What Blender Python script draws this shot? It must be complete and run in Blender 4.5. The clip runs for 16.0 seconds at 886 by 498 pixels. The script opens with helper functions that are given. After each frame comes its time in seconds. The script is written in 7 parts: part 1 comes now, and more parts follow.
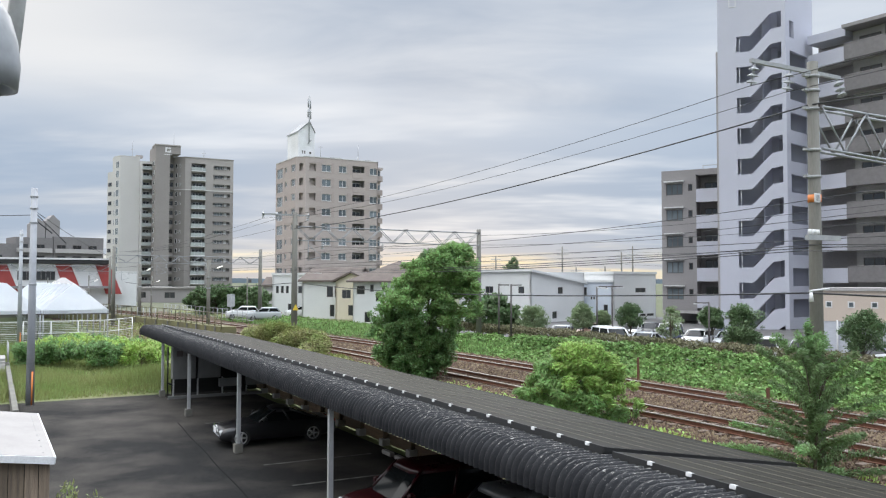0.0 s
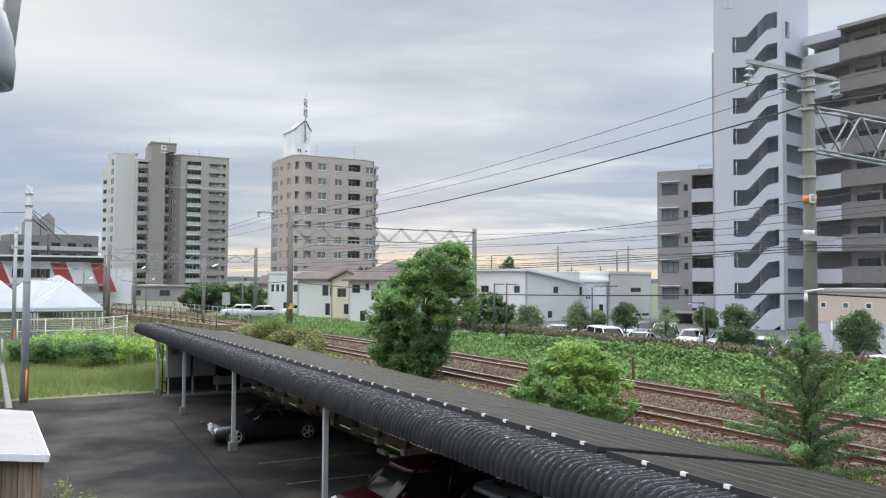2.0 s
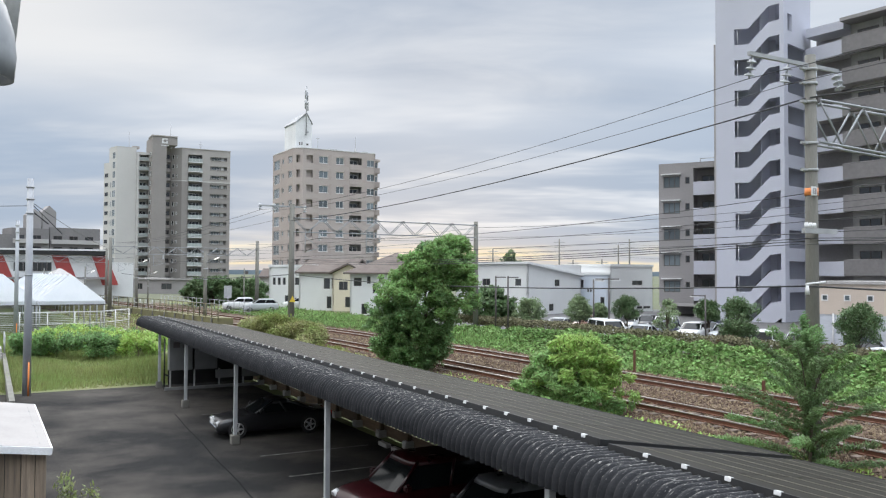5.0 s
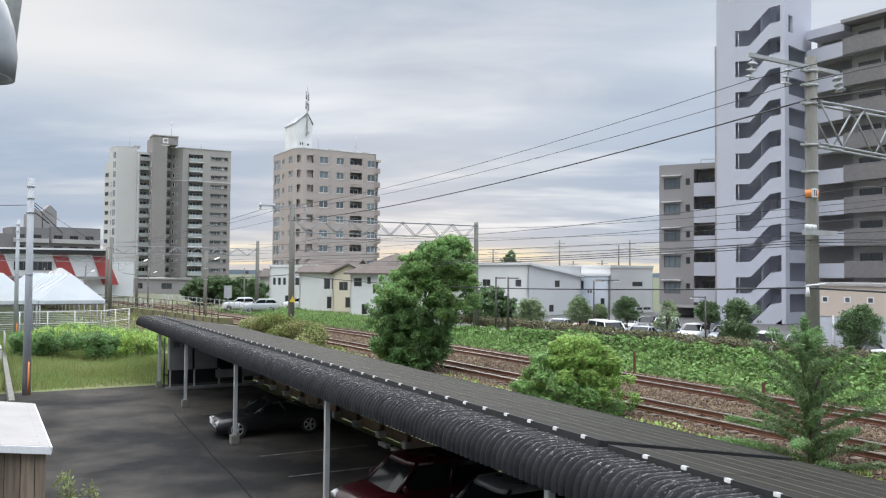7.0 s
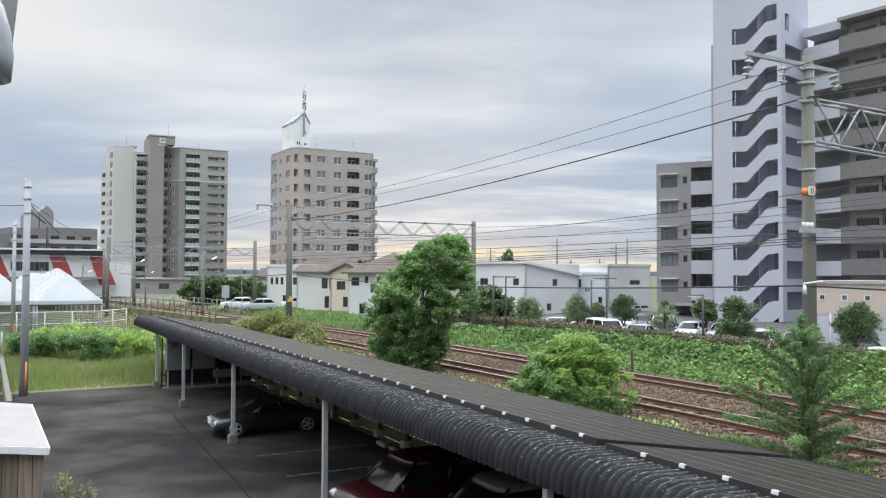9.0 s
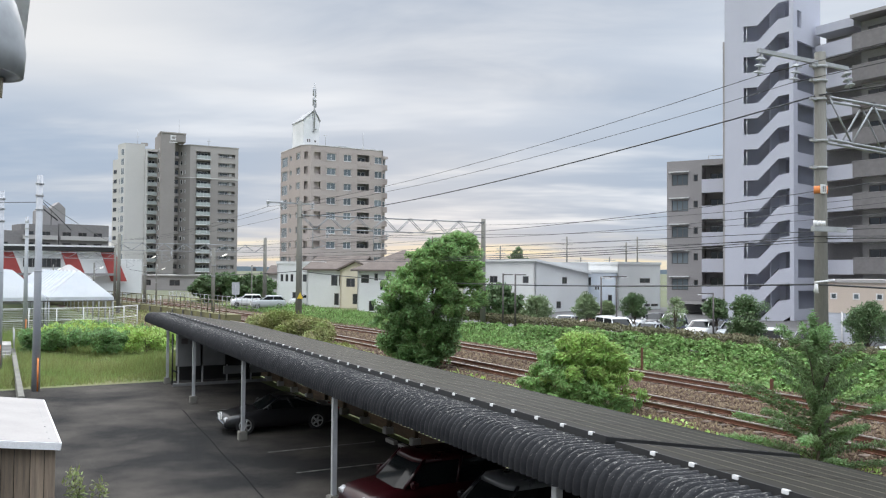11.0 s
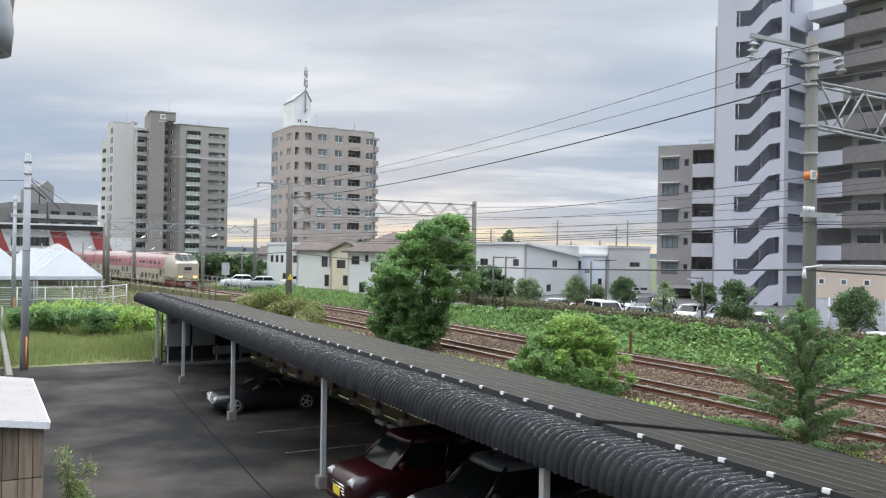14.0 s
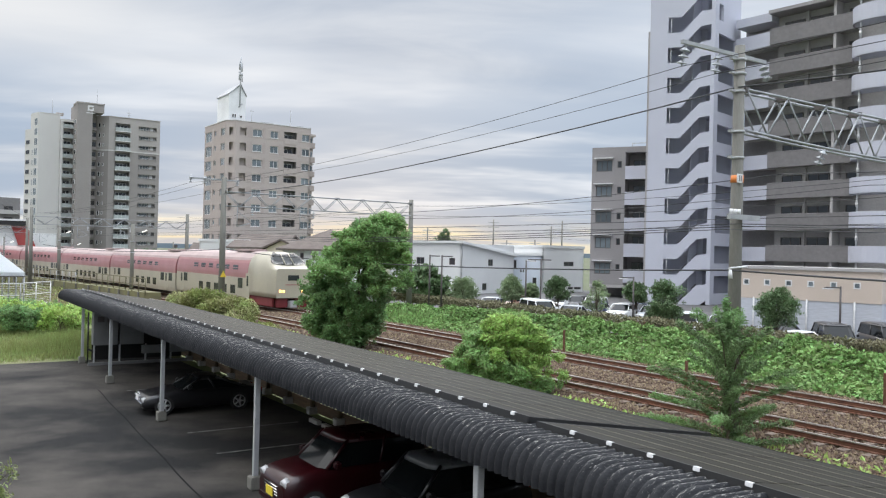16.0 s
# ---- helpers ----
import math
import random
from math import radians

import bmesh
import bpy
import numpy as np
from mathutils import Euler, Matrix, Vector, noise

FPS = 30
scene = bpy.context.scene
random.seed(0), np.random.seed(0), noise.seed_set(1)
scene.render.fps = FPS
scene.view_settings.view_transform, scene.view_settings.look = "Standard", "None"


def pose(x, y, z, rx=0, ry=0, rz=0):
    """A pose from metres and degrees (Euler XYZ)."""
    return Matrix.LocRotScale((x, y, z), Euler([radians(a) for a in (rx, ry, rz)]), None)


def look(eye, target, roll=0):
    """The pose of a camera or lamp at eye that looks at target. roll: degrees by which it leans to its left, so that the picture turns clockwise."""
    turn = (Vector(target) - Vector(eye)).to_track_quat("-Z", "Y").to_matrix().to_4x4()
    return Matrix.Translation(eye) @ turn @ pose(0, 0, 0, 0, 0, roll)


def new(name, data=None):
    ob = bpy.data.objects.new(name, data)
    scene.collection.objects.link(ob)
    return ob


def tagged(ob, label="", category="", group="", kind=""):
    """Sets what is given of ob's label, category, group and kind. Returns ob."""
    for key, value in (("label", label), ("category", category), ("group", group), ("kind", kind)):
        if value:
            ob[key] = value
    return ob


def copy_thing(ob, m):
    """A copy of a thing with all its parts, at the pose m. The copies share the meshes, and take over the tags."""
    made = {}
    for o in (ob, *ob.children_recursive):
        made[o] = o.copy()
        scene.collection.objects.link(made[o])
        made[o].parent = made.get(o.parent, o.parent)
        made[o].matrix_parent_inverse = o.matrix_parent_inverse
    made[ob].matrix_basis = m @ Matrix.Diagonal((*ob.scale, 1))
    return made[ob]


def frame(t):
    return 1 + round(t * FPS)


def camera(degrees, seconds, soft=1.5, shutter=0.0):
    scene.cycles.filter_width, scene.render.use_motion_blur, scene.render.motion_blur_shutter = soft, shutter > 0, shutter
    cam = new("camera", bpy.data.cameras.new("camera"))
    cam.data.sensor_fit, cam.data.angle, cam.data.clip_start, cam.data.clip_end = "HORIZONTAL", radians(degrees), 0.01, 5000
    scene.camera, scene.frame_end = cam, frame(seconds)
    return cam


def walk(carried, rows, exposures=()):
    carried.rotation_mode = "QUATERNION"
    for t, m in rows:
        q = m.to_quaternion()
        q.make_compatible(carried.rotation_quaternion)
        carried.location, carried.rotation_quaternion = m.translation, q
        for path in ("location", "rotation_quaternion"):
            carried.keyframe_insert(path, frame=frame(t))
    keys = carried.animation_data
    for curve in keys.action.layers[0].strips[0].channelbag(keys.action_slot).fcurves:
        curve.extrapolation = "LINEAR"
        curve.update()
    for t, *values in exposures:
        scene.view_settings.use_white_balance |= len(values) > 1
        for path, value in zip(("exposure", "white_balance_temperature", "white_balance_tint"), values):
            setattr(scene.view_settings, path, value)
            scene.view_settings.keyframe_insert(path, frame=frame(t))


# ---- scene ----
from itertools import product

# ---------------------------------------------------------------- camera
EYE = 5.2
cam = camera(57.5, 16.0, soft=1.2)
walk(cam, [
    (0.0, pose(0, 0, EYE, 92.322, -0.096, 0.970)),
    (0.5, pose(0, 0, EYE, 92.253, -0.063, 0.924)),
    (1.0, pose(0, 0, EYE, 92.312, -0.155, 0.836)),
    (1.5, pose(0, 0, EYE, 92.308, -0.214, 0.723)),
    (2.0, pose(0, 0, EYE, 92.257, -0.322, 0.657)),
    (2.5, pose(0, 0, EYE, 92.196, -0.316, 0.599)),
    (3.0, pose(0, 0, EYE, 92.103, -0.167, 0.566)),
    (3.5, pose(0, 0, EYE, 91.963, -0.151, 0.659)),
    (4.0, pose(0, 0, EYE, 91.840, -0.184, 0.683)),
    (6.5, pose(0, 0, EYE, 91.740, -0.395, 0.827)),
    (7.0, pose(0, 0, EYE, 91.804, -0.453, 0.770)),
    (7.5, pose(0, 0, EYE, 91.825, -0.427, 0.765)),
    (8.0, pose(0, 0, EYE, 91.809, -0.254, 0.779)),
    (8.5, pose(0, 0, EYE, 91.758, -0.222, 0.670)),
    (9.0, pose(0, 0, EYE, 91.739, -0.257, 0.600)),
    (11.5, pose(0, 0, EYE, 91.395, -0.461, 1.420)),
    (12.0, pose(0, 0, EYE, 91.137, -0.464, 1.460)),
    (12.5, pose(0, 0, EYE, 90.927, -0.431, 1.294)),
    (13.0, pose(0, 0, EYE, 90.814, -0.501, 1.238)),
    (13.5, pose(0, 0, EYE, 90.559, -0.718, 1.031)),
    (14.0, pose(0, 0, EYE, 90.309, -0.930, 0.606)),
    (14.5, pose(0, 0, EYE, 90.318, -1.037, 0.158)),
    (15.0, pose(0, 0, EYE, 90.481, -1.000, -0.008)),
    (15.5, pose(0, 0, EYE, 90.466, -1.030, -0.628)),
    (15.6, pose(0, 0, EYE, 90.447, -1.067, -0.978)),
    (15.7, pose(0, 0, EYE, 90.431, -1.101, -1.289)),
    (15.8, pose(0, 0, EYE, 90.399, -1.164, -1.884)),
    (15.9, pose(0, 0, EYE, 90.359, -1.244, -2.624)),
    (16.0, pose(0, 0, EYE, 90.291, -1.380, -3.900)),
], exposures=[(0.0, 0.0), (16.0, 0.0)])

# ---------------------------------------------------------------- world and sun
SUN_AZ, SUN_EL = radians(-3), radians(9)      # azimuth from +y towards +x


def make_world():
    w = bpy.data.worlds.new("world")
    scene.world = w
    w.use_nodes = True
    nt = w.node_tree
    nt.nodes.clear()
    N, L = nt.nodes.new, nt.links.new
    out, bg = N("ShaderNodeOutputWorld"), N("ShaderNodeBackground")
    L(bg.outputs[0], out.inputs[0])
    sky = N("ShaderNodeTexSky")
    sky.sky_type, sky.sun_disc = "NISHITA", False
    sky.sun_elevation, sky.sun_rotation = SUN_EL, SUN_AZ
    skm = N("ShaderNodeVectorMath"); skm.operation = "SCALE"
    skm.inputs["Scale"].default_value = 0.10
    L(sky.outputs[0], skm.inputs[0])
    co = N("ShaderNodeTexCoord")
    sep = N("ShaderNodeSeparateXYZ")
    L(co.outputs["Generated"], sep.inputs[0])

    def math_(op, a, b=None, clamp=False):
        n = N("ShaderNodeMath"); n.operation = op; n.use_clamp = clamp
        for i, q in enumerate((a, b)):
            if q is None:
                continue
            if isinstance(q, (int, float)):
                n.inputs[i].default_value = q
            else:
                L(q, n.inputs[i])
        return n.outputs[0]

    # cloud deck: the view direction projected on a flat layer overhead
    zz = math_("ADD", math_("MAXIMUM", sep.outputs[2], 0.0), 0.10)
    px, py = math_("DIVIDE", sep.outputs[0], zz), math_("DIVIDE", sep.outputs[1], zz)
    comb = N("ShaderNodeCombineXYZ")
    L(math_("MULTIPLY", px, 0.55), comb.inputs[0]); L(py, comb.inputs[1])

    def cloud(scale, detail, rough, off, lo, hi, dist=0.0):
        n = N("ShaderNodeTexNoise")
        n.inputs["Scale"].default_value, n.inputs["Detail"].default_value = scale, detail
        n.inputs["Roughness"].default_value, n.inputs["Distortion"].default_value = rough, dist
        a = N("ShaderNodeVectorMath"); a.operation = "ADD"; a.inputs[1].default_value = off
        L(comb.outputs[0], a.inputs[0]); L(a.outputs[0], n.inputs["Vector"])
        m = N("ShaderNodeMapRange"); m.interpolation_type = "SMOOTHSTEP"
        m.inputs["From Min"].default_value, m.inputs["From Max"].default_value = lo, hi
        L(n.outputs[0], m.inputs["Value"])
        return m.outputs[0]

    def mix(fac, a, b):
        n = N("ShaderNodeMix"); n.data_type = "RGBA"
        if isinstance(fac, (int, float)):
            n.inputs[0].default_value = fac
        else:
            L(fac, n.inputs[0])
        for s, q in ((6, a), (7, b)):
            if isinstance(q, tuple):
                n.inputs[s].default_value = (*q, 1)
            else:
                L(q, n.inputs[s])
        return n.outputs[2]

    big = cloud(0.62, 3, 0.5, (3.55, 0.35, 0), 0.38, 0.64, 0.3)
    fine = cloud(1.7, 5, 0.55, (1.3, 8.2, 0), 0.3, 0.75, 0.4)
    deck = mix(big, SKY_LIGHT, SKY_DARK)
    deck = mix(math_("MULTIPLY", fine, 0.5), deck, SKY_PALE)
    # low in the sky: blue-grey gaps and the yellow glow behind the low clouds
    low = N("ShaderNodeMapRange"); low.interpolation_type = "SMOOTHSTEP"
    low.inputs["From Min"].default_value, low.inputs["From Max"].default_value = 0.34, 0.10
    L(sep.outputs[2], low.inputs["Value"])
    bands = cloud(1.15, 4, 0.55, (7.7, 2.9, 0), 0.29, 0.60, 0.2)
    deck = mix(math_("MULTIPLY", low.outputs[0], bands), deck, SKY_BLUE)
    west = N("ShaderNodeMapRange"); west.interpolation_type = "SMOOTHSTEP"
    west.inputs["From Min"].default_value, west.inputs["From Max"].default_value = -0.10, -0.50
    L(sep.outputs[0], west.inputs["Value"])
    high = N("ShaderNodeMapRange"); high.interpolation_type = "SMOOTHSTEP"
    high.inputs["From Min"].default_value, high.inputs["From Max"].default_value = 0.15, 0.27
    L(sep.outputs[2], high.inputs["Value"])
    deck = mix(math_("MULTIPLY", math_("MULTIPLY", west.outputs[0], high.outputs[0]), 0.85), deck, (0.93, 0.925, 0.92))
    dirv = N("ShaderNodeVectorMath"); dirv.operation = "DOT_PRODUCT"
    dirv.inputs[1].default_value = (math.sin(SUN_AZ), math.cos(SUN_AZ), 0)
    L(co.outputs["Generated"], dirv.inputs[0])
    ahead = N("ShaderNodeMapRange"); ahead.interpolation_type = "SMOOTHSTEP"
    ahead.inputs["From Min"].default_value, ahead.inputs["From Max"].default_value = 0.90, 0.992
    L(dirv.outputs["Value"], ahead.inputs["Value"])
    glow = N("ShaderNodeMapRange"); glow.interpolation_type = "SMOOTHSTEP"
    glow.inputs["From Min"].default_value, glow.inputs["From Max"].default_value = 0.055, 0.010
    L(sep.outputs[2], glow.inputs["Value"])
    gl = math_("MULTIPLY", glow.outputs[0], math_("ADD", math_("MULTIPLY", ahead.outputs[0], 0.72), 0.12))
    deck = mix(math_("MULTIPLY", gl, math_("ADD", math_("MULTIPLY", bands, -0.85), 1.0)), deck, SKY_GLOW)
    add = N("ShaderNodeMix"); add.data_type = "RGBA"; add.inputs[0].default_value = 0.96
    L(skm.outputs[0], add.inputs[6]); L(deck, add.inputs[7])
    # an overcast sky is brighter overhead
    zen = N("ShaderNodeMapRange"); zen.interpolation_type = "SMOOTHSTEP"
    zen.inputs["From Min"].default_value, zen.inputs["From Max"].default_value = 0.40, 0.85
    zen.inputs["To Min"].default_value, zen.inputs["To Max"].default_value = 1.0, 4.5
    L(sep.outputs[2], zen.inputs["Value"])
    vz = N("ShaderNodeVectorMath"); vz.operation = "SCALE"
    L(add.outputs[2], vz.inputs[0]); L(zen.outputs[0], vz.inputs["Scale"])
    L(vz.outputs[0], bg.inputs[0])
    bg.inputs[1].default_value = 1.0


SKY_LIGHT, SKY_DARK, SKY_PALE = (0.77, 0.83, 0.92), (0.42, 0.50, 0.625), (0.93, 0.95, 0.98)
SKY_BLUE, SKY_GLOW = (0.39, 0.49, 0.64), (0.95, 0.80, 0.40)
make_world()
sun = new("sun", bpy.data.lights.new("sun", "SUN"))
sun.data.energy, sun.data.angle, sun.data.color = 0.6, radians(25), (1.0, 0.95, 0.88)
sun.matrix_basis = look((0, 0, 50), (-50 * math.sin(SUN_AZ), -50 * math.cos(SUN_AZ), 18))


# ---------------------------------------------------------------- materials
def mat(name, c1, c2=None, rough=0.7, scale=3.0, bump=0.15, metal=0.0, spread=0.0, fine=40.0, spec=0.5, coat=0.0,
        stretch=(1, 1, 1), span=(0.32, 0.68), fleck=None, island=0.0, translucent=0.0, streak=0.0, bumpd=0.01):
    """A two-scale procedural surface: broad blotches, fine grain, and bump; spread varies it from object to object."""
    m = bpy.data.materials.new(name)
    m.use_nodes = True
    nt = m.node_tree
    N, L = nt.nodes.new, nt.links.new
    bs = nt.nodes["Principled BSDF"]
    c2 = c2 or tuple(q * 0.72 for q in c1)
    co = N("ShaderNodeTexCoord")
    mp = N("ShaderNodeMapping"); mp.inputs["Scale"].default_value = stretch
    L(co.outputs["Object"], mp.inputs[0])
    n1, n2 = N("ShaderNodeTexNoise"), N("ShaderNodeTexNoise")
    n1.inputs["Scale"].default_value, n1.inputs["Detail"].default_value, n1.inputs["Roughness"].default_value = scale, 6, 0.6
    n2.inputs["Scale"].default_value, n2.inputs["Detail"].default_value = fine, 4
    L(mp.outputs[0], n1.inputs["Vector"]); L(mp.outputs[0], n2.inputs["Vector"])
    r1 = N("ShaderNodeMapRange"); r1.inputs["From Min"].default_value, r1.inputs["From Max"].default_value = span
    L(n1.outputs[0], r1.inputs["Value"])
    mx = N("ShaderNodeMix"); mx.data_type = "RGBA"
    mx.inputs[6].default_value, mx.inputs[7].default_value = (*c1, 1), (*c2, 1)
    L(r1.outputs[0], mx.inputs[0])
    col = mx.outputs[2]
    if fleck:
        # pale specks, thicker where the sheet faces upwards
        nf = N("ShaderNodeTexNoise"); nf.inputs["Scale"].default_value, nf.inputs["Detail"].default_value, nf.inputs["Roughness"].default_value = fleck[1], 8, 0.75
        mf2 = N("ShaderNodeMapping"); mf2.inputs["Scale"].default_value = fleck[3]
        L(co.outputs["Object"], mf2.inputs[0]); L(mf2.outputs[0], nf.inputs["Vector"])
        ge, se = N("ShaderNodeNewGeometry"), N("ShaderNodeSeparateXYZ")
        L(ge.outputs["Normal"], se.inputs[0])
        ad = N("ShaderNodeMath"); ad.operation = "MULTIPLY_ADD"; ad.inputs[1].default_value, ad.inputs[2].default_value = 0.19, -0.125
        L(se.outputs[2], ad.inputs[0])
        sm = N("ShaderNodeMath"); L(nf.outputs[0], sm.inputs[0]); L(ad.outputs[0], sm.inputs[1])
        rf = N("ShaderNodeMapRange"); rf.inputs["From Min"].default_value, rf.inputs["From Max"].default_value = fleck[2], fleck[2] + 0.09
        L(sm.outputs[0], rf.inputs["Value"])
        mf = N("ShaderNodeMix"); mf.data_type = "RGBA"; mf.inputs[7].default_value = (*fleck[0], 1)
        L(rf.outputs[0], mf.inputs[0]); L(col, mf.inputs[6])
        col = mf.outputs[2]
    hsv = N("ShaderNodeHueSaturation")
    val = N("ShaderNodeMath"); val.operation = "MULTIPLY_ADD"
    val.inputs[1].default_value, val.inputs[2].default_value = 0.5, 0.75
    L(n2.outputs[0], val.inputs[0])
    v = val.outputs[0]
    if spread or island:
        if island:
            src = N("ShaderNodeNewGeometry").outputs["Random Per Island"]
        else:
            src = N("ShaderNodeObjectInfo").outputs["Random"]
        k = island or spread
        a = N("ShaderNodeMath"); a.operation = "MULTIPLY_ADD"
        a.inputs[1].default_value, a.inputs[2].default_value = 2 * k, 1 - k
        L(src, a.inputs[0])
        b = N("ShaderNodeMath"); b.operation = "MULTIPLY"
        L(a.outputs[0], b.inputs[0]); L(v, b.inputs[1])
        v = b.outputs[0]
        if island:
            hu = N("ShaderNodeMath"); hu.operation = "MULTIPLY_ADD"
            hu.inputs[1].default_value, hu.inputs[2].default_value = 0.05, 0.475
            L(src, hu.inputs[0]); L(hu.outputs[0], hsv.inputs["Hue"])
    L(v, hsv.inputs["Value"]); L(col, hsv.inputs["Color"])
    L(hsv.outputs[0], bs.inputs["Base Color"])
    rr = N("ShaderNodeMath"); rr.operation = "MULTIPLY_ADD"; rr.use_clamp = True
    rr.inputs[1].default_value, rr.inputs[2].default_value = 0.25, rough - 0.12
    L(n1.outputs[0], rr.inputs[0]); L(rr.outputs[0], bs.inputs["Roughness"])
    bs.inputs["Metallic"].default_value = metal
    bs.inputs["Specular IOR Level"].default_value = spec
    bs.inputs["Coat Weight"].default_value = coat
    bs.inputs["Coat Roughness"].default_value = 0.08
    if bump:
        bp = N("ShaderNodeBump"); bp.inputs["Strength"].default_value, bp.inputs["Distance"].default_value = bump, bumpd
        L(n2.outputs[0], bp.inputs["Height"]); L(bp.outputs[0], bs.inputs["Normal"])
    if translucent:
        tr, ms = N("ShaderNodeBsdfTranslucent"), N("ShaderNodeMixShader")
        L(hsv.outputs[0], tr.inputs[0]); ms.inputs[0].default_value = translucent
        L(bs.outputs[0], ms.inputs[1]); L(tr.outputs[0], ms.inputs[2])
        L(ms.outputs[0], nt.nodes["Material Output"].inputs[0])
    return m


def glow_mat(name, c, strength):
    m = mat(name, c, bump=0)
    bs = m.node_tree.nodes["Principled BSDF"]
    bs.inputs["Emission Color"].default_value = (*c, 1)
    bs.inputs["Emission Strength"].default_value = strength
    return m


def glass_mat(name, c, rough=0.06, trans=0.0, spread=0.4):
    m = mat(name, c, tuple(q * 0.8 for q in c), rough=rough + 0.05, scale=0.7, bump=0, spread=spread, spec=0.6)
    m.node_tree.nodes["Principled BSDF"].inputs["Transmission Weight"].default_value = trans
    return m


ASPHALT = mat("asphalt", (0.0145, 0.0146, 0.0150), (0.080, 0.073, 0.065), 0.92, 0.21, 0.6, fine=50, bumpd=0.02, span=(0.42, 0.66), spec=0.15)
LOT = mat("lot_asphalt", (0.09, 0.09, 0.09), (0.13, 0.13, 0.13), 0.9, 0.3, 0.4)
SOIL = mat("grassy_soil", (0.115, 0.16, 0.05), (0.165, 0.165, 0.08), 0.95, 0.35, 0.9, fine=9, bumpd=0.06)
BALLAST = mat("ballast_bed", (0.085, 0.054, 0.034), (0.125, 0.086, 0.058), 0.95, 0.8, 1.0, fine=22, bumpd=0.08)
STONE = mat("ballast_stone", (0.125, 0.082, 0.052), (0.20, 0.15, 0.108), 0.95, 2.0, 0.3, island=0.5)
FAR = mat("far_ground", (0.12, 0.14, 0.08), (0.16, 0.16, 0.13), 0.95, 0.02, 0.2, spec=0.05)
RAILM = mat("rusty_rail", (0.15, 0.062, 0.034), (0.095, 0.043, 0.028), 0.75, 3, 0.3)
RAILTOP = mat("worn_rail_head", (0.60, 0.56, 0.53), (0.46, 0.40, 0.36), 0.40, 6, 0.0, metal=1.0)
SLEEPER = mat("sleeper", (0.17, 0.13, 0.10), (0.10, 0.075, 0.06), 0.9, 3, 0.5, spread=0.25)
CORR = mat("weathered_corrugated_sheet", (0.0095, 0.0105, 0.013), (0.026, 0.027, 0.030), 0.75, 2.6, 0.5, fine=34, bumpd=0.015, spec=0.2, fleck=((0.34, 0.33, 0.31), 40.0, 0.588, (0.3, 1.3, 0.3)))
PANEL = mat("solar_panel", (0.019, 0.0175, 0.0135), (0.024, 0.022, 0.017), 0.55, 0.6, 0.06, spread=0.12, spec=0.12)
BLACK = mat("black_metal", (0.012, 0.012, 0.013), (0.02, 0.02, 0.02), 0.5, 4, 0.1)
CELL = mat("panel_joint", (0.17, 0.155, 0.115), (0.13, 0.12, 0.09), 0.5, 4, 0.05)
CLIP = mat("white_clip", (0.68, 0.69, 0.70), (0.7, 0.7, 0.7), 0.5, 5, 0.05)
GALV = mat("galvanised_steel", (0.41, 0.42, 0.43), (0.32, 0.33, 0.34), 0.55, 4, 0.1, metal=0.0)
CONC = mat("concrete", (0.40, 0.39, 0.37), (0.29, 0.285, 0.27), 0.9, 1.5, 0.4)
POLEC = mat("concrete_pole", (0.20, 0.195, 0.172), (0.14, 0.137, 0.122), 0.9, 1.2, 0.3, stretch=(1, 1, 0.15))
WOOD = mat("weathered_board", (0.29, 0.225, 0.16), (0.17, 0.135, 0.105), 0.85, 2.0, 0.6, spread=0.42, stretch=(9, 9, 0.5))
TIMBER = mat("old_timber", (0.12, 0.088, 0.05), (0.07, 0.052, 0.032), 0.85, 3, 0.4, stretch=(1, 4, 1))
PLANK = mat("brown_plank", (0.17, 0.115, 0.07), (0.10, 0.07, 0.045), 0.85, 2.0, 0.5, spread=0.35, stretch=(6, 0.5, 6))
ROOFW = mat("white_sheet_roof", (0.34, 0.322, 0.312), (0.29, 0.275, 0.268), 0.55, 0.8, 0.08)
WHITEP = mat("white_paint", (0.78, 0.79, 0.80), (0.68, 0.69, 0.70), 0.6, 0.5, 0.1)
TENT = mat("white_tent_fabric", (0.80, 0.82, 0.85), (0.72, 0.75, 0.79), 0.7, 0.4, 0.1, translucent=0.25)
PINK = mat("pinkish_tile", (0.43, 0.375, 0.35), (0.39, 0.34, 0.32), 0.75, 0.12, 0.2, fine=8)
PINKB = mat("brown_tile_band", (0.40, 0.345, 0.32), (0.365, 0.315, 0.295), 0.75, 0.12, 0.2, fine=8)
BROWN = mat("brown_tile", (0.28, 0.26, 0.245), (0.25, 0.23, 0.22), 0.75, 0.1, 0.2, fine=6)
BROWNL = mat("light_brown_tile", (0.37, 0.345, 0.325), (0.33, 0.31, 0.295), 0.75, 0.1, 0.2, fine=6)
PALE = mat("pale_grey_tile", (0.57, 0.56, 0.54), (0.52, 0.51, 0.49), 0.75, 0.1, 0.2, fine=6)
LILAC = mat("pale_lilac_render", (0.52, 0.53, 0.60), (0.48, 0.49, 0.555), 0.8, 0.15, 0.0, fine=45)
TAUPE = mat("taupe_tile", (0.29, 0.275, 0.28), (0.26, 0.25, 0.25), 0.75, 0.15, 0.2, fine=9)
TAUPED = mat("dark_taupe_tile", (0.20, 0.19, 0.192), (0.175, 0.168, 0.17), 0.75, 0.15, 0.1, fine=3)
TAUPEL = mat("light_taupe_tile", (0.42, 0.405, 0.40), (0.38, 0.365, 0.36), 0.75, 0.15, 0.2, fine=9)
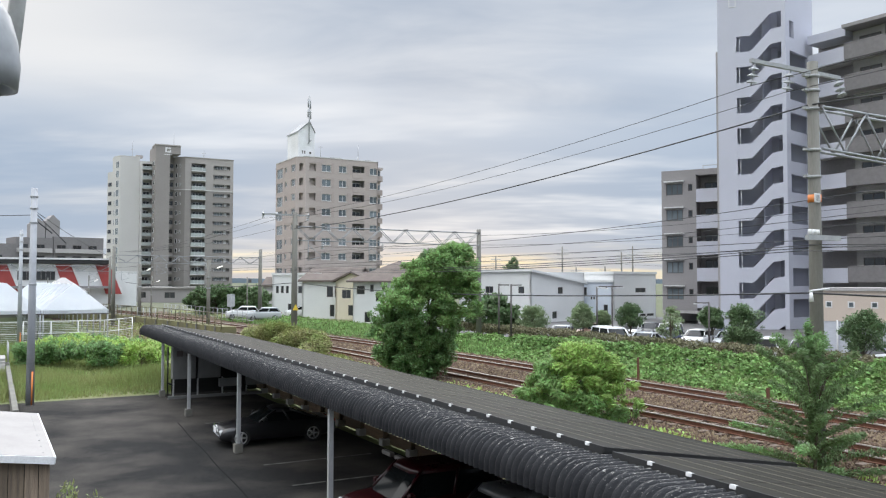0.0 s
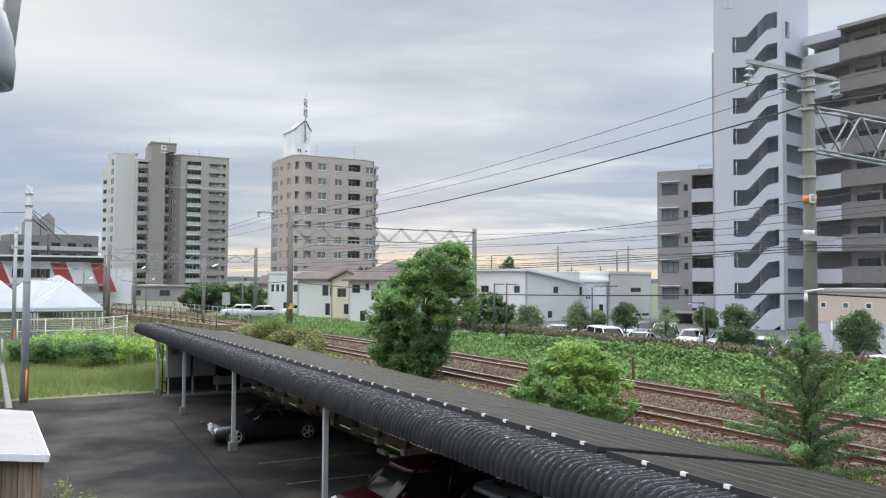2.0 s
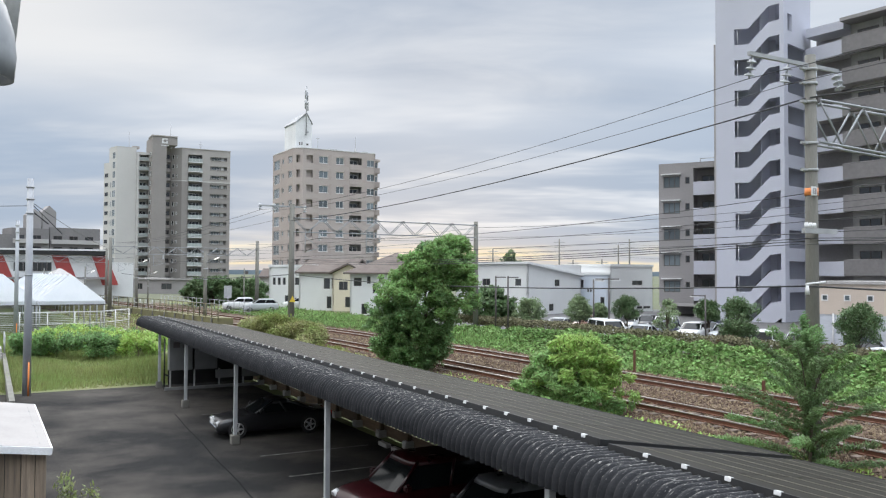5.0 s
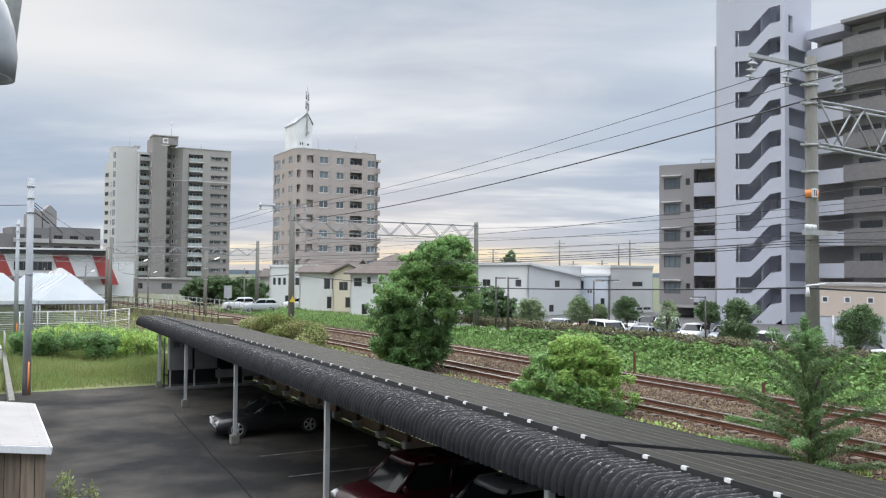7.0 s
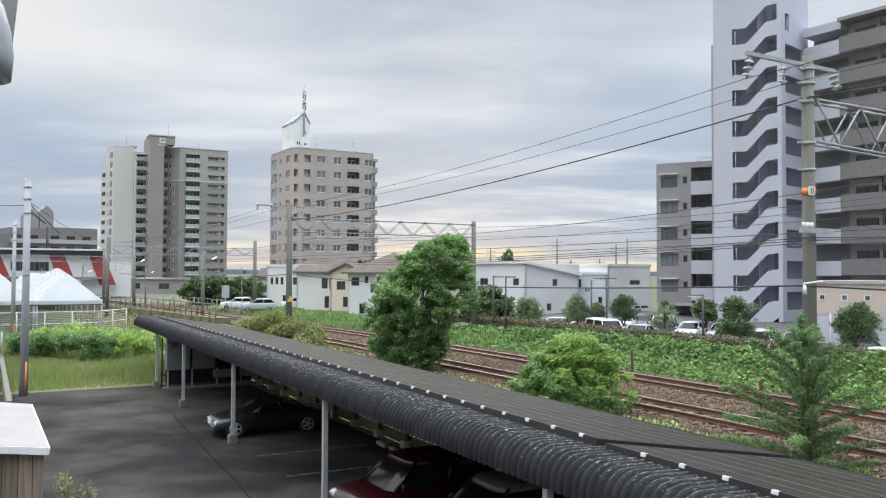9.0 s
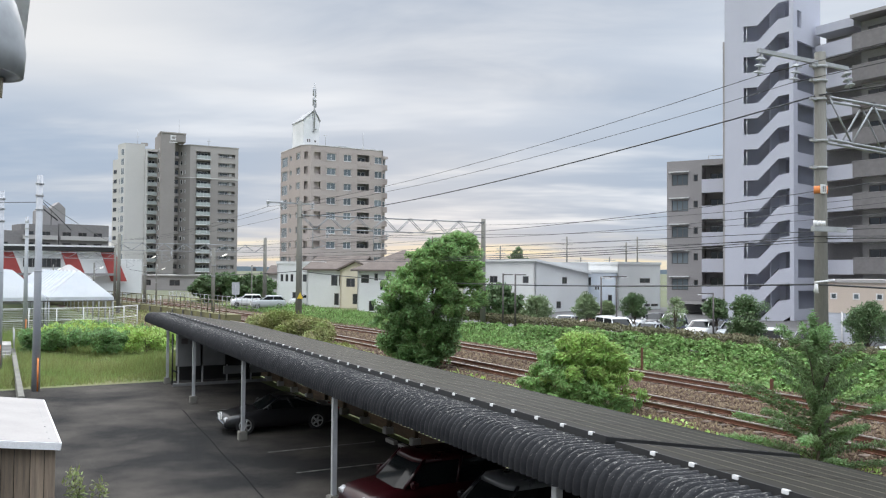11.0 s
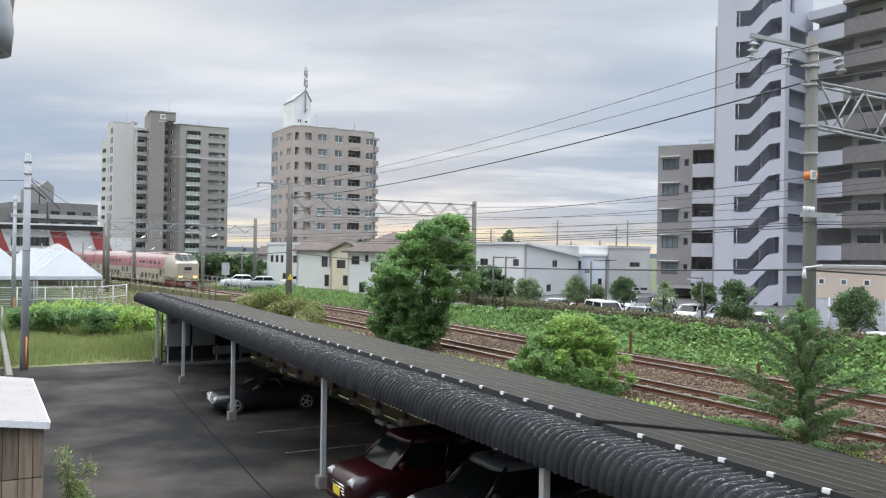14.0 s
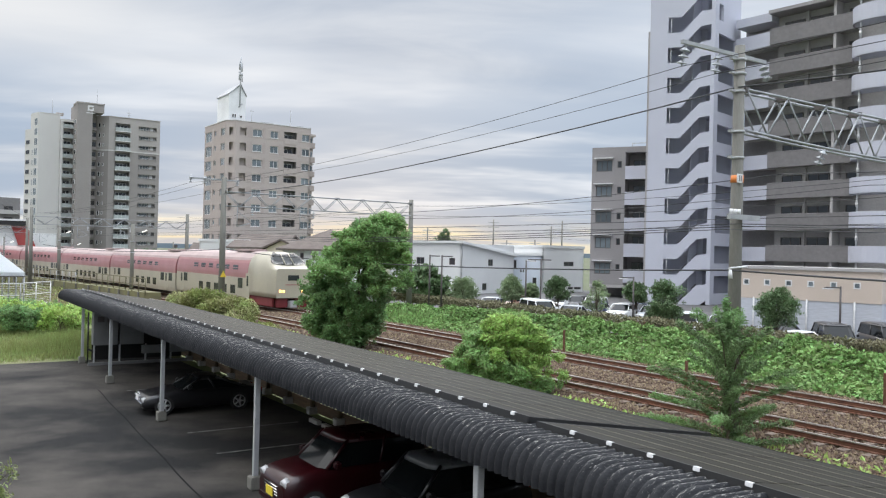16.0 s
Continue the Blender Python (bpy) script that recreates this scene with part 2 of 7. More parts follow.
TAN = mat("tan_render", (0.58, 0.49, 0.42), (0.53, 0.45, 0.385), 0.8, 0.3, 0.2)
PALEW = mat("pale_corrugated_wall", (0.50, 0.52, 0.57), (0.45, 0.47, 0.52), 0.7, 0.4, 0.3, fine=20, stretch=(0.1, 1, 1))
CREAM = mat("cream_siding", (0.66, 0.60, 0.48), (0.6, 0.545, 0.44), 0.75, 0.3, 0.2)
OFFW = mat("offwhite_siding", (0.68, 0.69, 0.69), (0.615, 0.625, 0.625), 0.75, 0.3, 0.15)
BLUEW = mat("pale_blue_siding", (0.62, 0.67, 0.74), (0.56, 0.61, 0.68), 0.75, 0.3, 0.15)
TILE = mat("brown_grey_roof_tile", (0.17, 0.145, 0.13), (0.12, 0.10, 0.092), 0.88, 0.8, 0.6, fine=14, bumpd=0.03, spec=0.15)
FRAME = mat("white_window_frame", (0.72, 0.72, 0.72), (0.6, 0.6, 0.6), 0.5, 4, 0)
DARKF = mat("dark_window_frame", (0.10, 0.09, 0.085), (0.08, 0.07, 0.07), 0.5, 4, 0)
PANE = glass_mat("window_glass", (0.16, 0.19, 0.21))
DPANE = glass_mat("dark_window_glass", (0.035, 0.038, 0.042))
# grey with the dimness of recesses and undercrofts put into the colour
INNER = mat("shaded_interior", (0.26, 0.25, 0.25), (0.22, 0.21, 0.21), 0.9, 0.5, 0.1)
RED = mat("red_cladding", (0.36, 0.06, 0.055), (0.30, 0.05, 0.045), 0.6, 0.5, 0.1)
BALCG = mat("pale_green_balcony", (0.37, 0.405, 0.40), (0.32, 0.355, 0.35), 0.5, 0.5, 0.05)


# ---------------------------------------------------------------- mesh helpers
def box(bm, lo, hi, m=None):
    vs = [bm.verts.new(Vector(p)) for p in product(*zip(lo, hi))]
    if m:
        for q in vs:
            q.co = m @ q.co
    fs = []
    for f in ((0, 1, 3, 2), (4, 6, 7, 5), (0, 4, 5, 1), (2, 3, 7, 6), (0, 2, 6, 4), (1, 5, 7, 3)):
        fs.append(bm.faces.new([vs[i] for i in f]))
    return fs


def tube(bm, p0, p1, r0, r1=None, n=10, caps=True):
    r1 = r0 if r1 is None else r1
    p0, p1 = Vector(p0), Vector(p1)
    q = (p1 - p0).to_track_quat("Z", "Y").to_matrix()
    a, b = [], []
    for i in range(n):
        w = q @ Vector((math.cos(2 * math.pi * i / n), math.sin(2 * math.pi * i / n), 0))
        a.append(bm.verts.new(p0 + w * r0)); b.append(bm.verts.new(p1 + w * r1))
    for i in range(n):
        f = bm.faces.new((a[i], a[(i + 1) % n], b[(i + 1) % n], b[i])); f.smooth = True
    if caps:
        bm.faces.new(a[::-1]); bm.faces.new(b)


def prism(bm, poly, y0, y1, m=None):
    """A polygon in x, z pushed from y0 to y1."""
    a = [bm.verts.new(Vector((x, y0, z))) for x, z in poly]
    b = [bm.verts.new(Vector((x, y1, z))) for x, z in poly]
    if m:
        for q in a + b:
            q.co = m @ q.co
    n = len(poly)
    bm.faces.new(a); bm.faces.new(b[::-1])
    for i in range(n):
        bm.faces.new((a[i], b[i], b[(i + 1) % n], a[(i + 1) % n]))


def slab(bm, poly, z0, z1):
    """A polygon in x, y pushed from z0 to z1."""
    a = [bm.verts.new((x, y, z0)) for x, y in poly]
    b = [bm.verts.new((x, y, z1)) for x, y in poly]
    n = len(poly)
    bm.faces.new(a[::-1]); bm.faces.new(b)
    for i in range(n):
        bm.faces.new((a[i], a[(i + 1) % n], b[(i + 1) % n], b[i]))


def rings(bm, loops, closed=True, caps=True, smooth=True):
    """Skins successive loops of points."""
    vs = [[bm.verts.new(p) for p in lp] for lp in loops]
    n = len(vs[0])
    for a, b in zip(vs, vs[1:]):
        for i in range(n if closed else n - 1):
            f = bm.faces.new((a[i], a[(i + 1) % n], b[(i + 1) % n], b[i])); f.smooth = smooth
    if caps and closed:
        bm.faces.new(vs[0][::-1]); bm.faces.new(vs[-1])


def sweep(bm, pts, r, n=5):
    """A round bar through a line of points, in one piece."""
    pts = [Vector(p) for p in pts]
    loops = []
    for i, p in enumerate(pts):
        d = (pts[min(i + 1, len(pts) - 1)] - pts[max(i - 1, 0)]).to_track_quat("Z", "Y").to_matrix()
        loops.append([p + d @ Vector((r * math.cos(2 * math.pi * k / n), r * math.sin(2 * math.pi * k / n), 0)) for k in range(n)])
    rings(bm, loops)


def mesh(name, bm, *mats, bevel=0.0):
    if bevel:
        bmesh.ops.bevel(bm, geom=list(bm.edges), offset=bevel, segments=2, affect="EDGES", clamp_overlap=True)
    bmesh.ops.recalc_face_normals(bm, faces=bm.faces)
    me = bpy.data.meshes.new(name)
    bm.to_mesh(me); bm.free()
    for q in mats:
        me.materials.append(q)
    return me


def part(name, bm, material, parent, label="", bevel=0.0, m=None, kind=""):
    """One mesh object under a thing or a part. bm: a bmesh or a mesh already made."""
    me = mesh(name, bm, material, bevel=bevel) if isinstance(bm, bmesh.types.BMesh) else bm
    ob = new(name, me)
    ob.parent = parent
    if m is not None:
        ob.matrix_basis = m
    return tagged(ob, label, kind=kind)


def thing(name, m, label, category, group="", kind=""):
    ob = new(name)
    ob.empty_display_size = 0.2
    ob.matrix_basis = m
    return tagged(ob, label, category, group, kind)


def single(name, bm, material, label, category, group="", kind="", m=None, bevel=0.0):
    me = mesh(name, bm, *(material if isinstance(material, tuple) else (material,)), bevel=bevel) if isinstance(bm, bmesh.types.BMesh) else bm
    ob = new(name, me)
    if m is not None:
        ob.matrix_basis = m
    return tagged(ob, label, category, group, kind)


def soup(name, verts, faces, material):
    me = bpy.data.meshes.new(name)
    me.from_pydata(verts, [], faces)
    me.materials.append(material)
    return me


# the rail frame: x = v (across, away from the lens), y = u (along the line), z up
TURN = radians(30.5)
G = Matrix.Rotation(TURN, 4, "Z")
CURVE, CURVE_FROM = 0.0006, 35.0


def P(u, v, z=0.0):
    return G @ Vector((v, u, z))


def at_uv(u, v, z=0.0, turn=0.0):
    return G @ Matrix.Translation((v, u, z)) @ Matrix.Rotation(radians(turn), 4, "Z")


def bend(u):
    return CURVE * max(min(u, 240.0) - CURVE_FROM, 0.0) ** 2 + 0.246 * max(u - 240.0, 0.0)


def ramp(x, a, b):
    t = min(max((x - a) / (b - a), 0.0), 1.0)
    return t * t * (3 - 2 * t)


def dip(u):
    """The line drops a little towards the station."""
    return 0.33 * ramp(u, 42, 92)


def ground_z(u, v):
    w = v + bend(min(u, 160))
    z = 0.78 * ramp(w, 12.2, 16.5) - dip(u) * ramp(w, 12.2, 16.5) * (1 - ramp(w, 26.5, 33))
    z += 0.45 * ramp(w, 26.3, 30.5) * (1 - ramp(w, 31.5, 33.5)) * (1 - ramp(u, 38, 50))
    return z - 0.66 * ramp(w, 34.4, 36.2) * (1 - ramp(u, 58, 64)) * (1 - ramp(w, 55, 58))


# ---------------------------------------------------------------- ground
def make_ground():
    far = [60, 75, 100, 150, 250, 450, 900, 1800, 3500]
    us = sorted({*[-q for q in far], *np.arange(-40, 130, 1.0), *[130, 145, 165, 200, 250, 350, 600, 1200, 2400, 4000]})
    vs = sorted({*[-q for q in far], *np.arange(-40, 58, 1.0), *far[1:]})
    verts = []
    for u in us:
        for v in vs:
            near = u < 130 and -40 < v < 60
            n = noise.noise(Vector((u * 0.35, v * 0.35, 2.0)))
            paved = (u < 40 and v < 12) or v + bend(u) > 34 or (18 < v + bend(u) < 26)
            verts.append(P(u, v, ground_z(u, v) + (0.0 if paved or not near else 0.06 * n)))
    faces, idx = [], []
    nv = len(vs)
    for i in range(len(us) - 1):
        for j in range(nv - 1):
            faces.append((i * nv + j, i * nv + j + 1, (i + 1) * nv + j + 1, (i + 1) * nv + j))
            u, v = (us[i] + us[i + 1]) / 2, (vs[j] + vs[j + 1]) / 2
            w = v + bend(min(u, 160))
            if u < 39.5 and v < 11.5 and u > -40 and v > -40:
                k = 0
            elif (17 < w < 26.2 and -40 < u < 200) or (54 < u < 130 and 12.5 < w < 29):
                k = 2
            elif 34.2 < w < 76 and -40 < u < 78:
                k = 3
            elif u > 130 or abs(v) > 58 or u < -40:
                k = 4
            else:
                k = 1
            idx.append(k)
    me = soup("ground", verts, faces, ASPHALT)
    for q in (SOIL, BALLAST, LOT, FAR):
        me.materials.append(q)
    me.polygons.foreach_set("material_index", idx)
    me.update()
    ob = new("ground", me)
    tagged(ob, "dark wet-stained asphalt yard, weedy soil and stone ballast", "ground", kind="structure")


make_ground()

GAUGE, RAIL_Z = 1.067, 1.0
TRACKS = (19.35, 23.7)


def rail_section(head):
    if head:
        return [(-0.038, 0.128), (0.038, 0.128), (0.034, 0.157), (-0.034, 0.157)]
    return [(-0.065, 0), (0.065, 0), (0.065, 0.015), (0.014, 0.03), (0.014, 0.11), (0.033, 0.127), (-0.033, 0.127),
            (-0.014, 0.11), (-0.014, 0.03), (-0.065, 0.015)]


def make_track(v0):
    tr = thing("railway_track", G, "rusty steel rails on sleepers in brown ballast", "railway track", "two parallel tracks", "structure")
    stations = [-14.0, 10, 35] + list(np.arange(40, 381, 5.0))
    for s in (-1, 1):
        for nm, head, m_ in (("rail", False, RAILM), ("rail_head", True, RAILTOP)):
            bm = bmesh.new()
            loops = []
            for u in stations:
                loops.append([(v0 + s * (GAUGE / 2 + 0.033) + x - bend(u), u, RAIL_Z - dip(u) - 0.155 + z) for x, z in rail_section(head)])
            rings(bm, loops, smooth=False)
            part(nm, bm, m_, tr, "worn shiny rail head" if head else "rusty rail")
    return tr


tracks = [make_track(v) for v in TRACKS]


# ---------------------------------------------------------------- carport with solar panels
CP_ANG = radians(30.5 - 1.15)
CP = Matrix.Translation(P(0, 6.22, 0)) @ Matrix.Rotation(CP_ANG, 4, "Z")     # x across (away), y along
CP_Y0, CP_Y1 = 1.2, 44.6
EAVE_Z, BACK_X, BACK_Z = 2.46, 4.75, 2.20
RIB = 0.145


def roof_line(n=7):
    """Cross-section of the curved eave and the sheet behind it, as (x, z)."""
    pts = [(0.0, EAVE_Z), (0.0, EAVE_Z + 0.10)]
    r = 0.30
    for i in range(1, n + 1):
        a = math.pi / 2 * i / n
        pts.append((r - r * math.cos(a), EAVE_Z + 0.10 + r * math.sin(a)))
    pts.append((0.95, EAVE_Z + 0.37))
    pts.append((BACK_X, BACK_Z - 0.09))
    return pts


def make_carport():
    cp = thing("carport", CP, "long open carport with weathered dark corrugated roof on steel posts", "carport")
    prof = roof_line()
    # outward normals of the profile, for the corrugation
    nor = []
    for i, (x, z) in enumerate(prof):
        x0, z0 = prof[max(i - 1, 0)]; x1, z1 = prof[min(i + 1, len(prof) - 1)]
        d = Vector((x1 - x0, z1 - z0)).normalized()
        nor.append((-d.y, d.x))
    bm = bmesh.new()
    loops = []
    y, k = CP_Y0, 0
    steps = (0.0, 0.62, 0.93, 1.0, 0.93, 0.62)
    while y < CP_Y1:
        h = steps[k % 6] * 0.08 * (1 + 0.18 * noise.noise(Vector((k // 6 * 0.77, 1.0, 0))))
        wob = 0.012 * noise.noise(Vector((0.7 * y, 3.0, 0)))
        loops.append([(x + a * (h + wob), y, z + b * (h + wob)) for (x, z), (a, b) in zip(prof, nor)])
        y += RIB / 6; k += 1
    rings(bm, loops, closed=False, caps=False)
    me = mesh("roof_sheet", bm, CORR)
    part("roof_sheet", me, CORR, cp, "dark pale-flecked corrugated sheet curved over the eave")
    # underside boards and beams
    bm = bmesh.new()
    box(bm, (0.06, CP_Y0, EAVE_Z + 0.02), (0.14, CP_Y1, EAVE_Z + 0.2))
    part("eave_beam", bm, BLACK, cp)
    bm = bmesh.new()
    box(bm, (BACK_X - 0.3, CP_Y0, BACK_Z - 0.28), (BACK_X - 0.2, CP_Y1, BACK_Z - 0.14))
    part("back_beam", bm, TIMBER, cp)
    for y in np.arange(1.8, 44.3, 1.95):
        bm = bmesh.new()
        a, b = Vector((0.1, y, EAVE_Z + 0.17)), Vector((BACK_X - 0.2, y, BACK_Z - 0.16))
        tube(bm, a, b, 0.05, n=4)
        part("rafter", bm, TIMBER, cp)
    for y in POST_Y:
        bm = bmesh.new()
        box(bm, (0.03, y - 0.055, 0.28), (0.14, y + 0.055, EAVE_Z + 0.03))
        part("post", bm, GALV, cp, "galvanised square steel post", bevel=0.008)
        bm = bmesh.new()
        box(bm, (-0.05, y - 0.14, 0.0), (0.20, y + 0.14, 0.28))
        part("footing", bm, POLEC, cp, "concrete footing", bevel=0.02)
    for y in np.arange(2.1, 44, 1.95):
        bm = bmesh.new()
        box(bm, (BACK_X - 0.32, y - 0.05, 0.0), (BACK_X - 0.2, y + 0.05, BACK_Z - 0.15))
        part("back_post", bm, TIMBER, cp, "old timber post")
        bm = bmesh.new()
        box(bm, (BACK_X - 0.42, y - 0.14, 0.0), (BACK_X - 0.1, y + 0.14, 0.22))
        part("footing", bm, CONC, cp, bevel=0.015)
        bm = bmesh.new()
        tube(bm, (BACK_X - 0.28, y + 0.05, 1.75), (BACK_X - 0.28, y + 0.75, 0.75), 0.035, n=4)
        part("brace", bm, TIMBER, cp)
    rb = random.Random(3)
    for y in np.arange(2.1, 43, 1.95):
        for k in range(5):
            if k == 0 and rb.random() < 0.2:
                continue
            z = 0.03 + 0.38 * k + rb.uniform(-0.012, 0.012)
            bm = bmesh.new(); box(bm, (BACK_X - 0.155, y + rb.uniform(-0.02, 0.01), z), (BACK_X - 0.13, y + 1.94, z + rb.uniform(0.34, 0.365)))
            part("back_board", bm, PLANK, cp, "weathered brown rear board")
    for z in (0.5, 1.15, 1.75):
        bm = bmesh.new()
        box(bm, (BACK_X - 0.2, 1.5, z - 0.06), (BACK_X - 0.16, 44.0, z + 0.06))
        part("rail_board", bm, TIMBER, cp, "old timber rail")
    return cp


POST_Y = (0.4, 8.5, 16.7, 24.6, 32.2, 38.2)
carport = make_carport()


def make_solar(y0, y1, raise_, label):
    """One row of framed panels above the carport roof, tilted away from the eave."""
    lo, hi = Vector((0.86, 2.95 + raise_)), Vector((4.62, 2.34 + raise_))
    d = hi - lo
    ang = math.atan2(d.y, d.x)
    M = CP @ Matrix.Translation((lo.x, 0, lo.y)) @ Matrix.Rotation(-ang, 4, "Y")
    L_ = d.length
    ar = thing("solar_array", M, label, "solar panels", "panel rows on the carport")
    n_rows, w = 4, 1.62
    pw = L_ / n_rows
    bm = bmesh.new()
    box(bm, (0.012, 0.012, -0.02), (pw - 0.012, w - 0.012, 0.0))
    cell = mesh("panel", bm, PANEL)
    n = int((y1 - y0) / w)
    for i in range(n):
        for j in range(n_rows):
            part("panel", cell, PANEL, ar, m=Matrix.Translation((j * pw, y0 + i * w, 0.02)))
    for j in range(1, 2 * n_rows):
        hw = 0.011 if j % 2 == 0 else 0.006
        bm = bmesh.new()
        box(bm, (j * pw / 2 - hw, y0, 0.0201 if j % 2 else -0.02), (j * pw / 2 + hw, y0 + n * w, 0.0235))
        part("joint_strip", bm, CELL, ar)
    bm = bmesh.new()
    box(bm, (-0.035, y0 - 0.03, -0.10), (0.01, y0 + n * w + 0.03, 0.024))
    part("edge_rail", bm, BLACK, ar, "black aluminium edge rail")
    bm = bmesh.new()
    box(bm, (-0.09, y0 - 0.03, -0.17), (-0.045, y0 + n * w + 0.03, -0.11))
    part("edge_rail", bm, BLACK, ar, "black aluminium edge rail")
    bm = bmesh.new()
    box(bm, (L_ - 0.005, y0 - 0.03, -0.05), (L_ + 0.03, y0 + n * w + 0.03, 0.026))
    part("edge_rail", bm, BLACK, ar, "black aluminium edge rail")
    for yy in (y0 - 0.05, y0 + n * w):
        bm = bmesh.new()
        box(bm, (-0.03, yy, -0.06), (L_ + 0.03, yy + 0.04, 0.02))
        part("end_rail", bm, BLACK, ar)
    bm = bmesh.new()
    box(bm, (-0.045, -0.045, -0.02), (0.012, 0.045, 0.03))
    clip = mesh("clip", bm, CLIP, bevel=0.006)
    bm = bmesh.new()
    box(bm, (-0.10, -0.05, -0.21), (-0.03, 0.05, -0.16)); tube(bm, (-0.06, 0, -0.25), (-0.06, 0, -0.13), 0.02, n=6)
    brk = mesh("bracket", bm, GALV)
    for k in range(int((y1 - y0) / 0.648)):
        part("clip", clip, CLIP, ar, "white end clip", m=Matrix.Translation((0, y0 + 0.3 + k * 0.648, 0)))
        if k % 2:
            part("bracket", brk, GALV, ar, m=Matrix.Translation((0, y0 + 0.05 + k * 0.648, 0.02)))
    return ar


make_solar(8.45, 43.9, 0.03, "long row of matt dark solar panels above the carport roof")
make_solar(0.1, 8.3, 0.0, "short row of matt dark solar panels above the carport roof")


# ---------------------------------------------------------------- buildings
def holed_wall(bm, length, z0, z1, thick, holes, m):
    """A wall in one piece from x 0 to length with rectangular holes, its outer face at y = 0."""
    xs = sorted({0.0, length, *[min(max(q, 0.0), length) for h in holes for q in h[:2]]})
    zs = sorted({z0, z1, *[min(max(q, z0), z1) for h in holes for q in h[2:]]})
    nx, nz = len(xs) - 1, len(zs) - 1

    def solid(i, j):
        if not (0 <= i < nx and 0 <= j < nz):
            return False
        a, c = (xs[i] + xs[i + 1]) / 2, (zs[j] + zs[j + 1]) / 2
        return not any(h[0] < a < h[1] and h[2] < c < h[3] for h in holes)
    vs = {}

    def v(i, j, k):
        if (i, j, k) not in vs:
            vs[i, j, k] = bm.verts.new(m @ Vector((xs[i], thick * k, zs[j])))
        return vs[i, j, k]
    for i in range(nx):
        for j in range(nz):
            if not solid(i, j):
                continue
            bm.faces.new((v(i, j, 0), v(i + 1, j, 0), v(i + 1, j + 1, 0), v(i, j + 1, 0)))
            bm.faces.new((v(i, j, 1), v(i, j + 1, 1), v(i + 1, j + 1, 1), v(i + 1, j, 1)))
            for di, dj, a, b in ((-1, 0, (i, j), (i, j + 1)), (1, 0, (i + 1, j), (i + 1, j + 1)), (0, -1, (i, j), (i + 1, j)), (0, 1, (i, j + 1), (i + 1, j + 1))):
                if not solid(i + di, j + dj):
                    bm.faces.new((v(*a, 0), v(*a, 1), v(*b, 1), v(*b, 0)))


def win_mesh(w, h, bars=2, frame=FRAME, pane=PANE):
    """A window unit: frame with mullions and a pane set back in it; origin at the lower left, outside face at y = 0."""
    key = (round(w, 2), round(h, 2), bars, frame.name, pane.name)
    if key not in WINS:
        bm = bmesh.new()
        t = 0.07
        cuts = [t] + [w * i / bars for i in range(1, bars)] + [w - t]
        gaps = [(a + (t / 2 if k else 0), b - (t / 2 if k < bars - 1 else 0)) for k, (a, b) in enumerate(zip(cuts, cuts[1:]))]
        holed_wall(bm, w, 0, h, 0.12, [(a, b, t, h - t) for a, b in gaps], Matrix.Identity(4))
        fr = mesh("window", bm, frame)
        bm = bmesh.new()
        box(bm, (t, 0.05, t), (w - t, 0.07, h - t))
        WINS[key] = fr, mesh("pane", bm, pane)
    return WINS[key]


WINS = {}


def add_window(parent, x, z, w, h, m, bars=2, frame=FRAME, pane=PANE, depth=0.12):
    fr, pn = win_mesh(w, h, bars, frame, pane)
    a = part("window", fr, frame, parent, m=m @ Matrix.Translation((x, depth, z)))
    part("pane", pn, pane, a)


def facade(parent, length, z0, floors, fh, columns, m, wall, cap=1.0, parapet=None, slabm=None, frame=FRAME, pane=PANE, thick=0.25, skip=()):
    """One face: wall with openings, windows, balconies. columns: (x0, x1, kind)."""
    holes = []
    for f in range(floors):
        if f in skip:
            continue
        b = z0 + f * fh
        for x0, x1, kind in columns:
            lo, hi = {"win": (0.95, 2.3), "tall": (0.35, 2.3), "small": (1.2, 2.15), "balc": (0.12, 2.5), "slot": (0.9, 2.35)}[kind]
            holes.append((x0, x1, b + lo, b + hi))
    bm = bmesh.new()
    holed_wall(bm, length, z0, z0 + floors * fh + cap, thick, holes, m)
    part("wall", bm, wall, parent)
    for f in range(floors):
        if f in skip:
            continue
        b = z0 + f * fh
        for x0, x1, kind in columns:
            w = x1 - x0
            if kind in ("win", "tall"):
                lo = 0.95 if kind == "win" else 0.35
                add_window(parent, x0, b + lo, w, 2.3 - lo, m, max(2, round(w / 0.8)), frame, pane)
            elif kind == "small":
                add_window(parent, x0, b + 1.2, w, 0.95, m, 1, frame, pane)
            elif kind == "slot":
                bm = bmesh.new()
                box(bm, (x0 - 0.05, 0.62, b + 0.3), (x1 + 0.05, 0.67, b + fh - 0.2), m)
                part("inner_wall", bm, wall, parent)
            else:
                bm = bmesh.new()
                box(bm, (x0 - 0.02, -0.06, b + 0.1), (x1 + 0.02, 0.06, b + 1.15), m)
                part("balcony", bm, parapet or wall, parent)
                bm = bmesh.new()
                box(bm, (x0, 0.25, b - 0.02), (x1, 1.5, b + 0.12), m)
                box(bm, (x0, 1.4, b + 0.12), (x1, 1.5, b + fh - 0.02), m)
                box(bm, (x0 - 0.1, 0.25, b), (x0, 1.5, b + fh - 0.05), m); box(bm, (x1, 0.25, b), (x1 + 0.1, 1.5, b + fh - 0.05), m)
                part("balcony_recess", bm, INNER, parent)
                add_window(parent, x0 + w * 0.15, b + 0.15, w * 0.7, 1.95, m, 2, frame, DPANE, depth=1.27)


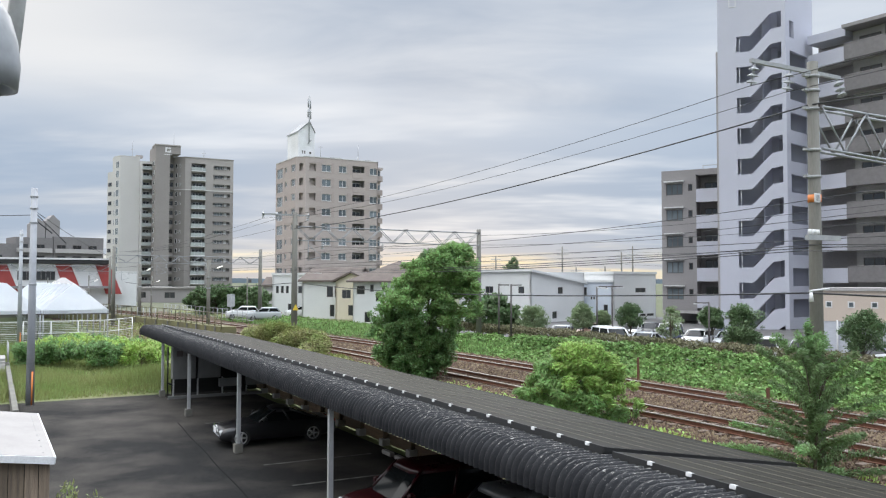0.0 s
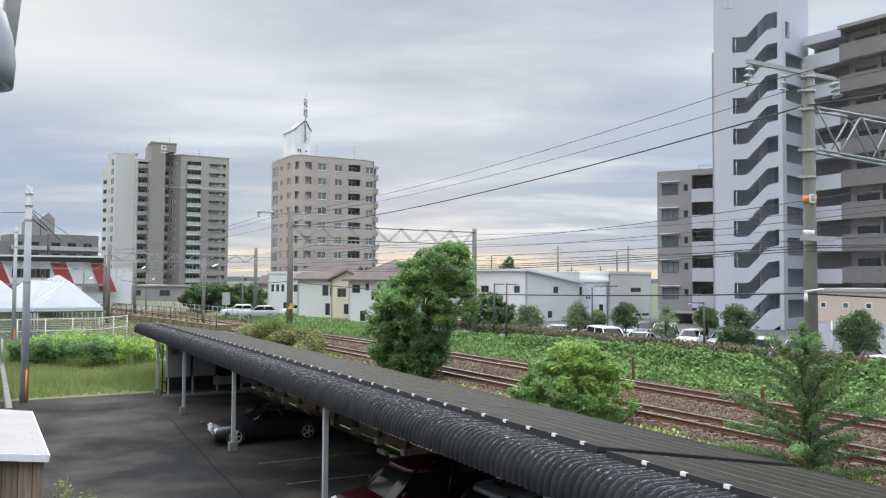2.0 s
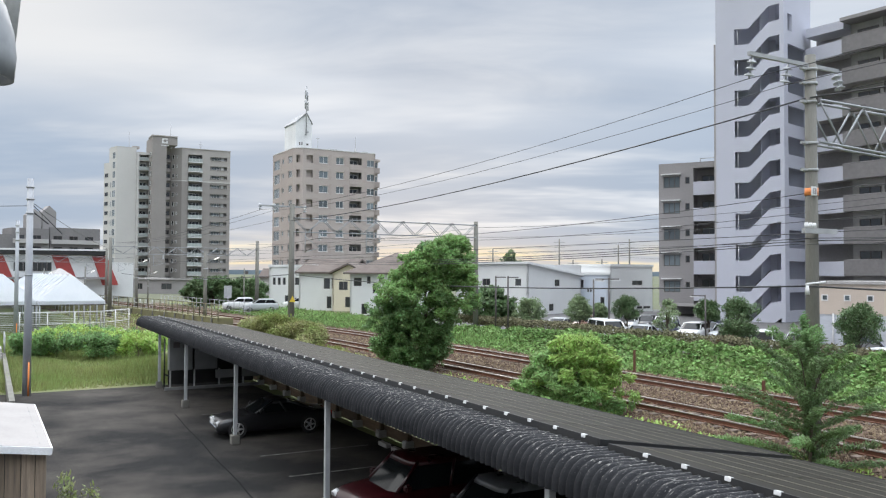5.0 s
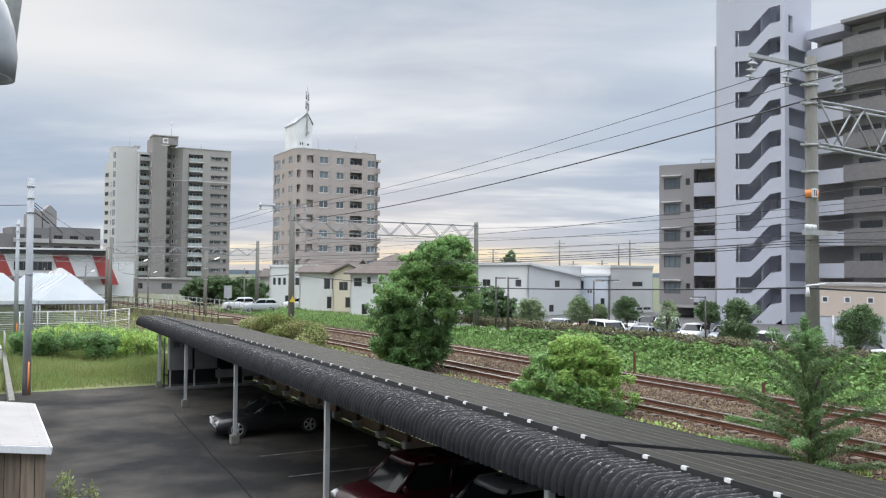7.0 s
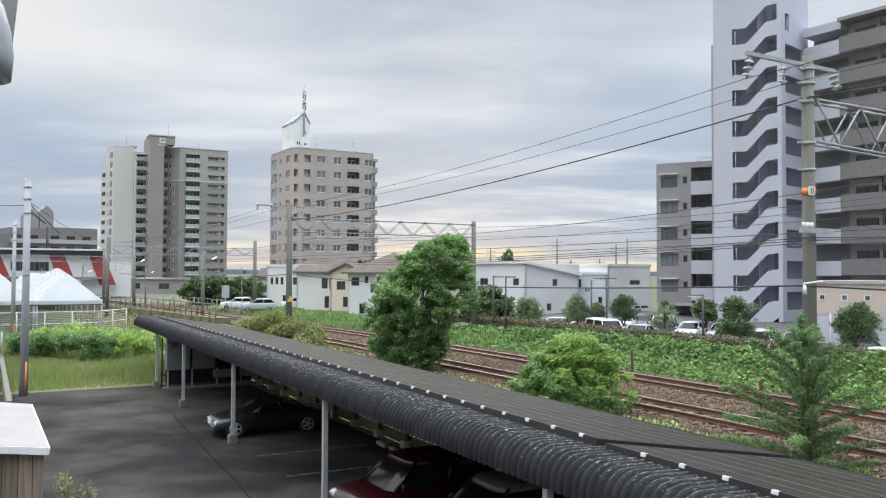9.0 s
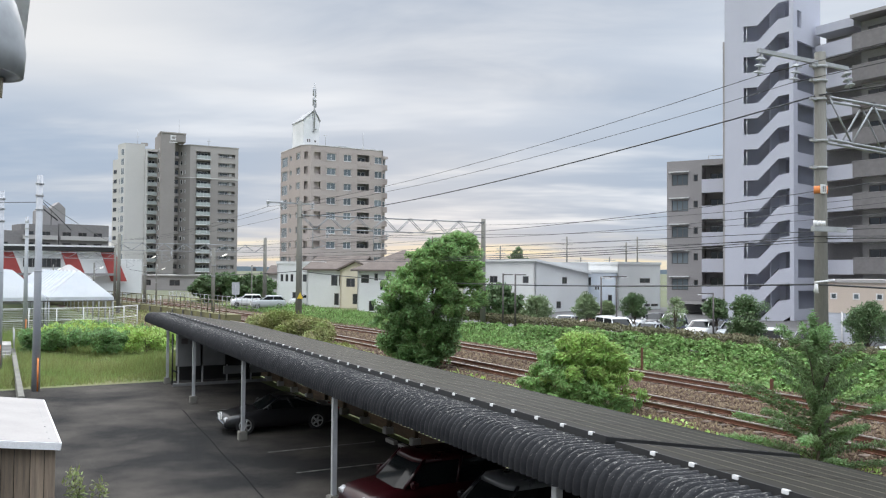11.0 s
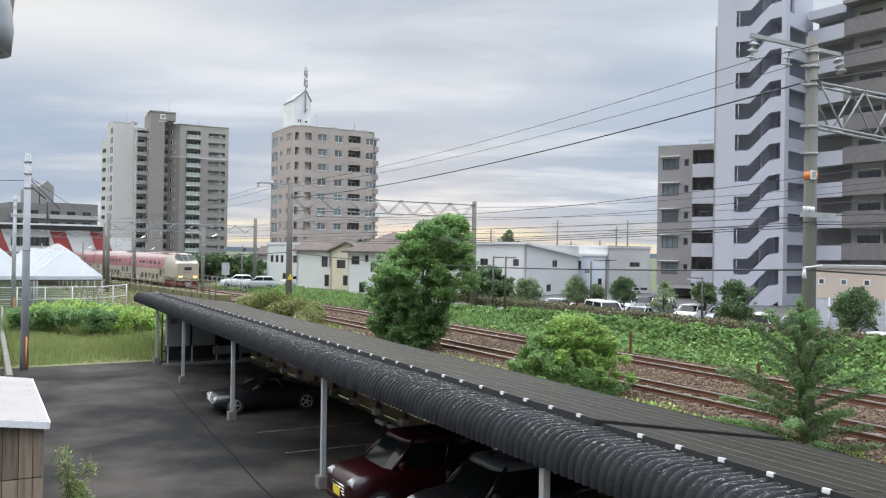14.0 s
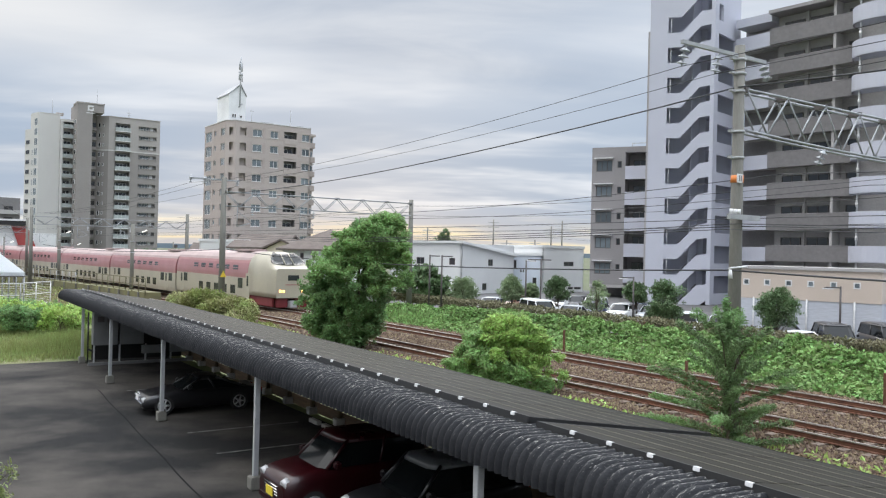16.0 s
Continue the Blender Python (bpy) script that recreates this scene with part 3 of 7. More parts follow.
def face_frames(W, D):
    """Frames of the front, left, back and right faces of a box W wide and D deep (x right, y away)."""
    return (Matrix.Identity(4), Matrix.Translation((0, D, 0)) @ Matrix.Rotation(radians(-90), 4, "Z"),
            Matrix.Translation((W, D, 0)) @ Matrix.Rotation(radians(180), 4, "Z"), Matrix.Translation((W, 0, 0)) @ Matrix.Rotation(radians(90), 4, "Z"))


def along(p0, p1, z=0.0):
    """A frame at p0 with x towards p1 and y away to its left."""
    d = Vector(p1) - Vector(p0)
    return Matrix.Translation((*p0, z)) @ Matrix.Rotation(math.atan2(d.y, d.x), 4, "Z"), d.length
GZ = 0.75


def rod(parent, p0, p1, r, m_=GALV, name="antenna", n=5):
    bm = bmesh.new(); tube(bm, p0, p1, r, n=n)
    return part(name, bm, m_, parent)


def tower_pink():
    m, W = along((-29.4, 156.0), (-16.1, 164.0), GZ)
    D, fh, fl, z0 = 15.0, 2.9, 10, -0.92
    c = 1.5                                    # splayed corner
    top = z0 + fl * fh + 0.72
    b = thing("apartment_tower", m, "ten-storey pinkish tiled apartment block with white rooftop house", "apartment building")
    front = Matrix.Identity(4)
    splay = Matrix.Translation((-c, c, 0)) @ Matrix.Rotation(radians(-45), 4, "Z")
    left = Matrix.Translation((-c, c + 12.0, 0)) @ Matrix.Rotation(radians(-90), 4, "Z")
    facade(b, W, z0, fl, fh, [(0.75, 2.05, "slot"), (3.36, 5.24, "win"), (6.95, 8.58, "win"), (9.87, 12.53, "balc"), (13.69, 15.4, "win")], front, PINK, cap=0.7)
    facade(b, c * 1.414, z0, fl, fh, [(0.75, 1.55, "slot")], splay, PINK, cap=0.7)
    facade(b, 12.0, z0, fl, fh, [(0.6, 4.2, "tall"), (5.6, 6.8, "small"), (9.4, 11.6, "win")], left, PINKB, cap=0.7)
    for f in range(fl):
        z = z0 + f * fh
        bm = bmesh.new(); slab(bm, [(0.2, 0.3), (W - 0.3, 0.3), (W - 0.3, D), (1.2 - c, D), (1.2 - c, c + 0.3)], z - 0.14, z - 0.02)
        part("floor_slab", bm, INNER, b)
        # darker tile panels between the windows and above the openings
        for x, w in ((2.2, 1.05), (5.45, 0.5), (8.75, 0.95), (12.75, 0.8)):
            bm = bmesh.new(); box(bm, (x, -0.03, z + 0.6), (x + w, -0.002, z + 2.75)); part("tile_panel", bm, PINKB, b)
        for x, w in ((3.3, 2.0), (6.9, 1.75), (13.6, 1.85)):
            bm = bmesh.new(); box(bm, (x, -0.09, z + 0.86), (x + w, -0.002, z + 0.94)); part("sill", bm, FRAME, b)
        bm = bmesh.new(); box(bm, (4.5, -0.03, z + 0.5), (5.4, -0.002, z + 2.75), left); part("tile_panel", bm, PINK, b)
        # lower wing at the far side, set back, with corner windows
        bm = bmesh.new(); box(bm, (W + 0.01, 2.0, z), (W + 2.0, D - 2, z + (1.1 if f < fl - 1 else 1.1))); part("balcony", bm, PINKB, b)
        bm = bmesh.new(); box(bm, (W + 0.01, 2.5, z + 1.1), (W + 1.75, D - 2.5, z + fh)); part("side_wall", bm, PINK, b)
        add_window(b, W + 0.45, z + 1.1, 1.2, 1.2, Matrix.Translation((0, 2.42, 0)), 2, FRAME, PANE, depth=0)
    bm = bmesh.new(); box(bm, (W + 0.01, 1.9, z0 + fl * fh - 0.5), (W + 2.05, D - 2, z0 + fl * fh - 0.02)); part("wing_roof", bm, PINK, b)
    for i, L_ in ((2, W), (3, D)):
        fr = face_frames(W, D)[i]
        bm = bmesh.new(); holed_wall(bm, L_, 0, top - 0.02, 0.25, [], fr); part("wall", bm, PINK, b)
    bm = bmesh.new(); slab(bm, [(0.2, 0.3), (W - 0.3, 0.3), (W - 0.3, D - 0.3), (0.3 - c, D - 0.3), (0.3 - c, c + 0.3)], top - 0.9, top - 0.7); part("roof", bm, CONC, b)
    bm = bmesh.new(); slab(bm, [(-0.04, -0.08), (W + 0.04, -0.08), (W + 0.04, 0.3), (0.12, 0.3), (-c + 0.3, c + 0.12), (-c + 0.3, c + 12), (-c - 0.08, c + 12), (-c - 0.08, c - 0.04)], top, top + 0.14)
    part("coping", bm, FRAME, b, "pale parapet coping")
    # white rooftop house with a steep gable roof
    hz = top - 0.7
    x0, x1, y0, y1, ev, rd = -0.75, 2.6, 2.2, 8.6, top + 5.2, top + 7.2
    bm = bmesh.new(); slab(bm, [(x0, y0), (x1, y0), (x1, y1), (x0, y1)], hz, ev); part("roof_house", bm, WHITEP, b, "white rooftop house")
    for yy in (y0, y1 - 0.15):
        bm = bmesh.new(); prism(bm, [(x0, ev), (x1, ev), ((x0 + x1) / 2 + 0.55, rd)], yy, yy + 0.15); part("gable", bm, WHITEP, b)
    xm = (x0 + x1) / 2 + 0.55
    for xa, sg in ((x0 - 0.15, 1), (x1 + 0.15, -1)):
        bm = bmesh.new(); prism(bm, [(xa, ev - 0.05), (xm, rd + 0.12), (xm, rd + 0.3), (xa, ev + 0.13)], y0 - 0.2, y1 + 0.2); part("house_roof", bm, GALV, b, "grey sheet gable roof")
    for x in (0.0, 0.45):
        bm = bmesh.new(); box(bm, (x, y0 - 0.06, top + 0.9), (x + 0.22, y0 - 0.004, top + 1.5)); part("vent", bm, DARKF, b)
    bm = bmesh.new(); box(bm, (1.5, y0 - 0.06, top + 0.95), (1.9, y0 - 0.004, top + 1.3)); part("vent", bm, DARKF, b)
    ax = 1.35
    rod(b, (ax, 1.9, top + 3.0), (ax, 1.9, top + 12.6), 0.13)
    rod(b, (ax, 1.9, top + 3.3), (ax + 0.45, 1.9, top + 3.6), 0.16); rod(b, (ax - 0.2, 1.9, top + 2.9), (ax + 0.1, 1.9, top + 3.3), 0.14)
    for dz, dx in ((8.6, 0.3), (8.9, -0.28), (10.6, 0.25), (10.9, -0.25)):
        rod(b, (ax + dx, 1.9, top + dz - 0.8), (ax + dx, 1.9, top + dz + 0.9), 0.12)
    rod(b, (ax - 0.35, 1.9, top + 9.2), (ax + 0.35, 1.9, top + 9.2), 0.22)
    rod(b, (4.6, 4, top - 0.8), (4.6, 4, top + 3.0), 0.05); rod(b, (4.2, 4, top + 2.8), (5.0, 4, top + 2.8), 0.05)
    rod(b, (12.4, 3, top - 0.8), (12.4, 3, top + 3.8), 0.08); rod(b, (12.4, 3, top - 0.5), (12.4, 3, top + 1.2), 0.22); rod(b, (11.9, 3, top + 0.2), (12.9, 3, top + 0.2), 0.08)
    for x, w in ((5.6, 2.4), (13.2, 1.2)):
        bm = bmesh.new(); box(bm, (x, 1.2, top - 0.7), (x + w, 2.4, top + 0.45)); part("roof_unit", bm, GALV, b)
    return b


def tower_brown():
    m, W = along((-86.5, 250.0), (-72.2, 258.0), GZ)
    b = thing("apartment_tower", m, "fourteen-storey brown and pale grey apartment slab with green glass balconies", "apartment building")
    fh, fl, z0 = 2.96, 14, 0.7
    top = z0 + fl * fh
    one = Matrix.Identity(4)
    x0, x1, D = 1.5, 16.55, 14.0
    # main block: front with wide recessed windows and projecting balconies
    fm = Matrix.Translation((x0, 0, 0))
    L_ = x1 - x0
    holes = []
    for f in range(fl):
        z = z0 + f * fh
        holes += [(1.9, 6.2, z + 0.1, z + 2.45), (8.75, 14.0, z + 0.95, z + 2.1)]
    split = z0 + 11 * fh - 0.05
    for za, zb, wm in ((0, split, BROWN), (split, top + 1.2, BROWNL)):
        bm = bmesh.new(); holed_wall(bm, L_, za, zb, 0.3, [(a, q, max(c, za), min(d, zb)) for a, q, c, d in holes if d > za and c < zb], fm); part("wall", bm, wm, b)
    for za, zb, wm in ((0, split, BROWN), (split, top + 1.2, BROWNL)):
        bm = bmesh.new(); slab(bm, [(x0 - 0.02, 0.02), (x0 - 0.02, 0.3), (x0 - 2.75, 3.0), (x0 - 2.95, 2.8)], za, zb); part("splay_wall", bm, wm, b)
    bm = bmesh.new(); box(bm, (x0 - 2.9, 3.0, 0), (x0 - 2.65, D, top + 1.2)); part("wall", bm, BROWN, b)
    bm = bmesh.new(); box(bm, (x0 - 2.6, D - 0.25, 0), (x1, D, top + 1.2)); part("wall", bm, BROWN, b)
    bm = bmesh.new(); box(bm, (x1 - 0.25, 0.31, 0), (x1, D - 0.26, top + 1.2)); part("wall", bm, BROWN, b)
    bm = bmesh.new(); slab(bm, [(x0 + 0.1, 0.32), (x1 - 0.3, 0.32), (x1 - 0.3, D - 0.3), (x0 - 2.5, D - 0.3), (x0 - 2.5, 3.2)], top + 0.3, top + 0.5); part("roof", bm, CONC, b)
    bm = bmesh.new(); slab(bm, [(x0, -0.14), (x1 + 0.1, -0.14), (x1 + 0.1, 0.3), (x0 + 0.1, 0.3), (x0 - 2.7, 3.1), (x0 - 3.05, 2.8)], top + 1.21, top + 1.45); part("cornice", bm, BROWNL, b)
    for xa, xb in ((x0, x0 + 1.85), (x0 + 6.25, x1 + 0.05)):
        bm = bmesh.new(); box(bm, (xa, -0.12, split - 0.15), (xb, -0.003, split + 0.15)); part("string_course", bm, PALE, b)
    bm = bmesh.new(); slab(bm, [(x0, -0.12), (x0, -0.003), (x0 - 2.9, 2.78), (x0 - 3.0, 2.7)], split - 0.15, split + 0.15); part("string_course", bm, PALE, b)
    for f in range(fl):
        z = z0 + f * fh
        bm = bmesh.new(); box(bm, (3.35, -0.75, z - 0.12), (7.75, 1.5, z + 0.1)); part("balcony_slab", bm, FRAME, b, "white balcony slab edge")
        bm = bmesh.new(); box(bm, (3.4, -0.74, z + 0.1), (7.7, -0.68, z + 1.15)); part("balcony_glass", bm, BALCG, b, "pale green balcony glass")
        for xx in (3.42, 7.62):
            bm = bmesh.new(); box(bm, (xx, -0.67, z + 0.1), (xx + 0.06, -0.01, z + 1.15)); part("balcony_side", bm, BALCG, b)
        for xx in (4.5, 5.55, 6.6):
            bm = bmesh.new(); box(bm, (xx, -0.76, z + 0.1), (xx + 0.06, -0.741, z + 1.17)); part("balcony_post", bm, FRAME, b)
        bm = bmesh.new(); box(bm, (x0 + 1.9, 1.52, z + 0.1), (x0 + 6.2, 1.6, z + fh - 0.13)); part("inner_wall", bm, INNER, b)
        add_window(b, 4.0, z + 0.12, 3.1, 2.0, Matrix.Translation((0, 1.38, 0)), 3, FRAME, DPANE, depth=0)
        # deep window band: sashes behind a low rail, with a pale end post
        bm = bmesh.new(); box(bm, (x0 + 8.7, 1.1, z + 0.6), (x0 + 14.05, 1.2, z + 2.4)); part("inner_wall", bm, INNER, b)
        add_window(b, x0 + 9.3, z + 0.97, 2.6, 1.1, Matrix.Translation((0, 0.95, 0)), 3, FRAME, PANE, depth=0)
        add_window(b, x0 + 12.3, z + 0.97, 0.9, 1.1, Matrix.Translation((0, 0.95, 0)), 1, FRAME, WHITEP, depth=0)
        bm = bmesh.new(); box(bm, (x0 + 8.75, 0.1, z + 1.2), (x0 + 14.0, 0.16, z + 1.26)); part("rail", bm, FRAME, b)
        bm = bmesh.new(); box(bm, (x0 + 8.7, -0.1, z + 0.83), (x0 + 14.1, -0.004, z + 0.95)); part("sill", bm, BROWNL, b)
        # windows of the splay and the recess
        sp = Matrix.Translation((x0 - 2.05, 2.05, 0)) @ Matrix.Rotation(radians(-44.0), 4, "Z")
        add_window(b, -0.45, z + 0.85, 0.7, 1.35, sp, 1, FRAME, DPANE, depth=-0.24)
        add_window(b, 1.0, z + 1.1, 0.4, 0.9, sp, 1, FRAME, DPANE, depth=-0.24)
        add_window(b, -3.1, z + 0.9, 1.5, 1.35, Matrix.Translation((0, 2.9, 0)), 2, DARKF, DPANE, depth=0)
        bm = bmesh.new(); box(bm, (-3.5, 2.1, z - 0.1), (-1.5, 2.98, z + 0.75)); part("balcony", bm, BROWN, b)
    # tall core
    bm = bmesh.new(); box(bm, (-7.75, -2.6, 0), (-3.55, 9.4, top + 4.0)); part("stair_core", bm, BROWN, b)
    bm = bmesh.new(); box(bm, (-3.54, 3.0, 0), (-1.45, 9.4, top + 4.0)); part("stair_core", bm, BROWN, b)
    bm = bmesh.new(); box(bm, (-3.54, -2.6, top + 1.6), (-0.4, 2.99, top + 4.0)); part("core_head", bm, BROWN, b)
    bm = bmesh.new(); box(bm, (-7.95, -2.8, top + 4.01), (-0.3, 4.0, top + 4.35)); part("cornice", bm, BROWNL, b)
    for lo, hi in (((-5.0, -2.68, top + 1.95), (-4.55, -2.605, top + 3.5)), ((-4.54, -2.68, top + 3.1), (-3.3, -2.605, top + 3.5)), ((-4.54, -2.68, top + 1.95), (-3.3, -2.605, top + 2.35)), ((-3.7, -2.68, top + 2.36), (-3.3, -2.605, top + 2.8))):
        bm = bmesh.new(); box(bm, lo, hi); part("emblem", bm, FRAME, b, "white angular wall emblem")
    bm = bmesh.new(); box(bm, (-5.4, -2.66, top + 1.2), (-2.9, -2.605, top + 1.4)); part("sign_bar", bm, FRAME, b)
    for f in range(fl):
        z = z0 + f * fh
        add_window(b, 0.5, z + 0.9, 2.6, 1.4, Matrix.Translation((-7.75, 2.4, 0)) @ Matrix.Rotation(radians(-90), 4, "Z"), 1, FRAME, DPANE, depth=-0.12)
    # pale wing, its end wall splayed back
    wt = top + 0.9
    foot = [(-17.0, 5.0), (-11.3, 5.0), (-11.3, 13.0), (-18.3, 13.0), (-18.3, 9.0)]
    bm = bmesh.new(); slab(bm, foot, 0, wt); part("wing", bm, PALE, b, "pale grey tiled wing")
    bm = bmesh.new(); slab(bm, [(-18.31, 9.02), (-18.31, 13.0), (-19.75, 13.0)], 0, wt - 4.4); part("wing_wall", bm, PALE, b)
    bm = bmesh.new(); slab(bm, [(-17.05, 4.95), (-11.25, 4.95), (-11.25, 13.0), (-18.35, 13.0), (-18.35, 9.0)], wt + 0.01, wt + 0.25); part("cornice", bm, PALE, b)
    bm = bmesh.new(); box(bm, (-12.2, 6.5, wt + 0.26), (-10.2, 9.5, wt + 0.9)); part("roof_house", bm, BROWNL, b)
    e = Matrix.Translation((-19.75, 13.0, 0)) @ Matrix.Rotation(math.atan2(-4.0, 1.44), 4, "Z")
    e2 = Matrix.Translation((-18.3, 9.0, 0)) @ Matrix.Rotation(math.atan2(-4.0, 1.3), 4, "Z")
    for f in range(fl):
        z = z0 + f * fh
        if f < 12:
            add_window(b, 0.8, z + 0.9, 2.0, 1.15, e, 2, DARKF, DPANE, depth=-0.12)
        add_window(b, 1.6, z + 0.3, 1.9, 2.1, e2, 2, FRAME, PANE, depth=-0.12)
        if f < 11:
            add_window(b, 0.2, z + 0.3, 0.6, 1.8, e2, 1, FRAME, PANE, depth=-0.12)
        # link bay with balconies
        bm = bmesh.new(); box(bm, (-11.28, 3.6, z - 0.1), (-7.77, 5.9, z + 0.08)); part("balcony_slab", bm, PALE, b)
        bm = bmesh.new(); box(bm, (-10.6, 3.55, z + 0.08), (-7.77, 3.62, z + 1.1)); part("balcony_glass", bm, BALCG, b, "pale green balcony glass")
        add_window(b, -10.2, z + 0.15, 1.9, 2.0, Matrix.Translation((0, 5.75, 0)), 2, FRAME, DPANE, depth=0)
    bm = bmesh.new(); box(bm, (-11.28, 5.91, 0), (-7.77, 12.9, top - 1.2)); part("wall", bm, PALE, b)
    bm = bmesh.new(); box(bm, (-11.28, 3.5, 0), (-10.62, 5.9, top - 1.2)); part("pier", bm, PALE, b)
    bm = bmesh.new(); box(bm, (-11.28, 3.5, top - 1.19), (-7.77, 8, top - 0.4)); part("roof", bm, PALE, b)
    rod(b, (8.2, 5, top + 0.5), (8.2, 5, top + 4.6), 0.07); rod(b, (7.6, 5, top + 3.6), (8.8, 5, top + 3.6), 0.06); rod(b, (7.8, 5, top + 2.9), (8.6, 5, top + 2.9), 0.05)
    rod(b, (-1.5, 3, top + 4), (-1.5, 3, top + 9.5), 0.06); rod(b, (-13, 9, wt), (-13, 9, wt + 5.5), 0.06); rod(b, (-13.4, 9, wt + 3), (-12.6, 9, wt + 3), 0.05)
    return b


tower_pink(); tower_brown()


def stair_tower():
    """The lilac stair tower with zigzag openings."""
    m, W = along((25.8, 79.0), (31.45, 77.0), GZ)
    b = thing("apartment_tower", m, "tall lilac stair tower with zigzag openings and parapets", "apartment building")
    fh, fl, H = 3.0, 10, 37.0
    x0, x1 = 1.57, W - 0.36
    kink0, kink1 = 2.84, 4.66
    z_first = -0.13
    lo_l, lo_k, lo_r = 0.0, 1.95, 2.15         # lower edge of an opening: landing, head of the flight, far side
    hi_l, hi_k, hi_r = 1.53, 3.52, 3.68        # its upper edge
    bm = bmesh.new(); box(bm, (-0.17, 0, 0), (x0, 0.3, H)); part("wall", bm, LILAC, b)
    bm = bmesh.new(); box(bm, (x1, 0, 0), (W, 0.3, H)); part("pier", bm, LILAC, b)
    for f in range(-1, fl):
        z = z_first + f * fh
        bot = [(x0, z + hi_l), (kink0, z + hi_l), (kink1, z + hi_k), (x1, z + hi_r)]
        up = [(x1, z + fh + lo_r), (kink1, z + fh + lo_k), (kink0, z + fh + lo_l), (x0, z + fh + lo_l)]
        if f == -1:
            bot = [(x0, -0.3), (kink0, -0.3), (kink1, -0.3), (x1, 0.4)]
        if f == fl - 1:
            up = [(x1, H), (kink1, H), (kink0, H), (x0, H)]
        bm = bmesh.new()
        prism(bm, bot + up, 0.02, 0.28)
        part("stair_parapet", bm, LILAC, b)
        if f >= 0:
            bm = bmesh.new()
            prism(bm, [(kink0, z - 1.05), (kink1, z + 0.9), (kink1, z + 1.1), (kink0, z - 0.85)], 0.35, 1.7)
            part("stair_flight", bm, LILAC, b)
            bm = bmesh.new(); box(bm, (x0, 0.35, z - 1.05), (kink0, 2.6, z - 0.85)); part("landing", bm, LILAC, b)
            bm = bmesh.new(); box(bm, (kink1, 0.35, z + 0.9), (x1, 2.6, z + 1.1)); part("landing", bm, LILAC, b)
            rod(b, (x0 + 0.28, 0.2, z), (x0 + 0.28, 0.2, z + hi_l), 0.045, FRAME, "post")
            rod(b, (kink0 + 0.15, 1.75, z + 0.2), (kink1 + 0.1, 1.75, z + 2.1), 0.04, DARKF, "handrail")
    D = 5.85
    frr = Matrix.Translation((W, 0.02, 0)) @ Matrix.Rotation(radians(62), 4, "Z")
    holes = [(0.85, D - 1.15, z_first + f * fh + 1.2, z_first + f * fh + 2.95) for f in range(fl - 1)]
    holes.append((0.85, 1.75, z_first + (fl - 1) * fh + 1.25, z_first + (fl - 1) * fh + 2.9))
    bm = bmesh.new(); holed_wall(bm, D, 0, H, 0.28, holes, frr); part("wall", bm, LILAC, b)
    for f in range(fl):
        z = z_first + f * fh
        bm = bmesh.new(); box(bm, (0.1, 0.3, z + 0.85), (D - 0.2, 2.3, z + 0.99), frr); part("landing", bm, LILAC, b)
    bm = bmesh.new(); box(bm, (0.1, 2.32, 0), (D - 0.2, 2.45, H - 0.5), frr); part("inner_wall", bm, LILAC, b)
    bm = bmesh.new(); box(bm, (-0.17, 0.3, 0), (0.08, 5.2, H)); part("wall", bm, LILAC, b)
    bm = bmesh.new(); box(bm, (0.1, 5.0, 0), (W + 2.4, 5.22, H)); part("wall", bm, LILAC, b)
    bm = bmesh.new(); box(bm, (0.1, 2.7, 0), (W - 0.6, 2.85, H - 0.5)); part("inner_wall", bm, LILAC, b)
    bm = bmesh.new(); box(bm, (-0.5, 5.24, 0), (-0.01, 9, 28.5)); part("rear_wall", bm, TAUPEL, b)
    add_window(b, 0.9, 31.35, 0.65, 1.3, Matrix.Identity(4), 1, FRAME, DPANE, depth=-0.04)
    rod(b, (W + 2.55, 5.0, 0), (W + 2.55, 5.0, H - 6), 0.06, FRAME, "downpipe")
    return b


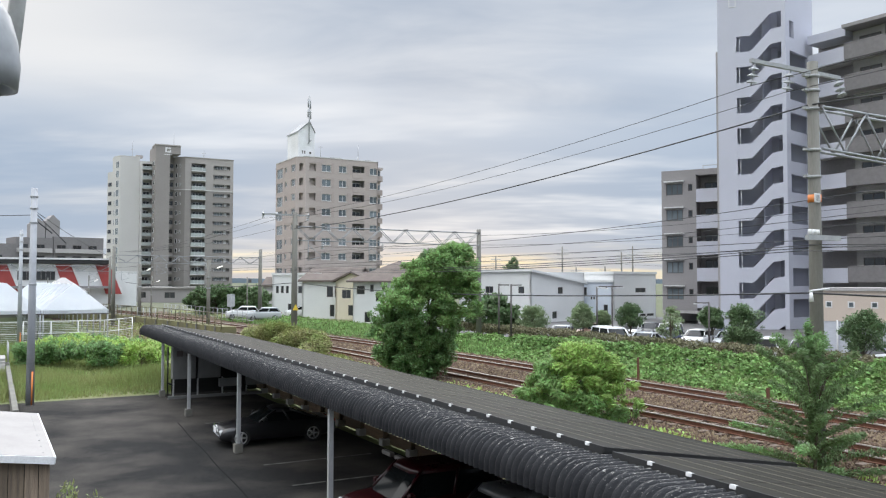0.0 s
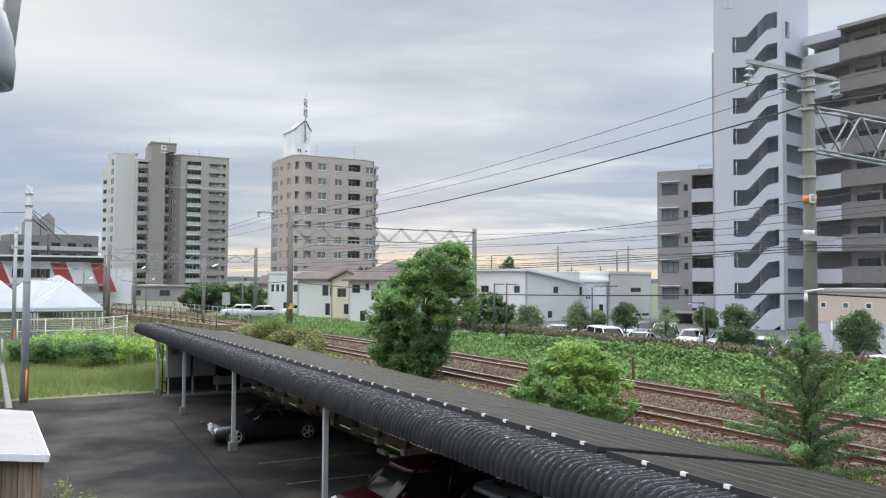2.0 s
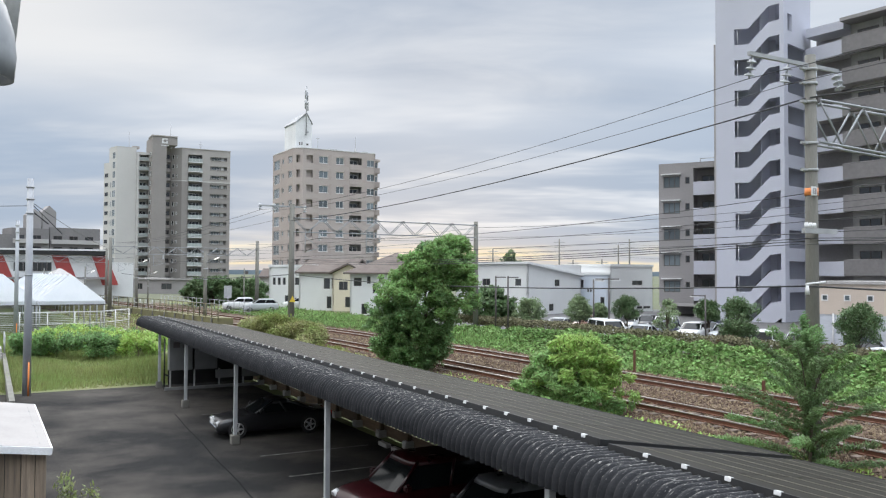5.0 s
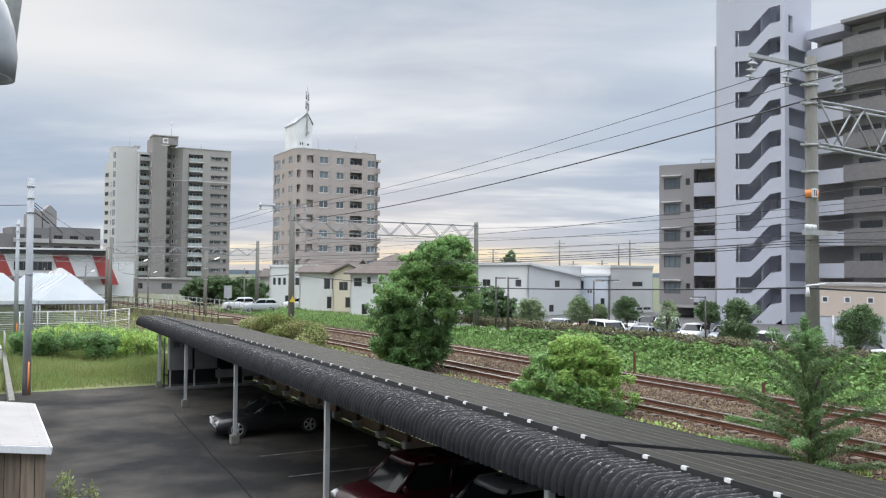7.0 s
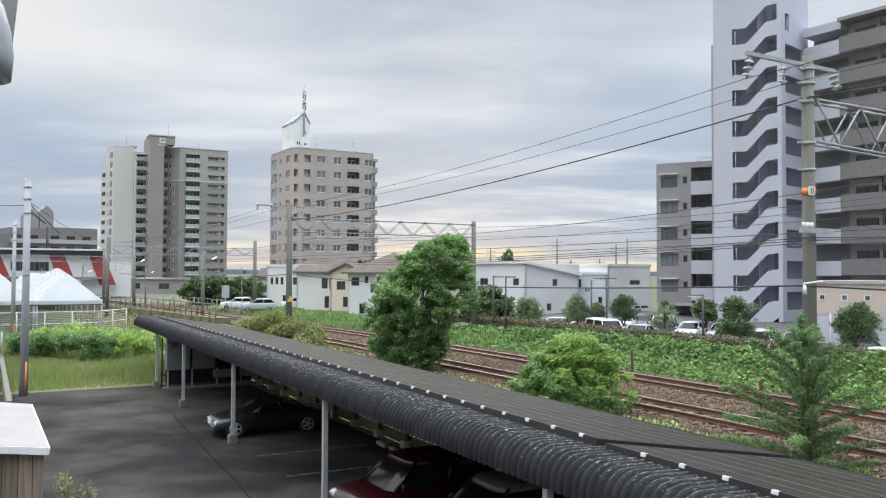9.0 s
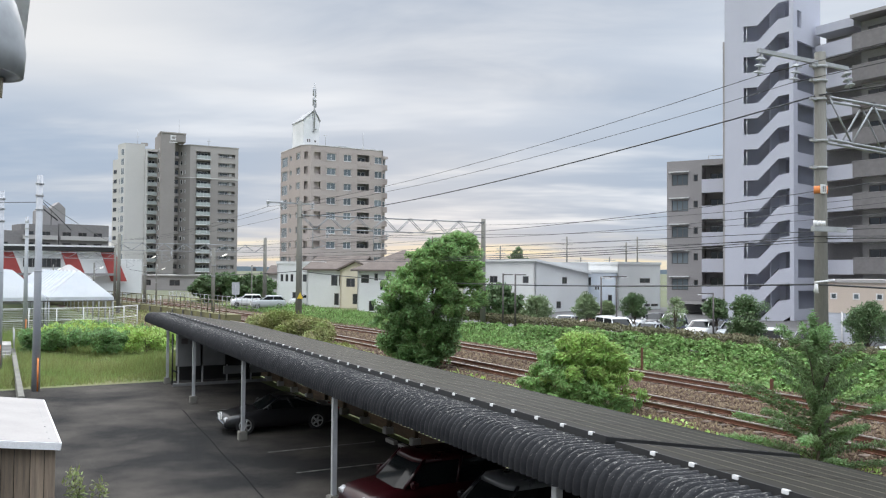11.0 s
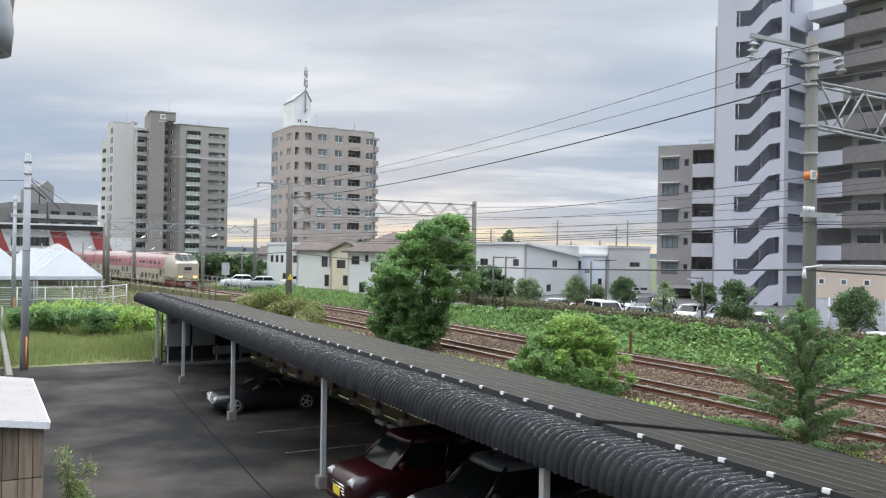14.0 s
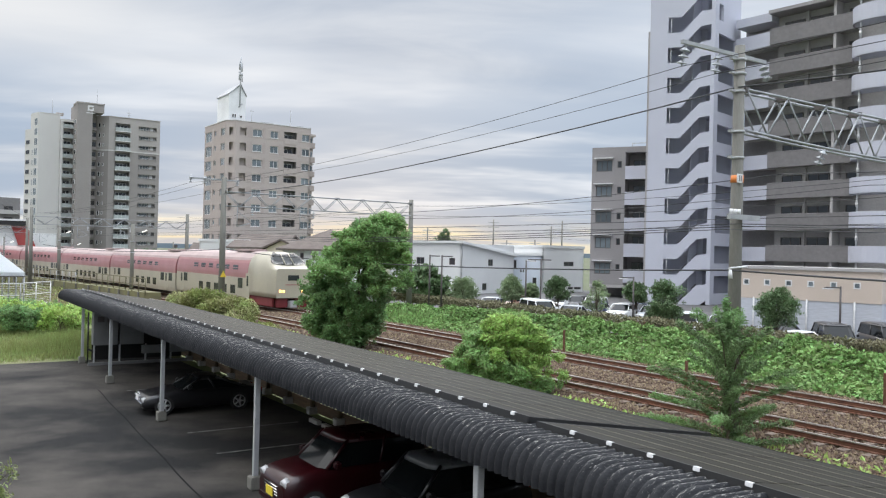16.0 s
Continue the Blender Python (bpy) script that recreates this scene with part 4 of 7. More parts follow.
def balcony_block():
    m, W = along((36.65, 76.2), (41.27, 69.6), GZ)
    b = thing("apartment_block", m, "taupe apartment block with long balconies and rounded white corner balconies", "apartment building")
    fh, fl, R = 3.0, 9, 2.35
    top = fl * fh + 1.43
    for f in range(-1, fl):
        z = f * fh + 1.67
        if z > 0:
            bm = bmesh.new(); box(bm, (0, -0.15, z - 0.22), (W, 0.0, z + 1.27)); part("balcony", bm, TAUPED, b, bevel=0.02)
            bm = bmesh.new(); box(bm, (0, -0.17, z + 1.275), (W, 0.02, z + 1.33)); part("parapet_cap", bm, TAUPE, b)
            bm = bmesh.new(); box(bm, (0, 0.0, z - 0.12), (W, 1.5, z + 0.05)); part("balcony_floor", bm, TAUPEL, b)
            # lilac link balconies between the block and the stair tower
            bm = bmesh.new(); slab(bm, [(-0.02, -0.1), (-0.02, 0.1), (-3.9, 0.5), (-3.9, 0.3)], z - 0.27, z + 1.12); part("link_balcony", bm, LILAC, b)
            bm = bmesh.new(); slab(bm, [(-0.02, 0.1), (-0.02, 2.7), (-3.9, 2.7), (-3.9, 0.5)], z - 0.1, z + 0.03); part("balcony_floor", bm, TAUPEL, b)
            # rounded corner balcony
            pts = [(W + R + R * math.cos(a), -0.1 + 0.88 * R * math.sin(a)) for a in np.linspace(math.pi, 2 * math.pi, 17)]
            inn = [(W + R + (R - 0.14) * math.cos(a), -0.1 + (0.88 * R - 0.14) * math.sin(a)) for a in np.linspace(2 * math.pi, math.pi, 17)]
            bm = bmesh.new(); slab(bm, pts + inn, z - 0.2, z + 1.25); part("round_balcony", bm, LILAC, b)
            bm = bmesh.new(); slab(bm, pts, z - 0.2, z - 0.11); part("balcony_floor", bm, LILAC, b)
            rod(b, (W + 1.1, -1.4, z + 1.15), (W + 1.1, -1.4, z + fh - 0.2), 0.085, FRAME, "downpipe")
            bm = bmesh.new(); tube(bm, (W + 1.1, -1.4, z + 1.7), (W + 1.1, -1.4, z + 2.1), 0.13, n=8); part("pipe_collar", bm, FRAME, b)
        for x, w in ((0.7, 2.0), (3.3, 3.0), (6.9, 1.0)):
            add_window(b, x, z + 0.1, w, 2.0, Matrix.Translation((0, 1.38, 0)), max(1, round(w / 1.0)), DARKF, DPANE, depth=0)
        bm = bmesh.new(); box(bm, (2.85, 1.3, z + 0.05), (3.15, 1.47, z + fh - 0.14)); part("pier", bm, TAUPEL, b)
        bm = bmesh.new(); box(bm, (W - 1.95, 0.02, z + 0.05), (W - 1.7, 1.48, z + fh - 0.14)); part("partition", bm, TAUPEL, b)
    bm = bmesh.new(); box(bm, (0, 1.52, 0), (W + 12.6, 1.7, top - 0.01)); part("wall", bm, TAUPEL, b)
    bm = bmesh.new(); box(bm, (-4.2, 2.71, 0), (-0.01, 2.9, top)); part("wall", bm, TAUPE, b)
    bm = bmesh.new(); box(bm, (-3.9, 0.3, top - 0.55), (-0.05, 2.7, top + 0.3)); part("roof", bm, LILAC, b)
    bm = bmesh.new(); box(bm, (-0.02, -0.4, top), (W + 12.6, 8, top + 0.32)); part("roof", bm, TAUPE, b)
    bm = bmesh.new(); box(bm, (W + 4.7, 0.8, 0), (W + 12.6, 1.5, top - 0.01)); part("wall", bm, TAUPE, b)
    bm = bmesh.new(); box(bm, (0, 7.8, 0), (W + 12.6, 7.99, top - 0.01)); part("wall", bm, TAUPE, b)
    rod(b, (W + 1.7, -0.3, top + 0.32), (W + 1.7, -0.3, top + 3.8), 0.08)
    return b


def grey_block():
    m, W = along((22.3, 88.0), (29.2, 84.2), GZ)
    b = thing("apartment_block", m, "five-storey taupe apartment wing with pale balconies", "apartment building")
    fh, fl, z0 = 2.81, 5, 1.72
    top = z0 + fl * fh + 0.72
    one = Matrix.Identity(4)
    xw = 3.68
    hs = [(0.5, 2.26, z0 + f * fh + 0.88, z0 + f * fh + 2.1) for f in range(fl)] + [(2.82, 3.29, z0 + f * fh + 1.25, z0 + f * fh + 2.0) for f in range(fl)]
    bm = bmesh.new(); holed_wall(bm, xw, z0 - 0.3, top, 0.25, hs, one); part("wall", bm, TAUPE, b)
    for f in range(fl):
        z = z0 + f * fh
        add_window(b, 0.5, z + 0.88, 1.76, 1.22, one, 3, DARKF, PANE, depth=0.06)
        add_window(b, 2.82, z + 1.25, 0.47, 0.75, one, 1, DARKF, DPANE, depth=0.06)
        bm = bmesh.new(); box(bm, (0.3, -0.4, z + 2.28), (2.4, -0.005, z + 2.38)); part("awning", bm, FRAME, b, "white window awning")
        bm = bmesh.new(); box(bm, (xw + 0.01, -0.1, z + 0.0), (W + 0.3, 0.05, z + 1.43)); part("balcony", bm, LILAC, b)
        bm = bmesh.new(); box(bm, (xw + 0.01, 0.06, z + 0.1), (W + 0.3, 1.9, z + 0.25)); part("balcony_floor", bm, TAUPEL, b)
        bm = bmesh.new(); box(bm, (W - 1.15, 0.06, z + 0.25), (W - 1.0, 1.9, z + fh + 0.1)); part("partition", bm, TAUPEL, b)
        add_window(b, xw + 0.5, z + 0.3, 1.5, 1.95, Matrix.Translation((0, 1.85, 0)), 2, DARKF, DPANE, depth=0)
    bm = bmesh.new(); box(bm, (xw + 0.01, 1.98, z0), (W + 0.3, 2.2, top)); part("wall", bm, TAUPE, b)
    bm = bmesh.new(); box(bm, (xw - 0.25, 0.26, z0 - 0.3), (xw, 2.2, top - 0.31)); part("wall", bm, TAUPE, b)
    bm = bmesh.new(); box(bm, (xw + 0.01, -0.02, z0 + fl * fh + 0.1), (W + 0.3, 1.97, top)); part("balcony_roof", bm, TAUPE, b)
    bm = bmesh.new(); box(bm, (0, 0.26, top - 0.3), (xw, 9, top - 0.02)); part("roof", bm, TAUPE, b)
    bm = bmesh.new(); box(bm, (0, 0.26, z0), (0.25, 9, top - 0.31)); part("wall", bm, TAUPE, b)
    bm = bmesh.new(); box(bm, (0, 0, z0 - 0.6), (W + 0.3, 9, z0 - 0.31)); part("floor_slab", bm, TAUPEL, b)
    for x in (0.3, 3.9, W - 0.2):
        bm = bmesh.new(); box(bm, (x - 0.25, 0.3, -0.6), (x + 0.25, 0.8, z0 - 0.61)); part("pillar", bm, TAUPEL, b)
    bm = bmesh.new(); box(bm, (0, 6, -0.6), (W, 6.2, z0 - 0.61)); part("wall", bm, INNER, b)
    rod(b, (4.2, 1, top), (4.2, 1, top + 0.55), 0.04); rod(b, (4.2, 1, top + 0.5), (W, 1, top + 0.5), 0.04)
    return b


def tan_annex():
    m, _ = along((23.9, 54.0), (31.6, 47.0), GZ)
    W, D = 8.95, 7.0
    b = thing("annex", m, "low tan annex with a row of small square windows", "building")
    side = Matrix.Translation((W, 0, 0)) @ Matrix.Rotation(radians(90), 4, "Z")
    holes = [(0.5 + 1.37 * i, 0.9 + 1.37 * i, 2.8, 3.2) for i in range(6)]
    bm = bmesh.new(); holed_wall(bm, W, 1.92, 3.9, 0.25, holes, Matrix.Identity(4)); part("wall", bm, TAN, b)
    bm = bmesh.new(); box(bm, (0.0, 0.04, -0.8), (W, 0.24, 1.91)); part("plinth_wall", bm, PALEW, b, "pale corrugated lower wall")
    bm = bmesh.new(); holed_wall(bm, D, 1.92, 3.9, 0.25, [], side @ Matrix.Translation((0.26, 0, 0))); part("wall", bm, TAN, b)
    bm = bmesh.new(); box(bm, (0.26, 0.04, -0.8), (D, 0.24, 1.91), side); part("plinth_wall", bm, PALEW, b)
    for i in range(6):
        add_window(b, 0.5 + 1.37 * i, 2.8, 0.42, 0.42, Matrix.Identity(4), 1, FRAME, PANE, depth=-0.03)
    for x in (1.22, 4.6, 7.44):
        rod(b, (x, -0.02, -0.7), (x, -0.02, 2.0), 0.06, FRAME, "downpipe")
    bm = bmesh.new(); box(bm, (-0.1, -0.12, 3.905), (W + 0.12, D, 4.1)); part("roof", bm, TAUPEL, b)
    bm = bmesh.new(); box(bm, (0, 0.26, -0.8), (0.25, D, 3.9)); part("wall", bm, TAN, b)
    bm = bmesh.new(); box(bm, (0.26, D - 0.25, -0.8), (W, D - 0.02, 3.9)); part("wall", bm, TAN, b)
    return b


stair_tower(); balcony_block(); grey_block(); tan_annex()


def house(name, p0, p1, D, h, wall, wins, side_wins=(), roof="flat", rh=1.6, over=0.4, label="", roofm=None):
    """A two-storey house; wins on the front face: (x, z, w, h)."""
    m, W = along(p0, p1, GZ)
    b = thing(name, m, label, "house")
    fr = face_frames(W, D)
    for i, L_, ws in ((0, W, wins), (1, D, side_wins), (2, W, ()), (3, D, ())):
        bm = bmesh.new()
        holed_wall(bm, L_, 0, h, 0.2, [(x, x + w, z, z + hh) for x, z, w, hh in ws], fr[i])
        part("wall", bm, wall, b)
        for x, z, w, hh in ws:
            add_window(b, x, z, w, hh, fr[i], 2 if w > 1 else 1, DARKF, DPANE, depth=0.03)
    bm = bmesh.new()
    o = over
    if roof == "flat":
        box(bm, (-o, -o, h), (W + o, D + o, h + 0.3))
    elif roof == "shed":
        prism(bm, [(-o, h + 0.0), (W + o, h - rh), (W + o, h - rh + 0.25), (-o, h + 0.25)], -o, D + o)
    elif roof == "gable":
        prism(bm, [(-o, h - 0.1), (W / 2, h + rh - 0.1), (W + o, h - 0.1), (W + o, h + 0.12), (W / 2, h + rh + 0.12), (-o, h + 0.12)], -o, D + o)
        a = bmesh.new(); prism(a, [(0.02, h), (W - 0.02, h), (W / 2, h + rh - 0.12)], 0.0, 0.18); part("gable_wall", a, wall, b)
    elif roof == "sidegable":
        R = Matrix.Rotation(radians(90), 4, "Z")
        prism(bm, [(-o, h - 0.1), (D / 2, h + rh - 0.1), (D + o, h - 0.1), (D + o, h + 0.12), (D / 2, h + rh + 0.12), (-o, h + 0.12)], -W - o, o, R)
    else:
        r0 = min(W, D) / 2
        lo = [bm.verts.new(q) for q in ((-o, -o, h), (W + o, -o, h), (W + o, D + o, h), (-o, D + o, h))]
        lo2 = [bm.verts.new((*q.co.xy, h - 0.18)) for q in lo]
        hi = [bm.verts.new(q) for q in (((r0, D / 2, h + rh), (W - r0, D / 2, h + rh)) if W >= D else ((W / 2, r0, h + rh), (W / 2, D - r0, h + rh)))]
        if W >= D:
            fs = ((lo[0], lo[1], hi[1], hi[0]), (lo[1], lo[2], hi[1]), (lo[2], lo[3], hi[0], hi[1]), (lo[3], lo[0], hi[0]))
        else:
            fs = ((lo[0], lo[1], hi[0]), (lo[1], lo[2], hi[1], hi[0]), (lo[2], lo[3], hi[1]), (lo[3], lo[0], hi[0], hi[1]))
        for f in fs:
            bm.faces.new(f)
        bm.faces.new(lo2[::-1])
        for i in range(4):
            bm.faces.new((lo2[i], lo2[(i + 1) % 4], lo[(i + 1) % 4], lo[i]))
    part("roof", bm, roofm or TILE, b)
    return b


house("house", (-23.0, 100.5), (-16.6, 98.5), 9, 5.2, OFFW, [(0.5, 3.0, 0.4, 0.9), (1.2, 3.0, 0.4, 0.9), (1.9, 3.0, 0.4, 0.9), (3.6, 3.0, 1.0, 0.9), (2.2, 0.4, 1.1, 1.3)],
      roof="flat", over=0.1, label="white two-storey house with flat roof", roofm=OFFW)
house("house", (-18.6, 97.0), (-12.6, 95.5), 8, 4.5, OFFW, [(3.2, 2.6, 0.8, 1.3), (4.2, 2.6, 1.0, 1.3), (3.6, 0.3, 0.6, 1.4)], roof="sidegable", rh=1.6, label="white two-storey house with grey tiled gable roof")
house("house", (-14.2, 94.6), (-10.3, 93.6), 7, 4.45, CREAM, [(0.8, 2.5, 1.1, 1.0), (1.6, 0.5, 1.2, 1.2)], roof="gable", rh=1.1, label="cream two-storey house with gabled roof")
house("house", (-11.1, 86.5), (-3.4, 84.8), 8.5, 4.55, OFFW, [(0.4, 3.1, 0.9, 0.9), (1.9, 3.38, 0.4, 0.75), (3.22, 3.38, 0.34, 0.75), (2.55, 2.35, 0.44, 1.0), (1.3, 0.12, 0.62, 1.1), (5.6, 3.1, 0.8, 0.9)], roof="hip", rh=2.2, over=0.6, label="white two-storey house with tiled hip roof")
house("house", (7.9, 86.0), (15.0, 95.5), 9.5, 5.55, OFFW, [(5.7, 3.12, 1.1, 0.75), (4.46, 0.4, 1.0, 0.78)], [(1.0, 3.2, 1.1, 0.75), (3.6, 3.2, 1.05, 0.75), (7.9, 3.22, 0.75, 0.75)], roof="shed", rh=1.35, over=0.3, label="large white two-storey house with mono-pitch roof", roofm=OFFW)
house("house", (13.6, 97.5), (18.2, 95.0), 8, 4.4, BLUEW, [(0.75, 2.88, 0.28, 0.95), (1.78, 2.88, 0.35, 0.95), (2.6, 2.38, 0.22, 0.33), (2.92, 2.38, 0.22, 0.33), (4.2, 0.2, 0.5, 1.6)], roof="flat", over=0.15, label="pale blue house with flat roof", roofm=OFFW)
house("house", (18.4, 95.0), (24.4, 99.5), 8, 5.4, OFFW, [(3.77, 3.2, 1.85, 0.55), (4.6, 0.35, 1.0, 0.3), (5.8, 0.35, 1.3, 0.3)], roof="flat", over=0.1, label="white house with small strip windows", roofm=OFFW)


# ---------------------------------------------------------------- plants
LEAF = mat("tree_leaf", (0.235, 0.365, 0.15), (0.165, 0.28, 0.12), 0.5, 0.6, 0, island=0.45, translucent=0.5, spec=0.25)
LEAFM = mat("lighter_leaf", (0.28, 0.42, 0.16), (0.21, 0.34, 0.13), 0.5, 0.6, 0, island=0.45, translucent=0.5, spec=0.25)
LEAFY = mat("yellow_green_leaf", (0.36, 0.50, 0.15), (0.27, 0.40, 0.125), 0.5, 0.6, 0, island=0.45, translucent=0.5, spec=0.25)
LEAFO = mat("olive_leaflet", (0.185, 0.27, 0.12), (0.13, 0.205, 0.09), 0.5, 0.6, 0, island=0.45, translucent=0.4, spec=0.25)
LEAFP = mat("pale_leaf", (0.27, 0.34, 0.19), (0.20, 0.27, 0.14), 0.55, 0.6, 0, island=0.4, translucent=0.35, spec=0.2)
LEAFB = mat("bright_leaf", (0.42, 0.55, 0.16), (0.33, 0.46, 0.14), 0.5, 0.6, 0, island=0.4, translucent=0.4, spec=0.25)
LEAFD = mat("dark_leaf", (0.13, 0.20, 0.085), (0.09, 0.15, 0.065), 0.6, 0.6, 0, island=0.45, translucent=0.2)
KUDZU = mat("vine_leaf", (0.215, 0.325, 0.11), (0.135, 0.225, 0.078), 0.6, 0.9, 0, island=0.55, translucent=0.25, spec=0.15)
OLIVE = mat("olive_leaf", (0.24, 0.31, 0.09), (0.28, 0.25, 0.12), 0.6, 0.8, 0, island=0.4, translucent=0.25)
HEDGE = mat("hedge_leaf", (0.15, 0.155, 0.088), (0.19, 0.168, 0.115), 0.7, 0.7, 0, island=0.4, translucent=0.15, spec=0.1)
GRASS = mat("grass_blade", (0.205, 0.285, 0.085), (0.28, 0.30, 0.12), 0.6, 0.35, 0, island=0.3, translucent=0.3)
BARK = mat("bark", (0.12, 0.095, 0.07), (0.08, 0.065, 0.05), 0.9, 3, 0.6)


def leaf_mesh(name, pts, size, material, seed, up=0.35, slim=0.5, droop=0.0):
    """Small bent leaves at the given points: each a four-cornered blade with random tilt."""
    r = np.random.default_rng(seed)
    n = len(pts)
    a = r.uniform(0, 2 * np.pi, n)
    el = r.normal(up, 0.5, n) - droop
    d = np.stack([np.cos(a) * np.cos(el), np.sin(a) * np.cos(el), np.sin(el)], 1)
    side = np.cross(d, r.normal(0, 1, (n, 3)) * 0.6 + np.array([0, 0, 1]))
    side /= np.linalg.norm(side, axis=1)[:, None] + 1e-9
    L_ = size * r.uniform(0.6, 1.35, n)[:, None]
    v = np.empty((n, 4, 3))
    v[:, 0] = pts
    v[:, 1] = pts + d * L_ * 0.5 + side * L_ * slim * 0.5
    v[:, 2] = pts + d * L_
    v[:, 3] = pts + d * L_ * 0.5 - side * L_ * slim * 0.5
    f = np.arange(n * 4).reshape(n, 4)
    return soup(name, v.reshape(-1, 3).tolist(), f.tolist(), material)


def crown_points(clumps, n, seed):
    """n points in the shells of ellipsoid clumps (x, y, z, rx, ry, rz)."""
    r = np.random.default_rng(seed)
    c = np.array(clumps)
    w = (c[:, 3] * c[:, 4] * c[:, 5]) ** 0.75
    k = r.choice(len(c), n, p=w / w.sum())
    d = r.normal(0, 1, (n, 3))
    d /= np.linalg.norm(d, axis=1)[:, None]
    rad = r.uniform(0, 1, n) ** 0.45
    return c[k, :3] + d * rad[:, None] * c[k, 3:]


def clumps_in(shape, n, size, seed):
    """n clumps spread over the outside of a larger shape; shape(h, a) gives the radius at height share h."""
    r = np.random.default_rng(seed)
    out = []
    for _ in range(n):
        h, a = r.uniform(0, 1), r.uniform(0, 2 * np.pi)
        R, z = shape(h, a)
        far = r.uniform() < 0.16
        q = R * (r.uniform(0.94, 1.06) if far else r.uniform(0.35, 0.95))
        s = size * (r.uniform(0.35, 0.6) if far else r.uniform(0.6, 1.3))
        out.append((q * math.cos(a), q * math.sin(a), z, s, s, s * r.uniform(0.6, 0.9)))
    return out


def plant(name, m, label, category, clumps, n, leaf, material, seed, trunk=0.09, slim=0.5, up=0.35, group="", droop=0.0, tops=None, top_leaf=None):
    t = thing(name, m, label, category, group)
    zs = max(c[2] for c in clumps)
    bm = bmesh.new()
    bend_ = [Vector((0, 0, -0.1)), Vector((0.06, -0.04, zs * 0.35)), Vector((-0.03, 0.05, zs * 0.7)), Vector((0, 0, zs))]
    for i in range(3):
        tube(bm, bend_[i], bend_[i + 1], trunk * (1 - i * 0.3), trunk * (0.7 - i * 0.3) + 0.004, n=7, caps=False)
    part("trunk", bm, BARK, t)
    r = np.random.default_rng(seed + 5)
    for i in r.choice(len(clumps), min(12, len(clumps)), replace=False):
        c = clumps[i]
        bm = bmesh.new()
        s = Vector((0, 0, min(c[2] * 0.55, zs * 0.7)))
        e = Vector(c[:3])
        mid = s.lerp(e, 0.5) + Vector((0, 0, 0.08 * e.length))
        tube(bm, s, mid, trunk * 0.4, trunk * 0.25, n=5, caps=False); tube(bm, mid, e, trunk * 0.25, 0.006, n=5, caps=False)
        part("branch", bm, BARK, t)
    # bright clumps get a lighter leaf colour that stands in for light; the rest stay darker
    rest = [c for c in clumps if not tops or c not in tops] or clumps
    share = len(rest) / len(clumps)
    part("crown", leaf_mesh("crown", crown_points(rest, int(n * 1.2 * share), seed), leaf, material, seed, up, slim, droop), material, t, kind="stuff")
    if tops:
        part("crown", leaf_mesh("crown", crown_points(tops, int(n * 1.2 * len(tops) / len(clumps)), seed + 9), leaf, top_leaf or LEAFB, seed + 9, up, slim, droop), top_leaf or LEAFB, t, "lighter leaves with brightness put into their colour", kind="stuff")
    return t


def round_tree(R, H, base=0.1, wob=0.22, seed=0):
    def f(h, a):
        w = 1 + wob * math.sin(2 * a + seed) + wob * 0.7 * math.sin(5 * h * 3 + 3 * a + seed)
        return R * math.sin(math.pi * (0.16 + 0.80 * h)) ** 0.7 * w, H * (base + (1 - base) * h)
    return f


def place(x, y, z):
    return Matrix.Translation((x, y, z))


def leaning_crown(profile, n, size, seed, depth=0.85):
    """Flat leaf sprays over a crown whose half-width and lean follow the height: profile rows are (height, centre, half-width)."""
    r = np.random.default_rng(seed)
    hs, cs, ws = zip(*profile)
    out = []
    for _ in range(n):
        h = hs[0] + (hs[-1] - hs[0]) * r.uniform(0, 1) ** 0.9
        a = r.uniform(0, 2 * np.pi)
        w = float(np.interp(h, hs, ws)) * (1 + 0.10 * math.sin(3 * a + 2.3 * h) + 0.08 * math.sin(7 * a - 4 * h))
        q = w * (r.uniform(0.98, 1.1) if r.uniform() < 0.2 else math.sqrt(r.uniform(0.12, 0.95)))
        k = size * r.uniform(0.55, 1.25) * (0.7 if q > w * 0.97 else 1.0)
        out.append((float(np.interp(h, hs, cs)) + q * math.cos(a), q * depth * math.sin(a), h + 0.12 * (w - q), k, k, k * r.uniform(0.55, 0.85)))
    return out


# upper clumps coloured lighter, as if the sky shone on them
cl = leaning_crown(((0.15, -0.45, 1.0), (0.9, -0.5, 1.45), (1.6, -0.6, 1.6), (2.4, -0.4, 1.95), (3.2, -0.1, 2.25), (4.0, 0.15, 2.25), (4.7, 0.35, 1.9), (5.3, 0.7, 1.45), (5.75, 1.0, 0.95), (6.05, 1.25, 0.4)), 620, 0.36, 11)
plant("leafy_tree", place(-1.3, 36.6, 0.7), "bushy dark green self-sown tree beside the railway", "tree", cl, 105000, 0.125, LEAF, 21, trunk=0.1, up=0.1, slim=0.55,
      tops=[c for c in cl if c[2] > 2.9 + 1.3 * noise.noise(Vector((c[0], c[1], c[2])) * 0.8) and math.hypot(c[0], c[1]) > 0.5], top_leaf=LEAFM)
# bright upper right side painted with yellower, lighter leaves
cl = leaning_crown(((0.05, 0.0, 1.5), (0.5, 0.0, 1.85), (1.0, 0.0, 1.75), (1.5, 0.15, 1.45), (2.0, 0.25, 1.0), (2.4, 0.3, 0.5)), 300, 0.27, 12)
